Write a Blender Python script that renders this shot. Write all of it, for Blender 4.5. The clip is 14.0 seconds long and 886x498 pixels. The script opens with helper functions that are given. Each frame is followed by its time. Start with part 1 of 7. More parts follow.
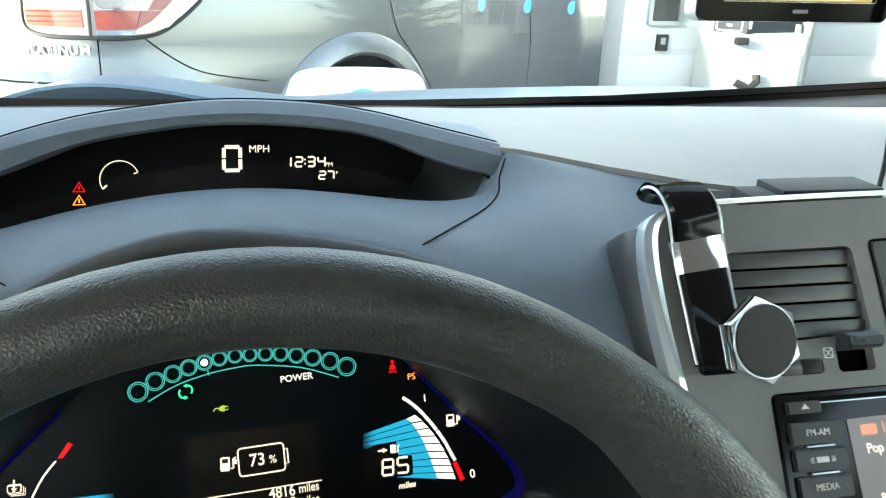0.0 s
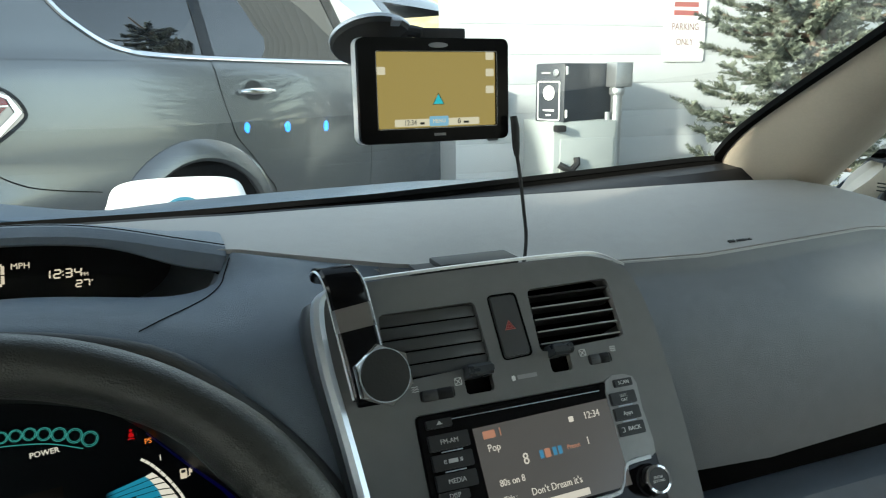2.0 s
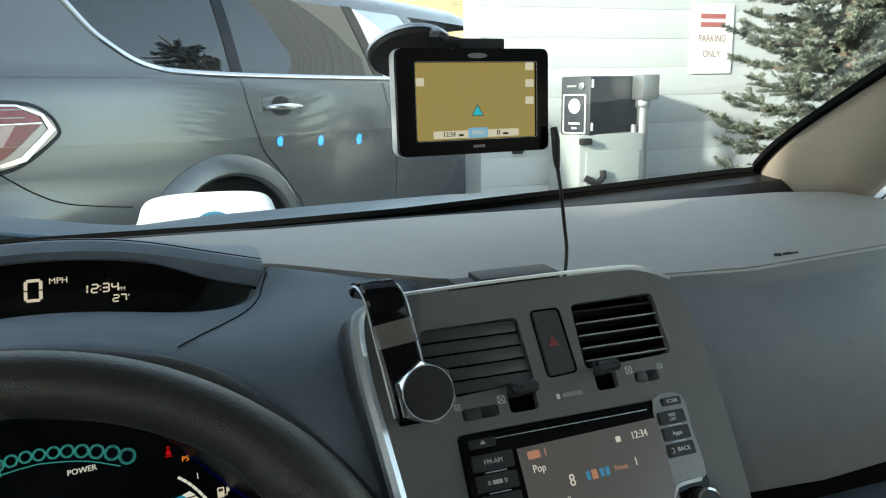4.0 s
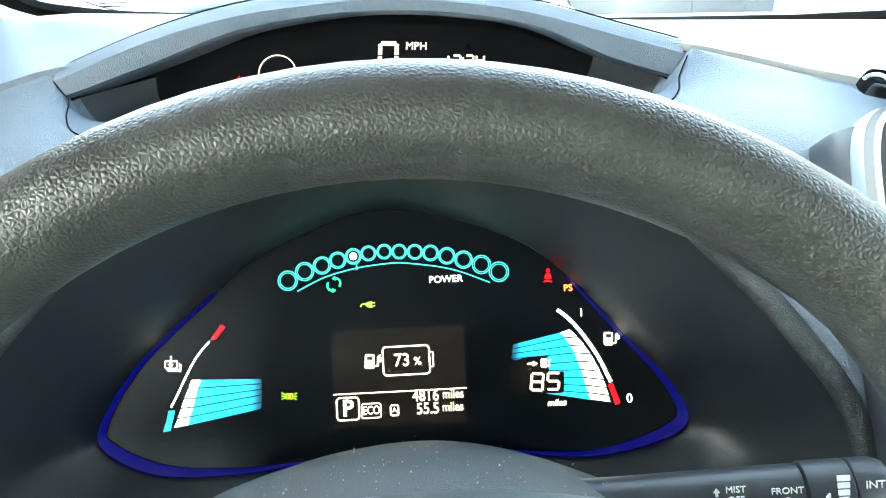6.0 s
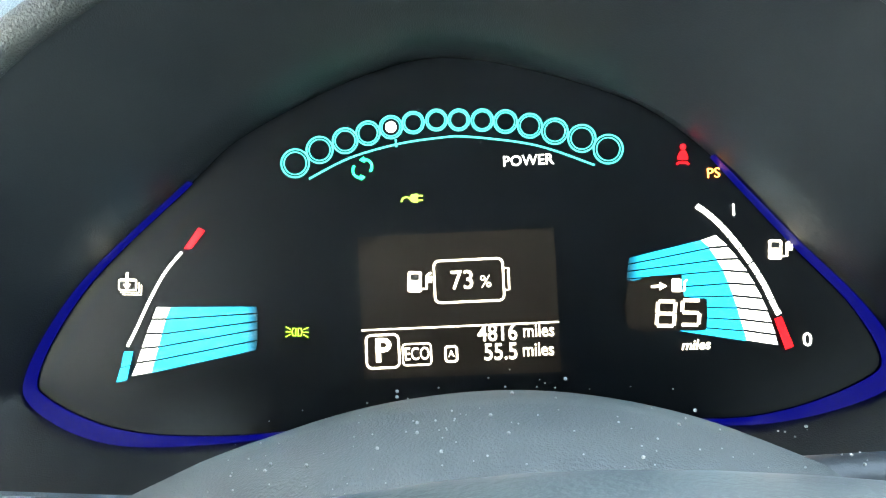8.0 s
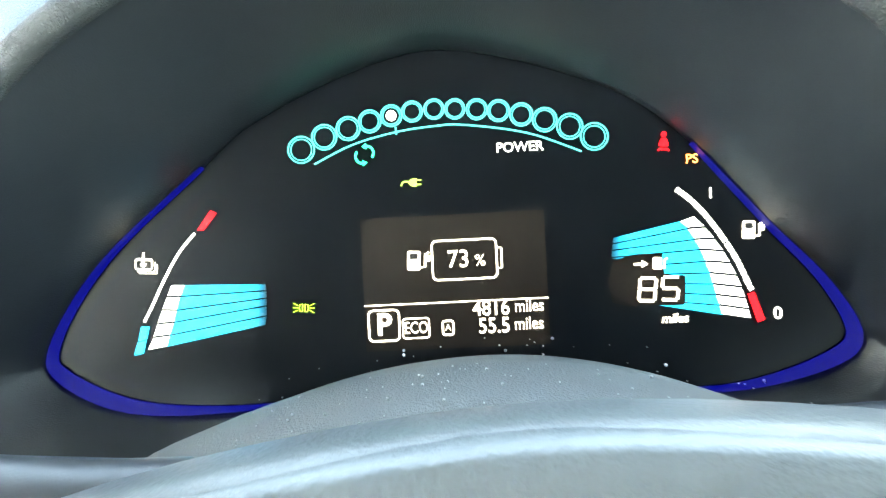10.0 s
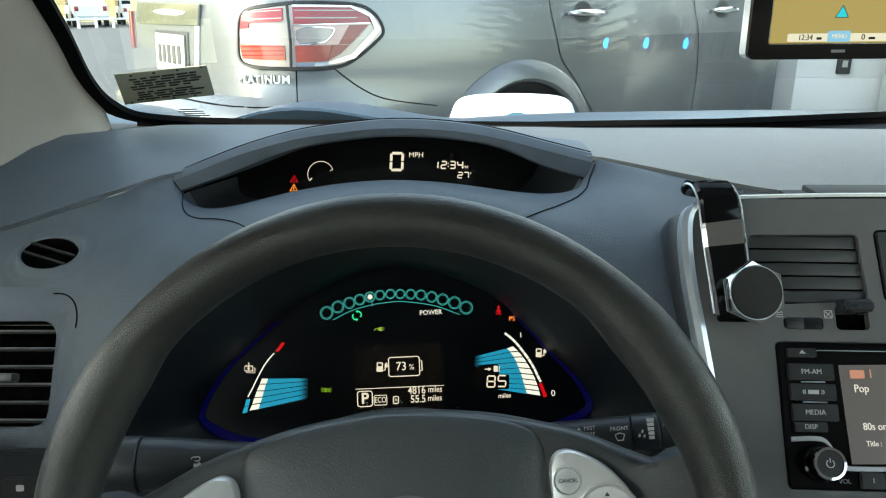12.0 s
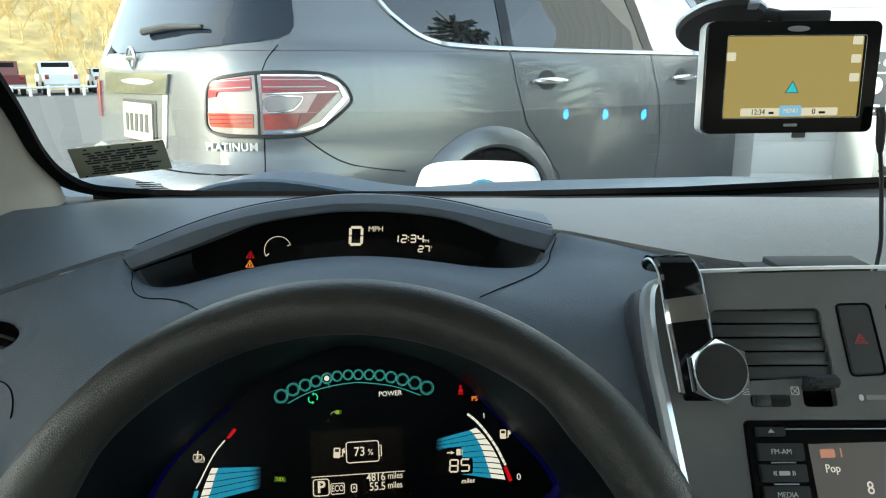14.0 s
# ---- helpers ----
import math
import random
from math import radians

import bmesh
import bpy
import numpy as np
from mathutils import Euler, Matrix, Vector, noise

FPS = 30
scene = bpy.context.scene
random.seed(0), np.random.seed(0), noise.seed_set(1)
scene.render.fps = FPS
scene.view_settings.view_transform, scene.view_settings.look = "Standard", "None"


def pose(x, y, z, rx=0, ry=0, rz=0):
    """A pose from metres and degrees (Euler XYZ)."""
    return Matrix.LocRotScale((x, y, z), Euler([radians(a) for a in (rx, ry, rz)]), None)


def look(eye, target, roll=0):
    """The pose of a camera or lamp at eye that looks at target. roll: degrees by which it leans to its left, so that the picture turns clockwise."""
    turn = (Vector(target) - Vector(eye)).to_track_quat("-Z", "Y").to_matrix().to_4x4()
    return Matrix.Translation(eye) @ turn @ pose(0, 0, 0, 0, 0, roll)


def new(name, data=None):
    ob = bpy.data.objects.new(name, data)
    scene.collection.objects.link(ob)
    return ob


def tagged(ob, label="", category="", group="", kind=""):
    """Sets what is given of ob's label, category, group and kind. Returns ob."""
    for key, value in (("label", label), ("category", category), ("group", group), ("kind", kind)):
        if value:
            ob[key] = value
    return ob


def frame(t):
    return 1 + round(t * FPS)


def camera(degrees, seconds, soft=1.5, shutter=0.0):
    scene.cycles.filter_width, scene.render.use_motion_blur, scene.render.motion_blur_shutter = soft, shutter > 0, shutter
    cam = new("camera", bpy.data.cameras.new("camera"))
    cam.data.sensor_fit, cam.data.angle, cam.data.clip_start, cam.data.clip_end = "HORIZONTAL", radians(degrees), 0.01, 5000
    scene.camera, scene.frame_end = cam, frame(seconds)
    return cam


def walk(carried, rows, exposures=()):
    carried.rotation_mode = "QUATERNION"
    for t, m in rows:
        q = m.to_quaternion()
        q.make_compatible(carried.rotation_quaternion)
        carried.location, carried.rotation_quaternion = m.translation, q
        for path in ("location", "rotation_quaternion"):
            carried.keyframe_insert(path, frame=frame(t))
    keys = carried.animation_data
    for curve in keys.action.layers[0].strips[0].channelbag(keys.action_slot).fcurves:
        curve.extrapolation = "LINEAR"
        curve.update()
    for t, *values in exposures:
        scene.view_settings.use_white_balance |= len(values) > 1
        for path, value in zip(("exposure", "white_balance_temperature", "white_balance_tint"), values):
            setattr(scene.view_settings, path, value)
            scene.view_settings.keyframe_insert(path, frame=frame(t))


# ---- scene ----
from mathutils.bvhtree import BVHTree

cam = camera(63.3, 14.0, soft=1.1, shutter=0.12)
PATH = [
    (0, (0.047, 0.205, 1.234), (0.398, 2.042, 0.525), 1.5),
    (0.5, (0.05, 0.089, 1.263), (0.435, 1.949, 0.636), 0.1),
    (1, (0.059, 0.055, 1.272), (0.477, 1.933, 0.724), -0.4),
    (1.5, (0.076, 0.051, 1.27), (0.629, 1.903, 0.757), -0.2),
    (2, (0.131, 0.051, 1.268), (0.831, 1.865, 0.798), -0.6),
    (2.2, (0.139, 0.049, 1.269), (0.879, 1.848, 0.805), -0.8),
    (4.3, (0.113, 0.078, 1.265), (0.699, 1.941, 0.836), -1.2),
    (4.5, (0.093, 0.089, 1.265), (0.486, 1.996, 0.806), -1.7),
    (5, (0.057, 0.148, 1.223), (0.16, 2.035, 0.569), -0.5),
    (5.5, (0.041, 0.21, 1.193), (0.061, 2.056, 0.423), -0.1),
    (6, (0.038, 0.224, 1.192), (0.007, 2.046, 0.368), 0.1),
    (6.5, (0.039, 0.227, 1.186), (0.0, 2.039, 0.339), 0.3),
    (7, (0.035, 0.24, 1.17), (-0.015, 2.042, 0.305), 0.2),
    (7.5, (0.024, 0.284, 1.115), (-0.067, 2.117, 0.321), -0.5),
    (7.7, (0.021, 0.315, 1.105), (-0.097, 2.122, 0.255), -0.8),
    (9.8, (0.013, 0.335, 1.088), (-0.075, 2.13, 0.212), -0.7),
    (10, (0.017, 0.304, 1.104), (-0.076, 2.095, 0.217), -0.6),
    (10.5, (0.036, 0.195, 1.164), (-0.057, 1.964, 0.236), -0.7),
    (11, (0.061, 0.051, 1.23), (-0.008, 1.86, 0.377), 0.6),
    (11.2, (0.061, 0.036, 1.251), (-0.007, 1.867, 0.448), -0.4),
    (11.5, (0.07, 0.032, 1.256), (-0.021, 1.891, 0.522), -0.3),
    (12, (0.072, 0.032, 1.258), (-0.025, 1.921, 0.606), -0.4),
    (12.5, (0.072, 0.042, 1.258), (0.0, 1.94, 0.632), -0.4),
    (13, (0.074, 0.046, 1.258), (0.03, 1.953, 0.655), -0.4),
    (13.5, (0.079, 0.05, 1.262), (0.05, 1.968, 0.697), -0.5),
    (14, (0.082, 0.05, 1.265), (0.062, 1.989, 0.778), -0.5),
]
EXPOSURES = [(t, e, 6420 if 5.2 < t < 11.2 else 6600, -1) for t, e in ((0.0, 3.45), (0.5, 2.5), (1.0, 2.25), (2.2, 2.20), (4.5, 2.05), (5.0, 2.50), (5.5, 4.26), (6.0, 5.04), (6.5, 4.84), (7.0, 4.88), (7.7, 5.30), (9.8, 5.84), (10.2, 5.82), (10.5, 5.70), (11.0, 4.66), (11.5, 3.32), (12.0, 2.66), (12.5, 2.64), (13.3, 2.60), (14.0, 2.40))]
walk(cam, [(t, look(eye, target, roll)) for t, eye, target, roll in PATH], EXPOSURES)

# ---- light: low winter sun from the left, clear sky ----
SUN_EL, SUN_AZ = radians(16), math.atan2(-0.93, -0.36)
to_sun = Vector((math.cos(SUN_EL) * math.sin(SUN_AZ), math.cos(SUN_EL) * math.cos(SUN_AZ), math.sin(SUN_EL)))
world = bpy.data.worlds.new("world")
world.use_nodes = True
scene.world = world
wn = world.node_tree.nodes
sky = wn.new("ShaderNodeTexSky")
sky.sky_type, sky.sun_disc, sky.sun_elevation, sky.sun_rotation = "NISHITA", False, SUN_EL, SUN_AZ
pale = wn.new("ShaderNodeHueSaturation")
pale.inputs["Saturation"].default_value = 0.62
world.node_tree.links.new(sky.outputs[0], pale.inputs["Color"])
world.node_tree.links.new(pale.outputs[0], wn["Background"].inputs[0])
wn["Background"].inputs[1].default_value = 0.15
lamp = bpy.data.lights.new("sun", "SUN")
lamp.energy, lamp.angle, lamp.color = 2.2, radians(2.5), (1.0, 0.94, 0.84)
sun = new("sun", lamp)
sun.matrix_world = look((0, 0, 0), -to_sun)


# ---- materials ----
def mat(name, color, rough=0.5, metal=0.0, var=0.12, scale=40.0, bump=0.0, bscale=900.0, coat=0.0, voronoi=False, big=0.0, spec=0.5, warm=None):
    m = bpy.data.materials.new(name)
    m.use_nodes = True
    nt, n = m.node_tree, m.node_tree.nodes
    b = n["Principled BSDF"]
    b.inputs["Roughness"].default_value, b.inputs["Metallic"].default_value = rough, metal
    b.inputs["Coat Weight"].default_value, b.inputs["Coat Roughness"].default_value = coat, 0.04
    b.inputs["Specular IOR Level"].default_value = spec
    co = n.new("ShaderNodeTexCoord")
    no = n.new("ShaderNodeTexNoise")
    no.inputs["Scale"].default_value, no.inputs["Detail"].default_value = scale, 6
    nt.links.new(co.outputs["Object"], no.inputs["Vector"])
    ramp = n.new("ShaderNodeMix")
    ramp.data_type = "RGBA"
    lo = [c * (1 - var) for c in color]
    hi = [min(1, c * (1 + var)) for c in (warm or color)]
    ramp.inputs["A"].default_value, ramp.inputs["B"].default_value = (*lo, 1), (*hi, 1)
    nt.links.new(no.outputs["Fac"], ramp.inputs["Factor"])
    out = ramp.outputs["Result"]
    if big:
        nb = n.new("ShaderNodeTexNoise")
        nb.inputs["Scale"].default_value, nb.inputs["Detail"].default_value = scale * 0.08, 3
        nt.links.new(co.outputs["Object"], nb.inputs["Vector"])
        mx = n.new("ShaderNodeMix")
        mx.data_type, mx.blend_type = "RGBA", "MULTIPLY"
        mp = n.new("ShaderNodeMapRange")
        mp.inputs["To Min"].default_value, mp.inputs["To Max"].default_value = 1 - big, 1 + big
        nt.links.new(nb.outputs["Fac"], mp.inputs["Value"])
        mx.inputs["Factor"].default_value = 1
        nt.links.new(out, mx.inputs["A"])
        nt.links.new(mp.outputs[0], mx.inputs["B"])
        out = mx.outputs["Result"]
    nt.links.new(out, b.inputs["Base Color"])
    rr = n.new("ShaderNodeMapRange")
    rr.inputs["To Min"].default_value, rr.inputs["To Max"].default_value = max(0.02, rough * 0.88), min(1, rough * 1.12)
    nt.links.new(no.outputs["Fac"], rr.inputs["Value"])
    nt.links.new(rr.outputs[0], b.inputs["Roughness"])
    if bump:
        t = n.new("ShaderNodeTexVoronoi" if voronoi else "ShaderNodeTexNoise")
        t.inputs["Scale"].default_value = bscale
        if voronoi:
            t.feature = "DISTANCE_TO_EDGE"
        nt.links.new(co.outputs["Object"], t.inputs["Vector"])
        bp = n.new("ShaderNodeBump")
        bp.inputs["Strength"].default_value, bp.inputs["Distance"].default_value = bump, 0.0012
        if voronoi:
            mr = n.new("ShaderNodeMapRange")
            mr.interpolation_type = "SMOOTHSTEP"
            mr.inputs["From Max"].default_value = 0.4
            nt.links.new(t.outputs[0], mr.inputs["Value"])
            nt.links.new(mr.outputs[0], bp.inputs["Height"])
        else:
            nt.links.new(t.outputs[0], bp.inputs["Height"])
        nt.links.new(bp.outputs[0], b.inputs["Normal"])
    return m


def glow(name, color, strength, base=(0.02, 0.02, 0.02)):
    m = bpy.data.materials.new(name)
    m.use_nodes = True
    b = m.node_tree.nodes["Principled BSDF"]
    b.inputs["Base Color"].default_value = (*base, 1)
    b.inputs["Roughness"].default_value = 0.4
    b.inputs["Specular IOR Level"].default_value = 0.15
    b.inputs["Emission Color"].default_value, b.inputs["Emission Strength"].default_value = (*color, 1), strength
    return m


def pane_material(name, tint, gloss=1.0, ior=1.5, rough=0.0):
    """Thin glass: clear straight through, glossy by Fresnel."""
    m = bpy.data.materials.new(name)
    m.use_nodes = True
    nt, n = m.node_tree, m.node_tree.nodes
    n.remove(n["Principled BSDF"])
    tr, gl, mx, fr = n.new("ShaderNodeBsdfTransparent"), n.new("ShaderNodeBsdfGlossy"), n.new("ShaderNodeMixShader"), n.new("ShaderNodeFresnel")
    tr.inputs[0].default_value = (*tint, 1)
    gl.inputs["Roughness"].default_value = rough
    gl.inputs[0].default_value = (gloss, gloss, gloss, 1)
    fr.inputs["IOR"].default_value = ior
    nt.links.new(fr.outputs[0], mx.inputs[0])
    nt.links.new(tr.outputs[0], mx.inputs[1])
    nt.links.new(gl.outputs[0], mx.inputs[2])
    nt.links.new(mx.outputs[0], n["Material Output"].inputs["Surface"])
    return m


# Same plastic twice: neutral and lighter for the right's light, bluer on the left.
M_DASH_LIT = mat("dash_plastic_lit", (0.138, 0.146, 0.154), 0.4, 0, 0.15, 60, 0.5, 1300, big=0.1)
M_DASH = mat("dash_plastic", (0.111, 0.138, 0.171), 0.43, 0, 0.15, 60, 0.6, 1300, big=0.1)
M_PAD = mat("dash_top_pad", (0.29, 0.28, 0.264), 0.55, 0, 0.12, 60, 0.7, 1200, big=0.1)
M_SHROUD = mat("smooth_dark_plastic", (0.012, 0.0145, 0.018), 0.4, 0, 0.2, 90, 0.15, 1800, big=0.15, spec=0.5)
M_DUSTY = mat("dusty_dark_plastic", (0.054, 0.059, 0.061), 0.6, 0, 0.25, 240, 0.3, 1500, big=0.15)
# dash plastic darkened for the shade inside the display recess
M_RECESS = mat("recess_shade", (0.028, 0.033, 0.039), 0.5, 0, 0.15, 60, 0.3, 1300)
M_LIP = mat("dark_grained_plastic", (0.03, 0.033, 0.035), 0.5, 0, 0.15, 60, 0.6, 1300)
M_STALK = mat("stalk_plastic", (0.028, 0.031, 0.036), 0.38, 0, 0.15, 90, 0.1, 1800)
M_DUST = mat("dust_speck", (0.3, 0.3, 0.3), 0.9)
# pale colours painted for edges that catch light
M_EDGEGLINT = mat("edge_glint", (0.36, 0.355, 0.34), 0.4, 0, 0.08, 90)
M_SLATGLINT = mat("slat_glint", (0.16, 0.165, 0.17), 0.35, 0, 0.08, 90)
M_STACK = mat("stack_plastic", (0.15, 0.151, 0.147), 0.45, 0, 0.12, 70, 0.2, 1800, big=0.08)
M_LEATHER = mat("wheel_leather", (0.034, 0.0358, 0.0345), 0.34, 0, 0.3, 320, 0.21, 720, big=0.15, spec=0.5, voronoi=True)
M_HUB = mat("airbag_cover", (0.06, 0.068, 0.074), 0.42, 0, 0.1, 150, 0.18, 900, big=0.08)
M_SPOKE = mat("spoke_plastic", (0.048, 0.054, 0.058), 0.42, 0, 0.2, 150, 0.15, 900)
M_SILVER = mat("satin_silver", (0.66, 0.67, 0.68), 0.3, 0.45, 0.06, 120)
M_KEYS = mat("brushed_silver_plastic", (0.3, 0.3, 0.29), 0.35, 0.5, 0.1, 160)
M_CHROME = mat("chrome", (0.8, 0.8, 0.8), 0.06, 1.0, 0.03, 60)
M_TRIMCHROME = mat("satin_chrome", (0.66, 0.71, 0.76), 0.34, 0.85, 0.05, 60)
M_GLOSS = mat("gloss_black", (0.006, 0.006, 0.007), 0.1, 0, 0.2, 40, spec=0.25)
M_BEZEL = mat("black_bezel", (0.004, 0.004, 0.0045), 0.16, 0, 0.2, 40, spec=0.08)
M_BLACK = mat("matt_black", (0.012, 0.012, 0.013), 0.6, 0, 0.25, 80)
M_VOID = mat("duct_dark", (0.004, 0.004, 0.004), 0.8, 0, 0.2, 80, spec=0.05)
M_SLATDARK = mat("dark_vent_slat", (0.009, 0.009, 0.01), 0.45, 0, 0.1, 80)
M_SLAT = mat("vent_slat", (0.066, 0.068, 0.07), 0.32, 0, 0.1, 80)
M_BUTTON = mat("button_plastic", (0.03, 0.03, 0.031), 0.4, 0, 0.15, 120)
M_LEVER = mat("lever_plastic", (0.04, 0.045, 0.05), 0.28, 0, 0.1, 120)
M_RUBBER = mat("rubber", (0.018, 0.018, 0.018), 0.7, 0, 0.25, 120, 0.2, 700)
M_BEIGE = mat("pillar_fabric", (0.49, 0.43, 0.355), 0.85, 0, 0.08, 300, 0.35, 1600, big=0.05)
M_WHITE_INK = mat("white_print", (0.72, 0.72, 0.7), 0.5)
M_GREY_INK = mat("grey_print", (0.3, 0.3, 0.3), 0.5)
M_FADED_INK = mat("faded_red_print", (0.22, 0.1, 0.095), 0.6)
M_RED_INK = mat("red_print", (0.4, 0.12, 0.11), 0.5)
M_DEEPRED = mat("deep_red_print", (0.25, 0.02, 0.022), 0.4)
M_FACE = mat("cluster_face", (0.0035, 0.0045, 0.006), 0.3, 0, 0.2, 30, spec=0.07)
M_LCD = mat("lcd_brown", (0.016, 0.0125, 0.01), 0.25, 0, 0.1, 30, spec=0.15)
M_LCD_GREY = mat("lcd_grey", (0.045, 0.046, 0.048), 0.3, 0, 0.1, 30)
E_TEAL = glow("teal_light", (0.08, 0.55, 0.5), 0.1)
E_WHITE = glow("white_light", (1.0, 0.93, 0.82), 0.16)
E_CREAM = glow("cream_light", (1.0, 0.84, 0.66), 0.14)
E_BLUE = glow("bar_blue", (0.03, 0.42, 0.68), 0.128)
E_RIM = glow("rim_blue", (0.004, 0.004, 0.55), 0.008, (0.004, 0.004, 0.012))
E_RED = glow("warning_red", (0.9, 0.004, 0.01), 0.11, (0.01, 0.004, 0.004))
E_ORANGE = glow("warning_orange", (1.0, 0.25, 0.04), 0.240)
E_GREEN = glow("eco_green", (0.05, 0.8, 0.3), 0.200)
E_YELLOW = glow("lamp_green", (0.35, 0.6, 0.03), 0.160)
E_PLUG = glow("plug_light", (0.3, 0.45, 0.05), 0.16)
E_LED = glow("charge_led_blue", (0.006, 0.2, 0.9), 6.5)
E_MAP = glow("map_screen", (0.44, 0.325, 0.105), 0.165)
E_MAPBAR = glow("map_bar", (0.75, 0.68, 0.52), 0.185)
E_MAPBLUE = glow("map_menu", (0.15, 0.3, 0.42), 0.308)
E_MAPARROW = glow("map_arrow", (0.03, 0.38, 0.45), 0.264)
E_RADIO = glow("radio_screen", (0.1, 0.092, 0.09), 0.13, (0.06, 0.056, 0.055))
E_RADIOTX = glow("radio_text", (0.95, 0.85, 0.75), 0.12, (0.3, 0.28, 0.26))
E_RADIORED = glow("radio_text_orange", (0.8, 0.36, 0.24), 0.11)
E_RADIOBLUE = glow("radio_logo_blue", (0.1, 0.4, 0.7), 0.11)
G_WIND = pane_material("windscreen_glass", (0.93, 0.96, 0.95))
G_SIDE = pane_material("quarter_glass", (0.9, 0.93, 0.92))
G_TINT = pane_material("tinted_car_glass", (0.1, 0.104, 0.098), 0.12)
G_CLEAR = pane_material("car_window_glass", (0.55, 0.57, 0.56), 0.6)
P_SUV = mat("grey_car_paint", (0.182, 0.189, 0.197), 0.27, 0.55, 0.08, 900, coat=1.0, spec=0.3)
P_SUV.node_tree.nodes["Principled BSDF"].inputs["Coat Roughness"].default_value = 0.03
P_SUV.node_tree.nodes["Principled BSDF"].inputs["Coat Weight"].default_value = 0.6
P_LEAF = mat("dark_blue_car_paint", (0.05, 0.085, 0.13), 0.42, 0.3, 0.08, 900, coat=0.35, spec=0.4)
P_LEAF.node_tree.nodes["Principled BSDF"].inputs["Coat Roughness"].default_value = 0.25
P_WHITE = mat("white_car_plastic", (0.78, 0.78, 0.77), 0.3, 0, 0.03, 60)
P_RED = mat("red_lamp_plastic", (0.25, 0.01, 0.015), 0.12, 0, 0.1, 90, coat=0.6)
P_CLEAR = mat("clear_lamp_plastic", (0.32, 0.28, 0.27), 0.2, 0.5, 0.1, 90, coat=0.6)
M_TAILGLASS = mat("dark_tail_glass", (0.01, 0.014, 0.022), 0.06, 0, 0.1, 20, coat=0.1, spec=0.4)
P_REDCAR = mat("red_car_paint", (0.14, 0.02, 0.025), 0.3, 0.2, 0.08, 90, coat=0.6)
M_TYRE = mat("tyre", (0.02, 0.02, 0.02), 0.8, 0, 0.3, 60, 0.4, 200)
M_RIM = mat("alloy", (0.5, 0.5, 0.5), 0.3, 0.9)
M_ASPHALT = mat("asphalt", (0.115, 0.115, 0.117), 0.9, 0, 0.35, 25, 0.6, 120, big=0.3)
M_BLOCK = mat("painted_block", (0.47, 0.495, 0.515), 0.75, 0, 0.05, 9, 0.4, 120, big=0.08)
M_CABINET = mat("charger_grey", (0.03, 0.036, 0.046), 0.5, 0, 0.1, 30)
M_CABLIGHT = mat("charger_light_grey", (0.33, 0.36, 0.36), 0.5, 0, 0.06, 20)
M_GALV = mat("galvanised", (0.4, 0.42, 0.44), 0.4, 0.8, 0.12, 40)
M_BARK = mat("bark", (0.12, 0.09, 0.07), 0.9, 0, 0.3, 30, 0.8, 60)
M_NEEDLE = mat("spruce_needles", (0.075, 0.1, 0.082), 0.6, 0, 0.4, 4, warm=(0.135, 0.15, 0.115))
M_TWIG = mat("bare_twigs", (0.5, 0.39, 0.19), 0.9, 0, 0.35, 2, warm=(0.66, 0.53, 0.27))
M_HILL = mat("dry_wood", (0.42, 0.33, 0.16), 0.95, 0, 0.5, 0.8, warm=(0.56, 0.46, 0.23), big=0.35)
M_PAPER = mat("printed_paper", (0.5, 0.48, 0.34), 0.7, 0, 0.1, 90)
M_PAPERINK = mat("paper_ink", (0.03, 0.032, 0.03), 0.7)
M_PLATE = mat("plate_cream", (0.4, 0.37, 0.32), 0.4)
M_SEAT = mat("seat_fabric", (0.1, 0.095, 0.09), 0.9, 0, 0.2, 200)
E_RADIO.node_tree.nodes["Principled BSDF"].inputs["Roughness"].default_value = 0.2
E_RADIO.node_tree.nodes["Principled BSDF"].inputs["Specular IOR Level"].default_value = 0.6


def fading(name, color, strength, x0, x1):
    """A lit bar whose light dies away from x1 to x0."""
    m = glow(name, color, strength)
    nt, n = m.node_tree, m.node_tree.nodes
    co, xyz, mr = n.new("ShaderNodeTexCoord"), n.new("ShaderNodeSeparateXYZ"), n.new("ShaderNodeMapRange")
    mr.interpolation_type = "SMOOTHSTEP"
    for key, v in (("From Min", x0), ("From Max", x1), ("To Min", strength * 0.05), ("To Max", strength)):
        mr.inputs[key].default_value = v
    nt.links.new(co.outputs["Object"], xyz.inputs[0])
    nt.links.new(xyz.outputs[0], mr.inputs["Value"])
    nt.links.new(mr.outputs[0], n["Principled BSDF"].inputs["Emission Strength"])
    return m


E_BLUE_HEAT = fading("bar_blue_heat", (0.03, 0.42, 0.68), 0.108, -0.0665, -0.076)
E_BLUE_CHARGE = fading("bar_blue_charge", (0.03, 0.42, 0.68), 0.108, 0.0695, 0.0785)
M_DOOR = mat("door_fabric", (0.24, 0.238, 0.232), 0.9, 0, 0.1, 200)
# unseen translucent sheet, added to scatter the low sun into the cabin
M_DIFFUSER = bpy.data.materials.new("diffuser_sheet")
M_DIFFUSER.use_nodes = True
_n = M_DIFFUSER.node_tree.nodes
_tl, _df, _mx, _nz, _mr = (_n.new(k) for k in ("ShaderNodeBsdfTranslucent", "ShaderNodeBsdfDiffuse", "ShaderNodeMixShader", "ShaderNodeTexNoise", "ShaderNodeMapRange"))
_tl.inputs[0].default_value, _df.inputs[0].default_value = (0.9, 0.92, 0.95, 1), (0.5, 0.52, 0.55, 1)
_nz.inputs["Scale"].default_value = 30
_mr.inputs["To Min"].default_value, _mr.inputs["To Max"].default_value = 0.05, 0.25
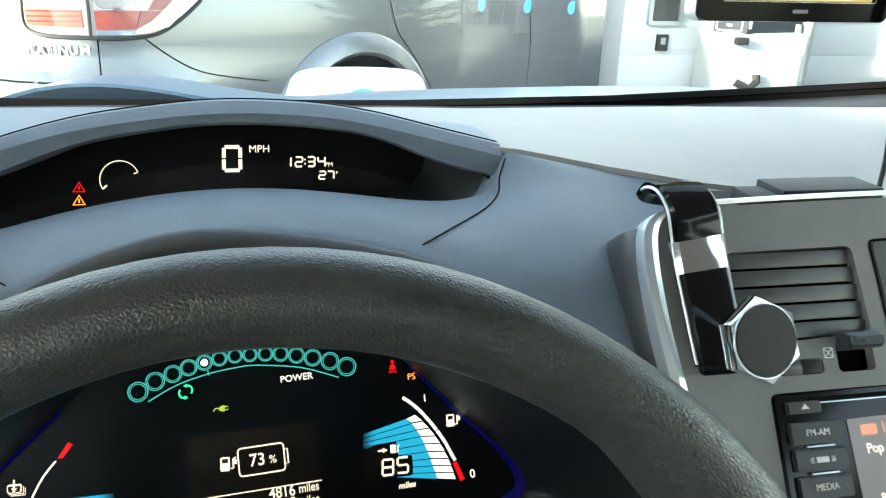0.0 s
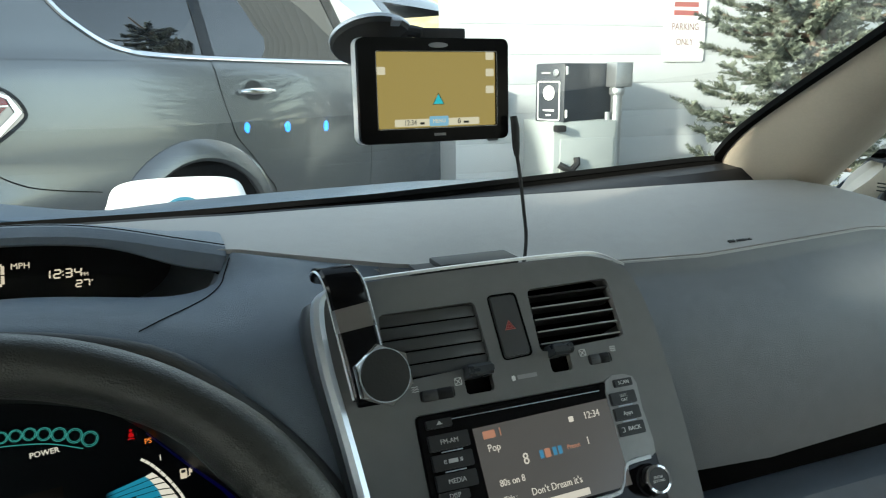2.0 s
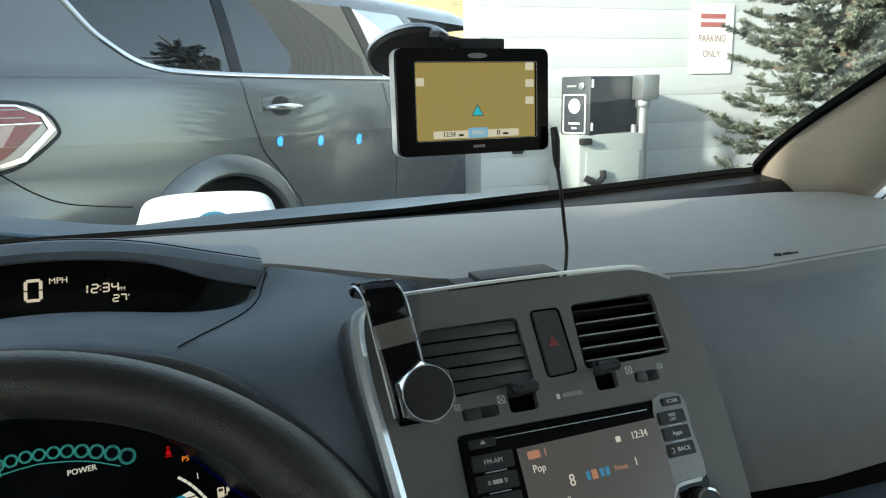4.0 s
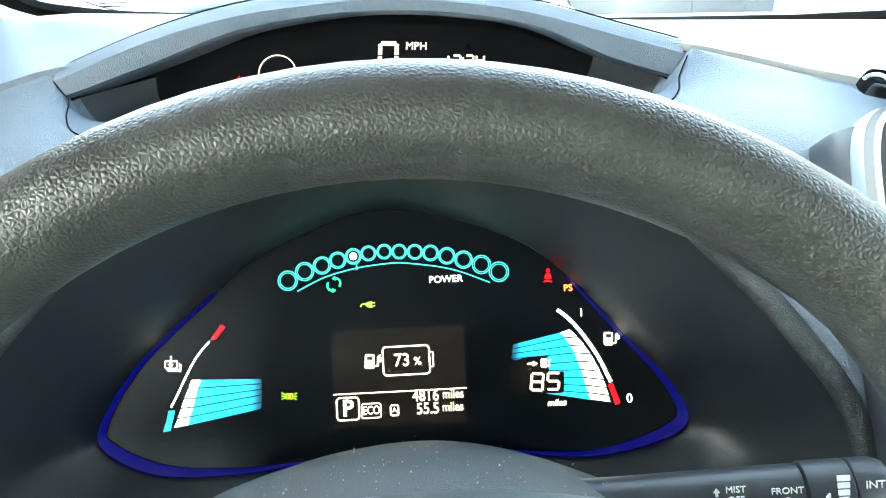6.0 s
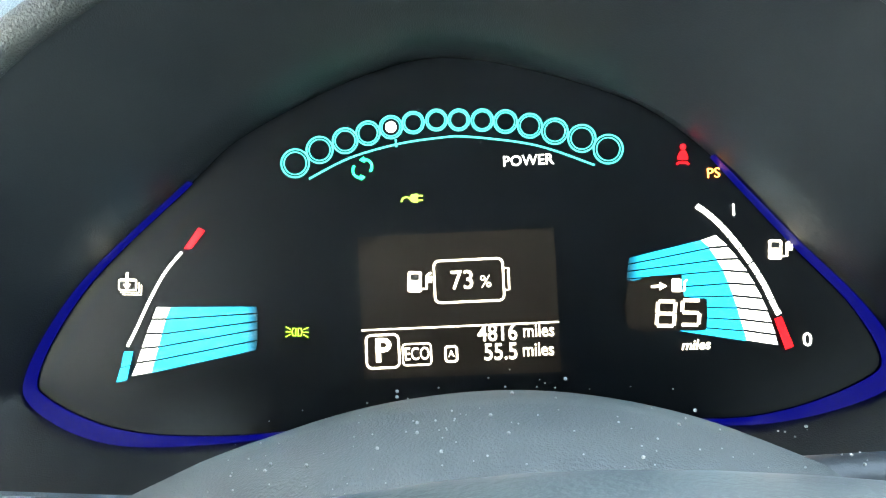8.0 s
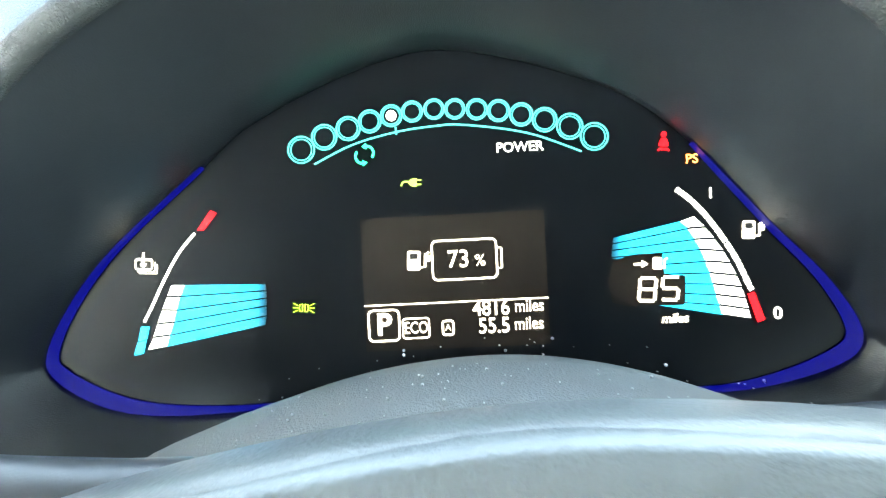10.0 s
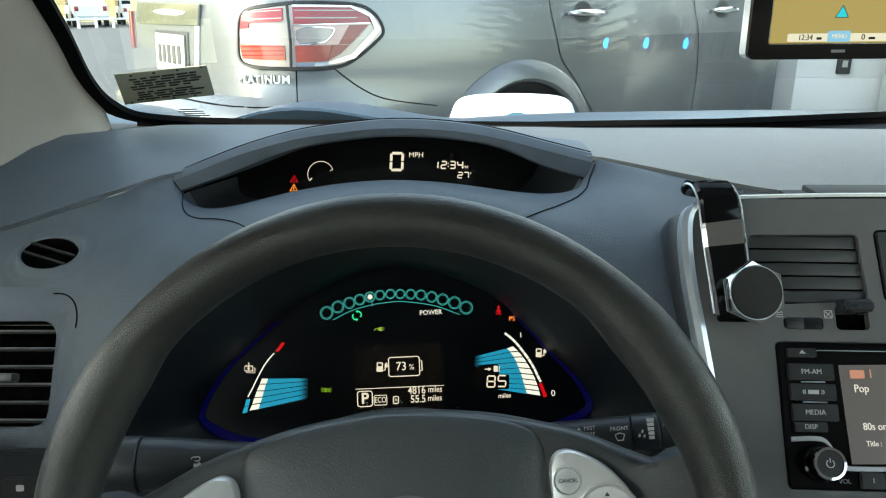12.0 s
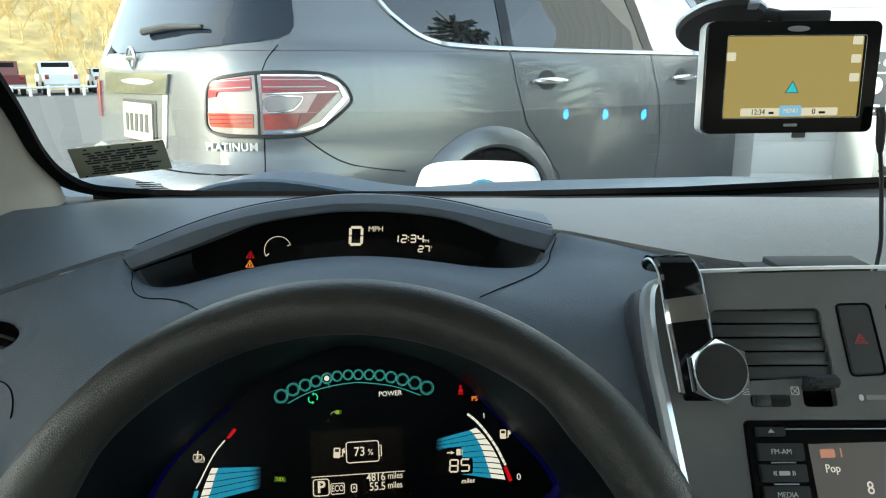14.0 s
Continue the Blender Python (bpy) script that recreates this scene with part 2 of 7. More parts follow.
for a, c in ((_nz.outputs[0], _mr.inputs[0]), (_mr.outputs[0], _mx.inputs[0]), (_tl.outputs[0], _mx.inputs[1]), (_df.outputs[0], _mx.inputs[2]), (_mx.outputs[0], _n["Material Output"].inputs["Surface"])):
    M_DIFFUSER.node_tree.links.new(a, c)
M_LINER = mat("headliner", (0.5, 0.485, 0.455), 0.9, 0, 0.08, 300)
M_CARPET = mat("carpet", (0.03, 0.03, 0.03), 0.95, 0, 0.3, 200)


# ---- builders ----
def finish(bm, name, material, smooth=35):
    bmesh.ops.recalc_face_normals(bm, faces=bm.faces)
    me = bpy.data.meshes.new(name)
    bm.to_mesh(me)
    bm.free()
    me.materials.append(material)
    if smooth:
        me.polygons.foreach_set("use_smooth", [True] * len(me.polygons))
        me.set_sharp_from_angle(angle=radians(smooth))
    return me


def thing(name, label, category, at=(0, 0, 0), group="", kind=""):
    ob = new(name)
    ob.empty_display_size = 0.05
    ob.matrix_basis = Matrix.Translation(at)
    return tagged(ob, label, category, group, kind)


def under(ob, parent):
    if parent is not None:
        up, m = parent, Matrix.Identity(4)
        while up is not None:
            m = up.matrix_basis @ m if up.parent is None else up.matrix_parent_inverse @ up.matrix_basis @ m
            up = up.parent
        ob.parent = parent
        ob.matrix_parent_inverse = m.inverted()
    return ob


def part(name, bm, material, parent=None, label="", smooth=35):
    """One mesh object in world places, under a thing or a part."""
    ob = under(new(name, finish(bm, name, material, smooth)), parent)
    return tagged(ob, label)


def plane(origin, u, v):
    """A frame with its x along u, y along v and z off the face."""
    u, v = Vector(u).normalized(), Vector(v).normalized()
    n = u.cross(v).normalized()
    v = n.cross(u)
    return Matrix(((u.x, v.x, n.x, origin[0]), (u.y, v.y, n.y, origin[1]), (u.z, v.z, n.z, origin[2]), (0, 0, 0, 1)))


def box(c, size, m=None, bevel=0.0, seg=2, bm=None):
    b = bmesh.new()
    bmesh.ops.create_cube(b, size=1, matrix=Matrix.Translation(c) @ Matrix.Diagonal((*size, 1)))
    if bevel:
        bmesh.ops.bevel(b, geom=b.edges[:], offset=bevel, segments=seg, affect="EDGES", profile=0.6)
    if m is not None:
        b.transform(m)
    return join(bm, b)


def join(bm, b):
    if bm is None:
        return b
    me = bpy.data.meshes.new("tmp")
    b.to_mesh(me)
    b.free()
    bm.from_mesh(me)
    bpy.data.meshes.remove(me)
    return bm


def prism(poly, z0, z1, m=None, bevel=0.0, seg=2, bm=None):
    """A flat outline raised from z0 to z1 in the frame m."""
    b = bmesh.new()
    f = b.faces.new([b.verts.new((x, y, z0)) for x, y in poly])
    ex = bmesh.ops.extrude_face_region(b, geom=[f])
    top = [g for g in ex["geom"] if isinstance(g, bmesh.types.BMVert)]
    bmesh.ops.translate(b, verts=top, vec=(0, 0, z1 - z0))
    if bevel:
        s = set(top)
        bmesh.ops.bevel(b, geom=[e for e in b.edges if e.verts[0] in s and e.verts[1] in s], offset=bevel, segments=seg, affect="EDGES")
    big = [f for f in b.faces if len(f.verts) > 4]
    if big:
        bmesh.ops.triangulate(b, faces=big)
    if m is not None:
        b.transform(m)
    return join(bm, b)


def smoothed(pts, n=8, closed=True):
    """A Catmull-Rom line through points of any dimension."""
    p = [np.array(q, float) for q in pts]
    k = len(p)
    out = []
    for i in range(k if closed else k - 1):
        a, b, c, d = (p[(i + j) % k] if closed else p[min(max(i + j, 0), k - 1)] for j in (-1, 0, 1, 2))
        for s in range(n):
            t = s / n
            out.append(tuple(0.5 * (2 * b + (c - a) * t + (2 * a - 5 * b + 4 * c - d) * t * t + (3 * b - a - 3 * c + d) * t ** 3)))
    if not closed:
        out.append(tuple(p[-1]))
    return out


def rounded(w, h, r, cx=0.0, cy=0.0, n=5):
    out = []
    for k, (sx, sy) in enumerate(((1, 1), (-1, 1), (-1, -1), (1, -1))):
        for i in range(n + 1):
            a = math.pi / 2 * (k + i / n)
            out.append((cx + sx * (w / 2 - r) + r * math.cos(a), cy + sy * (h / 2 - r) + r * math.sin(a)))
    return out


def disc(r, n=32, cx=0.0, cy=0.0, rx=None):
    return [(cx + (rx or r) * math.cos(2 * math.pi * i / n), cy + r * math.sin(2 * math.pi * i / n)) for i in range(n)]


def loft(rows, closed=False, caps=False, bm=None):
    """A skin through rows of equally many points; closed joins the ends of each row."""
    b = bmesh.new()
    vs = [[b.verts.new(p) for p in r] for r in rows]
    k = len(rows[0])
    for a, c in zip(vs, vs[1:]):
        for i in range(k if closed else k - 1):
            b.faces.new((a[i], a[(i + 1) % k], c[(i + 1) % k], c[i]))
    if caps:
        b.faces.new(vs[0][::-1])
        b.faces.new(vs[-1])
    return join(bm, b)


def thick(rows, d, bm=None):
    """An open skin with thickness d along the vector field down its normals."""
    b = loft(rows)
    bmesh.ops.recalc_face_normals(b, faces=b.faces)
    bmesh.ops.solidify(b, geom=b.faces[:], thickness=d)
    return join(bm, b)


def tube(path, r, seg=10, closed=False, bm=None, squash=None):
    pts = [Vector(p) for p in path]
    k = len(pts)
    rows, side = [], None
    for i, p in enumerate(pts):
        a, c = (pts[i - 1], pts[(i + 1) % k]) if closed else (pts[max(i - 1, 0)], pts[min(i + 1, k - 1)])
        t = (c - a).normalized()
        if side is None:
            side = t.orthogonal().normalized()
        side = (side - t * side.dot(t)).normalized()
        up = t.cross(side)
        rad = r[i] if isinstance(r, (list, tuple)) else r
        rows.append([p + rad * (math.cos(2 * math.pi * j / seg) * side + math.sin(2 * math.pi * j / seg) * up) for j in range(seg)])
    if closed:
        rows.append(rows[0])
    b = loft(rows, True, not closed)
    if closed:
        bmesh.ops.remove_doubles(b, verts=b.verts[:], dist=1e-6)
    return join(bm, b)


def ribbon(pts, w, z0, z1, m, bm=None, closed=False):
    """A flat line of width w through 2D points, raised from z0 to z1 in the frame m."""
    k = len(pts)
    left, right = [], []
    for i in range(k):
        a, c = (pts[i - 1], pts[(i + 1) % k]) if closed else (pts[max(i - 1, 0)], pts[min(i + 1, k - 1)])
        dx, dy = c[0] - a[0], c[1] - a[1]
        d = math.hypot(dx, dy) or 1
        nx, ny = -dy / d * w / 2, dx / d * w / 2
        left.append((pts[i][0] + nx, pts[i][1] + ny))
        right.append((pts[i][0] - nx, pts[i][1] - ny))
    rows = [[(x, y, z) for x, y in r] for r, z in ((right, z0), (right, z1), (left, z1), (left, z0))]
    rows = [list(c) for c in zip(*rows)]
    if closed:
        rows.append(rows[0])
    b = loft(rows, True, not closed)
    b.transform(m)
    return join(bm, b)


def lathe(profile, m, n=32, bm=None):
    rows = [[(r * math.cos(2 * math.pi * j / n), r * math.sin(2 * math.pi * j / n), z) for j in range(n)] for r, z in profile]
    b = loft(rows, True, True)
    b.transform(m)
    return join(bm, b)


def text(words, size, m, material, parent, name="lettering", align="CENTER", stretch=1.0, depth=0.0002, shear=0.0, bold=0.0):
    cu = bpy.data.curves.new(name, "FONT")
    cu.body, cu.size, cu.align_x, cu.align_y, cu.extrude, cu.shear = words, size, align, "CENTER", depth, shear
    cu.resolution_u, cu.offset = 3, bold
    tmp = new(name, cu)
    bpy.context.view_layer.update()
    me = bpy.data.meshes.new_from_object(tmp.evaluated_get(bpy.context.evaluated_depsgraph_get()))
    bpy.data.objects.remove(tmp)
    me.transform(m @ Matrix.Diagonal((stretch, 1, 1, 1)))
    me.materials.clear()
    me.materials.append(material)
    return under(new(name, me), parent)


def seven(ch, x, y, w, h, t, m, bm, z=(0.0, 0.0004), slant=0.0):
    """One seven-segment figure as raised bars."""
    on = {"0": "abcdef", "1": "bc", "2": "abged", "3": "abgcd", "4": "fgbc", "5": "afgcd", "6": "afgedc", "7": "abc", "8": "abcdefg"}[ch]
    g = t * 0.22
    seg = {"a": ((0, h), (w, h)), "g": ((0, h / 2), (w, h / 2)), "d": ((0, 0), (w, 0)), "f": ((0, h / 2), (0, h)), "b": ((w, h / 2), (w, h)), "e": ((0, 0), (0, h / 2)), "c": ((w, 0), (w, h / 2))}
    for s in on:
        (x0, y0), (x1, y1) = seg[s]
        if y0 == y1:
            p = [(x0 + g, y0), (x1 - g, y1)]
        else:
            p = [(x0, y0 + g), (x1, y1 - g)]
        p = [(x + a + slant * b, y + b) for a, b in p]
        ribbon(p, t, z[0], z[1], m, bm)
    return bm


def at_uv(m, u, v, n=0.0):
    return m @ Matrix.Translation((u, v, n))

def plate(outer, holes, z0, z1, m, bevel=0.0, bm=None):
    """A flat plate with holes through it."""
    b = bmesh.new()
    edges = []
    for loop in (outer, *holes):
        vs = [b.verts.new((x, y, z1)) for x, y in loop]
        edges += [b.edges.new((vs[i], vs[(i + 1) % len(vs)])) for i in range(len(vs))]
    bmesh.ops.triangle_fill(b, use_beauty=True, use_dissolve=False, edges=edges)
    bmesh.ops.recalc_face_normals(b, faces=b.faces)
    ex = bmesh.ops.extrude_face_region(b, geom=b.faces[:])
    bmesh.ops.translate(b, verts=[g for g in ex["geom"] if isinstance(g, bmesh.types.BMVert)], vec=(0, 0, z0 - z1))
    b.transform(m)
    return join(bm, b)


def lerp(table, x):
    xs, *cols = zip(*table)
    return [float(np.interp(x, xs, c)) for c in cols]


# ---- the parked car's cabin: windscreen, pillars, shell ----
BASE = [(-0.46, 1.0, 1.11), (-0.3, 1.035, 1.098), (-0.15, 1.045, 1.094), (0.14, 1.05, 1.091), (0.4, 1.035, 1.098), (0.65, 1.0, 1.115), (0.95, 0.955, 1.137), (1.1, 0.93, 1.15)]
UPW = Vector((0, -0.865, 0.5017))


def base_at(x):
    y, z = lerp(BASE, x)
    return Vector((x, y, z))


rows = []
for k in range(13):
    s = -0.03 + k * 0.07
    rows.append([base_at(-0.52 + 1.68 * i / 40) + UPW * s for i in range(41)])
screen = part("windscreen", loft(rows), G_WIND)
screen.data.flip_normals()
if screen.data.polygons[100].normal.z > 0:
    screen.data.flip_normals()
tagged(screen, "clear raked windscreen with a faint reflection of the dashboard", "window", kind="structure")
screen.visible_shadow = False

LEFT_EDGE = [(-0.2, 0.36, 1.42), (-0.27, 0.55, 1.33), (-0.336, 0.73, 1.244), (-0.392, 0.868, 1.178), (-0.412, 0.95, 1.139), (-0.398, 1.004, 1.113), (-0.33, 1.036, 1.1)]
RIGHT_EDGE = [(0.98, 0.955, 1.135), (0.945, 0.94, 1.143), (0.916, 0.905, 1.16), (0.87, 0.799, 1.211), (0.816, 0.559, 1.326), (0.77, 0.36, 1.42)]
seal = smoothed(LEFT_EDGE, 6, False) + [tuple(base_at(x) + Vector((0, 0, 0.002))) for x in np.linspace(-0.25, 0.9, 24)] + smoothed(RIGHT_EDGE, 6, False)
rows = []
for i, p in enumerate(seal):
    p, a, c = Vector(p), Vector(seal[max(i - 1, 0)]), Vector(seal[min(i + 1, len(seal) - 1)])
    t = (c - a).normalized()
    up = Vector((0, 0.4327, 0.9015))
    side = t.cross(up).normalized()
    w = 0.008 if -0.3 < p.x < 0.9 and p.y > 0.94 else 0.012
    rows.append([p + side * w * a + up * h for a, h in ((-1.2, -0.006), (-1.1, 0.002), (1.0, 0.002), (1.1, -0.006))])
tagged(part("trim_glass_base", loft([[base_at(x) + Vector((0, dy, dz)) for x in np.linspace(-0.4, 0.95, 40)] for dy, dz in ((0.006, 0.0035), (-0.006, 0.003), (-0.008, 0.001), (-0.008, -0.014))]), M_VOID), "black band along the foot of the windscreen", "trim", kind="structure")
tagged(part("windscreen_seal", loft(rows, True, True), M_VOID), "black rubber seal round the windscreen", "trim", kind="structure")


def pillar(name, edge, inner):
    e, f = smoothed(edge, 6, False), smoothed(inner, 6, False)
    sx = 1 if e[0][0] > 0.36 else -1
    rows = []
    for p, q in zip(e, f):
        p, q = Vector(p), Vector(q)
        row = []
        for t, d in ((0.0, 0.0), (0.03, 0.012), (0.12, 0.024), (0.35, 0.042), (0.5, 0.047), (0.6, 0.045), (0.85, 0.028), (1.0, 0.0)):
            row.append(p.lerp(q, t) + Vector((-sx * 0.5, -0.8, -0.1)) * d)
        row += [q + Vector((sx * 0.03, 0.03, 0.0)), p + Vector((sx * 0.02, 0.015, -0.02))]
        rows.append(row)
    return tagged(part(name, loft(rows, True, True), M_BEIGE, smooth=50), "beige fabric-covered windscreen pillar trim", "pillar", kind="structure")


EL = [(-0.17, 0.28, 1.46), (-0.22, 0.42, 1.395), (-0.336, 0.73, 1.244), (-0.395, 0.872, 1.176), (-0.422, 0.965, 1.126), (-0.425, 0.995, 1.06)]
IL = [(-0.38, 0.14, 1.33), (-0.43, 0.28, 1.265), (-0.54, 0.57, 1.114), (-0.53, 0.66, 1.06), (-0.47, 0.72, 1.045), (-0.44, 0.77, 1.035)]
pillar("trim_pillar_left", EL, IL)
pillar("trim_pillar_right", [(0.965, 0.97, 1.125), (0.916, 0.905, 1.16), (0.87, 0.799, 1.211), (0.816, 0.559, 1.326), (0.75, 0.28, 1.46)], [(1.03, 0.86, 1.06), (1.003, 0.80, 1.105), (0.985, 0.73, 1.165), (0.955, 0.61, 1.255), (0.89, 0.3, 1.43)])
qw = thing("quarter_window", "small triangular side window with a black edge", "window", (1.05, 0.65, 1.05))
rows = [[Vector((1.075 - 0.09 * t, 0.86 - 0.36 * t, 1.05 + k * (0.03 + 0.3 * t))) for t in np.linspace(0, 1, 9)] for k in (0, 0.5, 1)]
g = part("pane", loft(rows), G_SIDE, qw)
g.visible_shadow = False
part("sail_trim", tube(smoothed([(1.0, 0.81, 1.1), (1.035, 0.77, 1.09), (1.06, 0.7, 1.08), (1.07, 0.6, 1.08)], 5, False), 0.006, 8), M_BLACK, qw)
for k in range(3):
    part("print_bar", box((1.018, 0.725, 1.122 - k * 0.005), (0.002, 0.012, 0.0015)), M_PAPERINK, qw)
hole = plane((0.945, 0.40, 1.30), (-0.25, 1, -0.3), (-0.35, -0.3, 1))
spk = thing("pillar_tweeter", "small round beige speaker grille on the pillar", "speaker", (0.945, 0.40, 1.30))
part("grille_ring", lathe([(0.026, 0), (0.027, 0.003), (0.022, 0.004), (0.021, 0.0)], hole), M_BEIGE, spk)
b = bmesh.new()
for i in range(-3, 4):
    for j in range(-3, 4):
        if i * i + j * j < 12:
            lathe([(0.0018, 0), (0.0018, 0.002)], at_uv(hole, i * 0.005, j * 0.005), 8, b)
part("perforations", b, M_VOID, spk)

# shell round and behind the camera
shell = []
b = box((0.24, -0.62, 1.495), (1.52, 1.95, 0.03), None, 0.01)
# header brought forward, unseen, to keep sun off the right pillar
rows = [[Vector((x, y, z)) for x in np.linspace(-0.3, 1.0, 12)] for y, z in ((0.34, 1.488), (0.42, 1.465), (0.5, 1.432), (0.54, 1.408), (0.545, 1.42), (0.46, 1.47), (0.34, 1.505))]
loft(rows, bm=b)
tagged(part("ceiling", b, M_LINER), "beige fabric headliner of the car", "ceiling", kind="structure")
b = box((0.36, -0.3, 0.28), (1.5, 2.6, 0.04), None, 0.01)
tagged(part("floor", b, M_CARPET), "dark carpeted car floor", "floor", kind="structure")
for name, x in (("wall_left", -0.5), ("wall_right", 1.24)):
    if name == "wall_left":
        b = box((x, -0.3, 0.68), (0.1, 2.6, 0.78), None, 0.02)
        box((x, -0.23, 1.27), (0.09, 0.1, 0.42), None, 0.02, bm=b)
        box((x, 0.23, 1.42), (0.07, 0.9, 0.06), None, 0.02, bm=b)
        # added pane: lets soft light in from the left, keeps direct sun out
        diffuser = tagged(part("diffuser_left", box((x, 0.25, 1.23), (0.006, 0.92, 0.34)), M_DIFFUSER), "white translucent pane added to soften light from the left", "window", kind="structure")
        box((x, -1.45, 1.27), (0.08, 0.16, 0.46), None, 0.02, bm=b)
        box((x, -0.8, 1.45), (0.07, 1.4, 0.08), None, 0.02, bm=b)
        tagged(part(name, b, M_DOOR), "beige fabric door side with its window openings", "door", kind="structure")
        continue
    b = box((x, -0.3, 0.68), (0.1, 2.6, 0.78), None, 0.02)
    box((x, -0.25, 1.27), (0.08, 0.12, 0.46), None, 0.02, bm=b)
    box((x, -1.45, 1.27), (0.08, 0.16, 0.46), None, 0.02, bm=b)
    box((x, -0.5, 1.43), (0.07, 1.7, 0.16), None, 0.02, bm=b)
    tagged(part(name, b, M_DOOR), "beige fabric door side with its window pillars", "door", kind="structure")
# full height in place of a rear window, added to stop light from behind
b = box((0.36, -1.6, 0.88), (1.66, 0.1, 1.22), None, 0.02)
tagged(part("wall_rear", b, M_DOOR), "beige rear wall added up to the roof to stop light from behind", "wall", kind="structure")

# ---- dashboard ----
dash = thing("dashboard", "dark grey grained plastic car dashboard with a padded top", "dashboard", (0.36, 0.62, 0.6))
SEAM = [(-0.54, 0.655, 1.02), (-0.368, 0.66, 1.058), (-0.264, 0.661, 1.091), (-0.205, 0.662, 1.109), (-0.1, 0.66, 1.11), (0.1, 0.66, 1.115), (0.172, 0.664, 1.125), (0.255, 0.66, 1.109), (0.32, 0.645, 1.1), (0.42, 0.62, 1.096), (0.5, 0.608, 1.093), (0.62, 0.6, 1.091), (0.835, 0.6, 1.1), (0.95, 0.592, 1.092), (1.0, 0.585, 1.078), (1.24, 0.55, 0.98)]
FRONT_L = [(0, 0), (-0.004, -0.004), (-0.02, -0.016), (-0.05, -0.034), (-0.085, -0.06), (-0.115, -0.09), (-0.14, -0.13), (-0.16, -0.2)]
FRONT_R = [(0, 0), (-0.003, -0.006), (-0.008, -0.014), (-0.024, -0.026), (-0.045, -0.042), (-0.07, -0.07), (-0.092, -0.12), (-0.101, -0.163)]


def dash_top(x):
    """Points of the top pad from the glass to its front seam."""
    g = base_at(min(1.02, max(-0.42, x)))
    sy, sz = lerp(SEAM, x)
    lip = lerp([(-0.52, 1.1), (-0.3, 1.116), (0.2, 1.111), (0.6, 1.116), (0.85, 1.121), (0.94, 1.119), (1.0, 1.1), (1.04, 1.07), (1.24, 1.0)], x)[0]
    yf = g.y - 0.158
    pts = [(g.y + 0.01, g.z - 0.012), (g.y - 0.06, g.z - 0.012), (g.y - 0.072, lip - 0.014), (g.y - 0.078, lip - 0.017), (g.y - 0.082, lip - 0.037), (yf + 0.014, lip - 0.04), (yf + 0.006, lip - 0.007), (yf, lip)]
    for t in (0.25, 0.5, 0.75, 0.9, 1.0):
        z = lip + (sz - lip) * t ** 1.6 + 0.004 * math.sin(math.pi * t)
        pts.append((yf + (sy - yf) * t, z))
    return pts


xs = [-0.52 + 1.76 * i / 110 for i in range(111)]
cols = [dash_top(x) for x in xs]
rows = [[Vector((x, *c[k])) for x, c in zip(xs, cols)] for k in range(len(cols[0]))]
b = loft([[p for p in r if p.x < 1.0] for r in rows[:7]])
bmesh.ops.recalc_face_normals(b, faces=b.faces)
bmesh.ops.solidify(b, geom=b.faces[:], thickness=-0.004)
part("defroster_trough", b, M_BLACK, dash, "matt black trough under the glass")
b = loft(rows[6:])
bmesh.ops.delete(b, geom=[f for f in b.faces if -0.188 < f.calc_center_median().x < 0.155 and f.calc_center_median().y < 0.73], context="FACES")
bmesh.ops.recalc_face_normals(b, faces=b.faces)
bmesh.ops.solidify(b, geom=b.faces[:], thickness=-0.004)
# pad parted at x=0; the left half takes the darker, bluer dash colour
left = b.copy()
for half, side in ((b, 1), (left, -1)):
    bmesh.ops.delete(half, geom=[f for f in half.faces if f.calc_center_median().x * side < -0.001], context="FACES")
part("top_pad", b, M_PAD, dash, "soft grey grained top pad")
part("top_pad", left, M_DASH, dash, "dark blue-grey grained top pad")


def front_at(x, k):
    sy, sz = lerp(SEAM, x)
    t = min(1, max(0, (x - 0.1) / 0.25))
    (ly, lz), (ry, rz) = FRONT_L[k], FRONT_R[k]
    return Vector((x, sy - 0.0008 + ly * (1 - t) + ry * t, sz - 0.0008 + lz * (1 - t) + rz * t))


FL, FR = -0.25, 0.30
VENT_L = plane((-0.3145, 0.5345, 0.973), (1, 0.04, 0), (0, 0.6, 1))
OVAL_L = plane((-0.306, 0.6155, 1.0465), (0.061, -0.0167, -0.001), (-0.0159, 0.0325, 0.0157))
OVAL_R = plane((0.915, 0.575, 1.062), (1, -0.15, -0.1), (0, 0.75, 1))
VENT_R = plane((0.985, 0.525, 0.985), (1, -0.1, 0), (0, 0.42, 1))


def cut_vents(b):
    """Openings for the air vents in a front skin."""
    gone = [f for f in b.faces if any(abs(q.x) < 0.052 and abs(q.y) < 0.05 and abs(q.z) < 0.05 for q in [m.inverted() @ f.calc_center_median() for m in (VENT_L, VENT_R)])
            or any((q.x / 0.0306) ** 2 + (q.y / 0.0189) ** 2 < 1.15 and abs(q.z) < 0.03 for q in [m.inverted() @ f.calc_center_median() for m in (OVAL_L, OVAL_R)])]
    bmesh.ops.delete(b, geom=gone, context="FACES")
    bmesh.ops.recalc_face_normals(b, faces=b.faces)
    return b


def front_cols(x0, x1):
    return [smoothed([front_at(x, k) for k in range(8)], 4, False) for x in np.linspace(x0, x1, int((x1 - x0) / 0.01) + 2)]


b = cut_vents(loft([[Vector(p) for p in r] for r in zip(*front_cols(FR, 1.24))]))
bmesh.ops.solidify(b, geom=b.faces[:], thickness=0.004)
# lighter dash copy: the right side's light is put into its colour
part("front_panel", b, M_DASH_LIT, dash, "dark grey passenger side panel", 50)
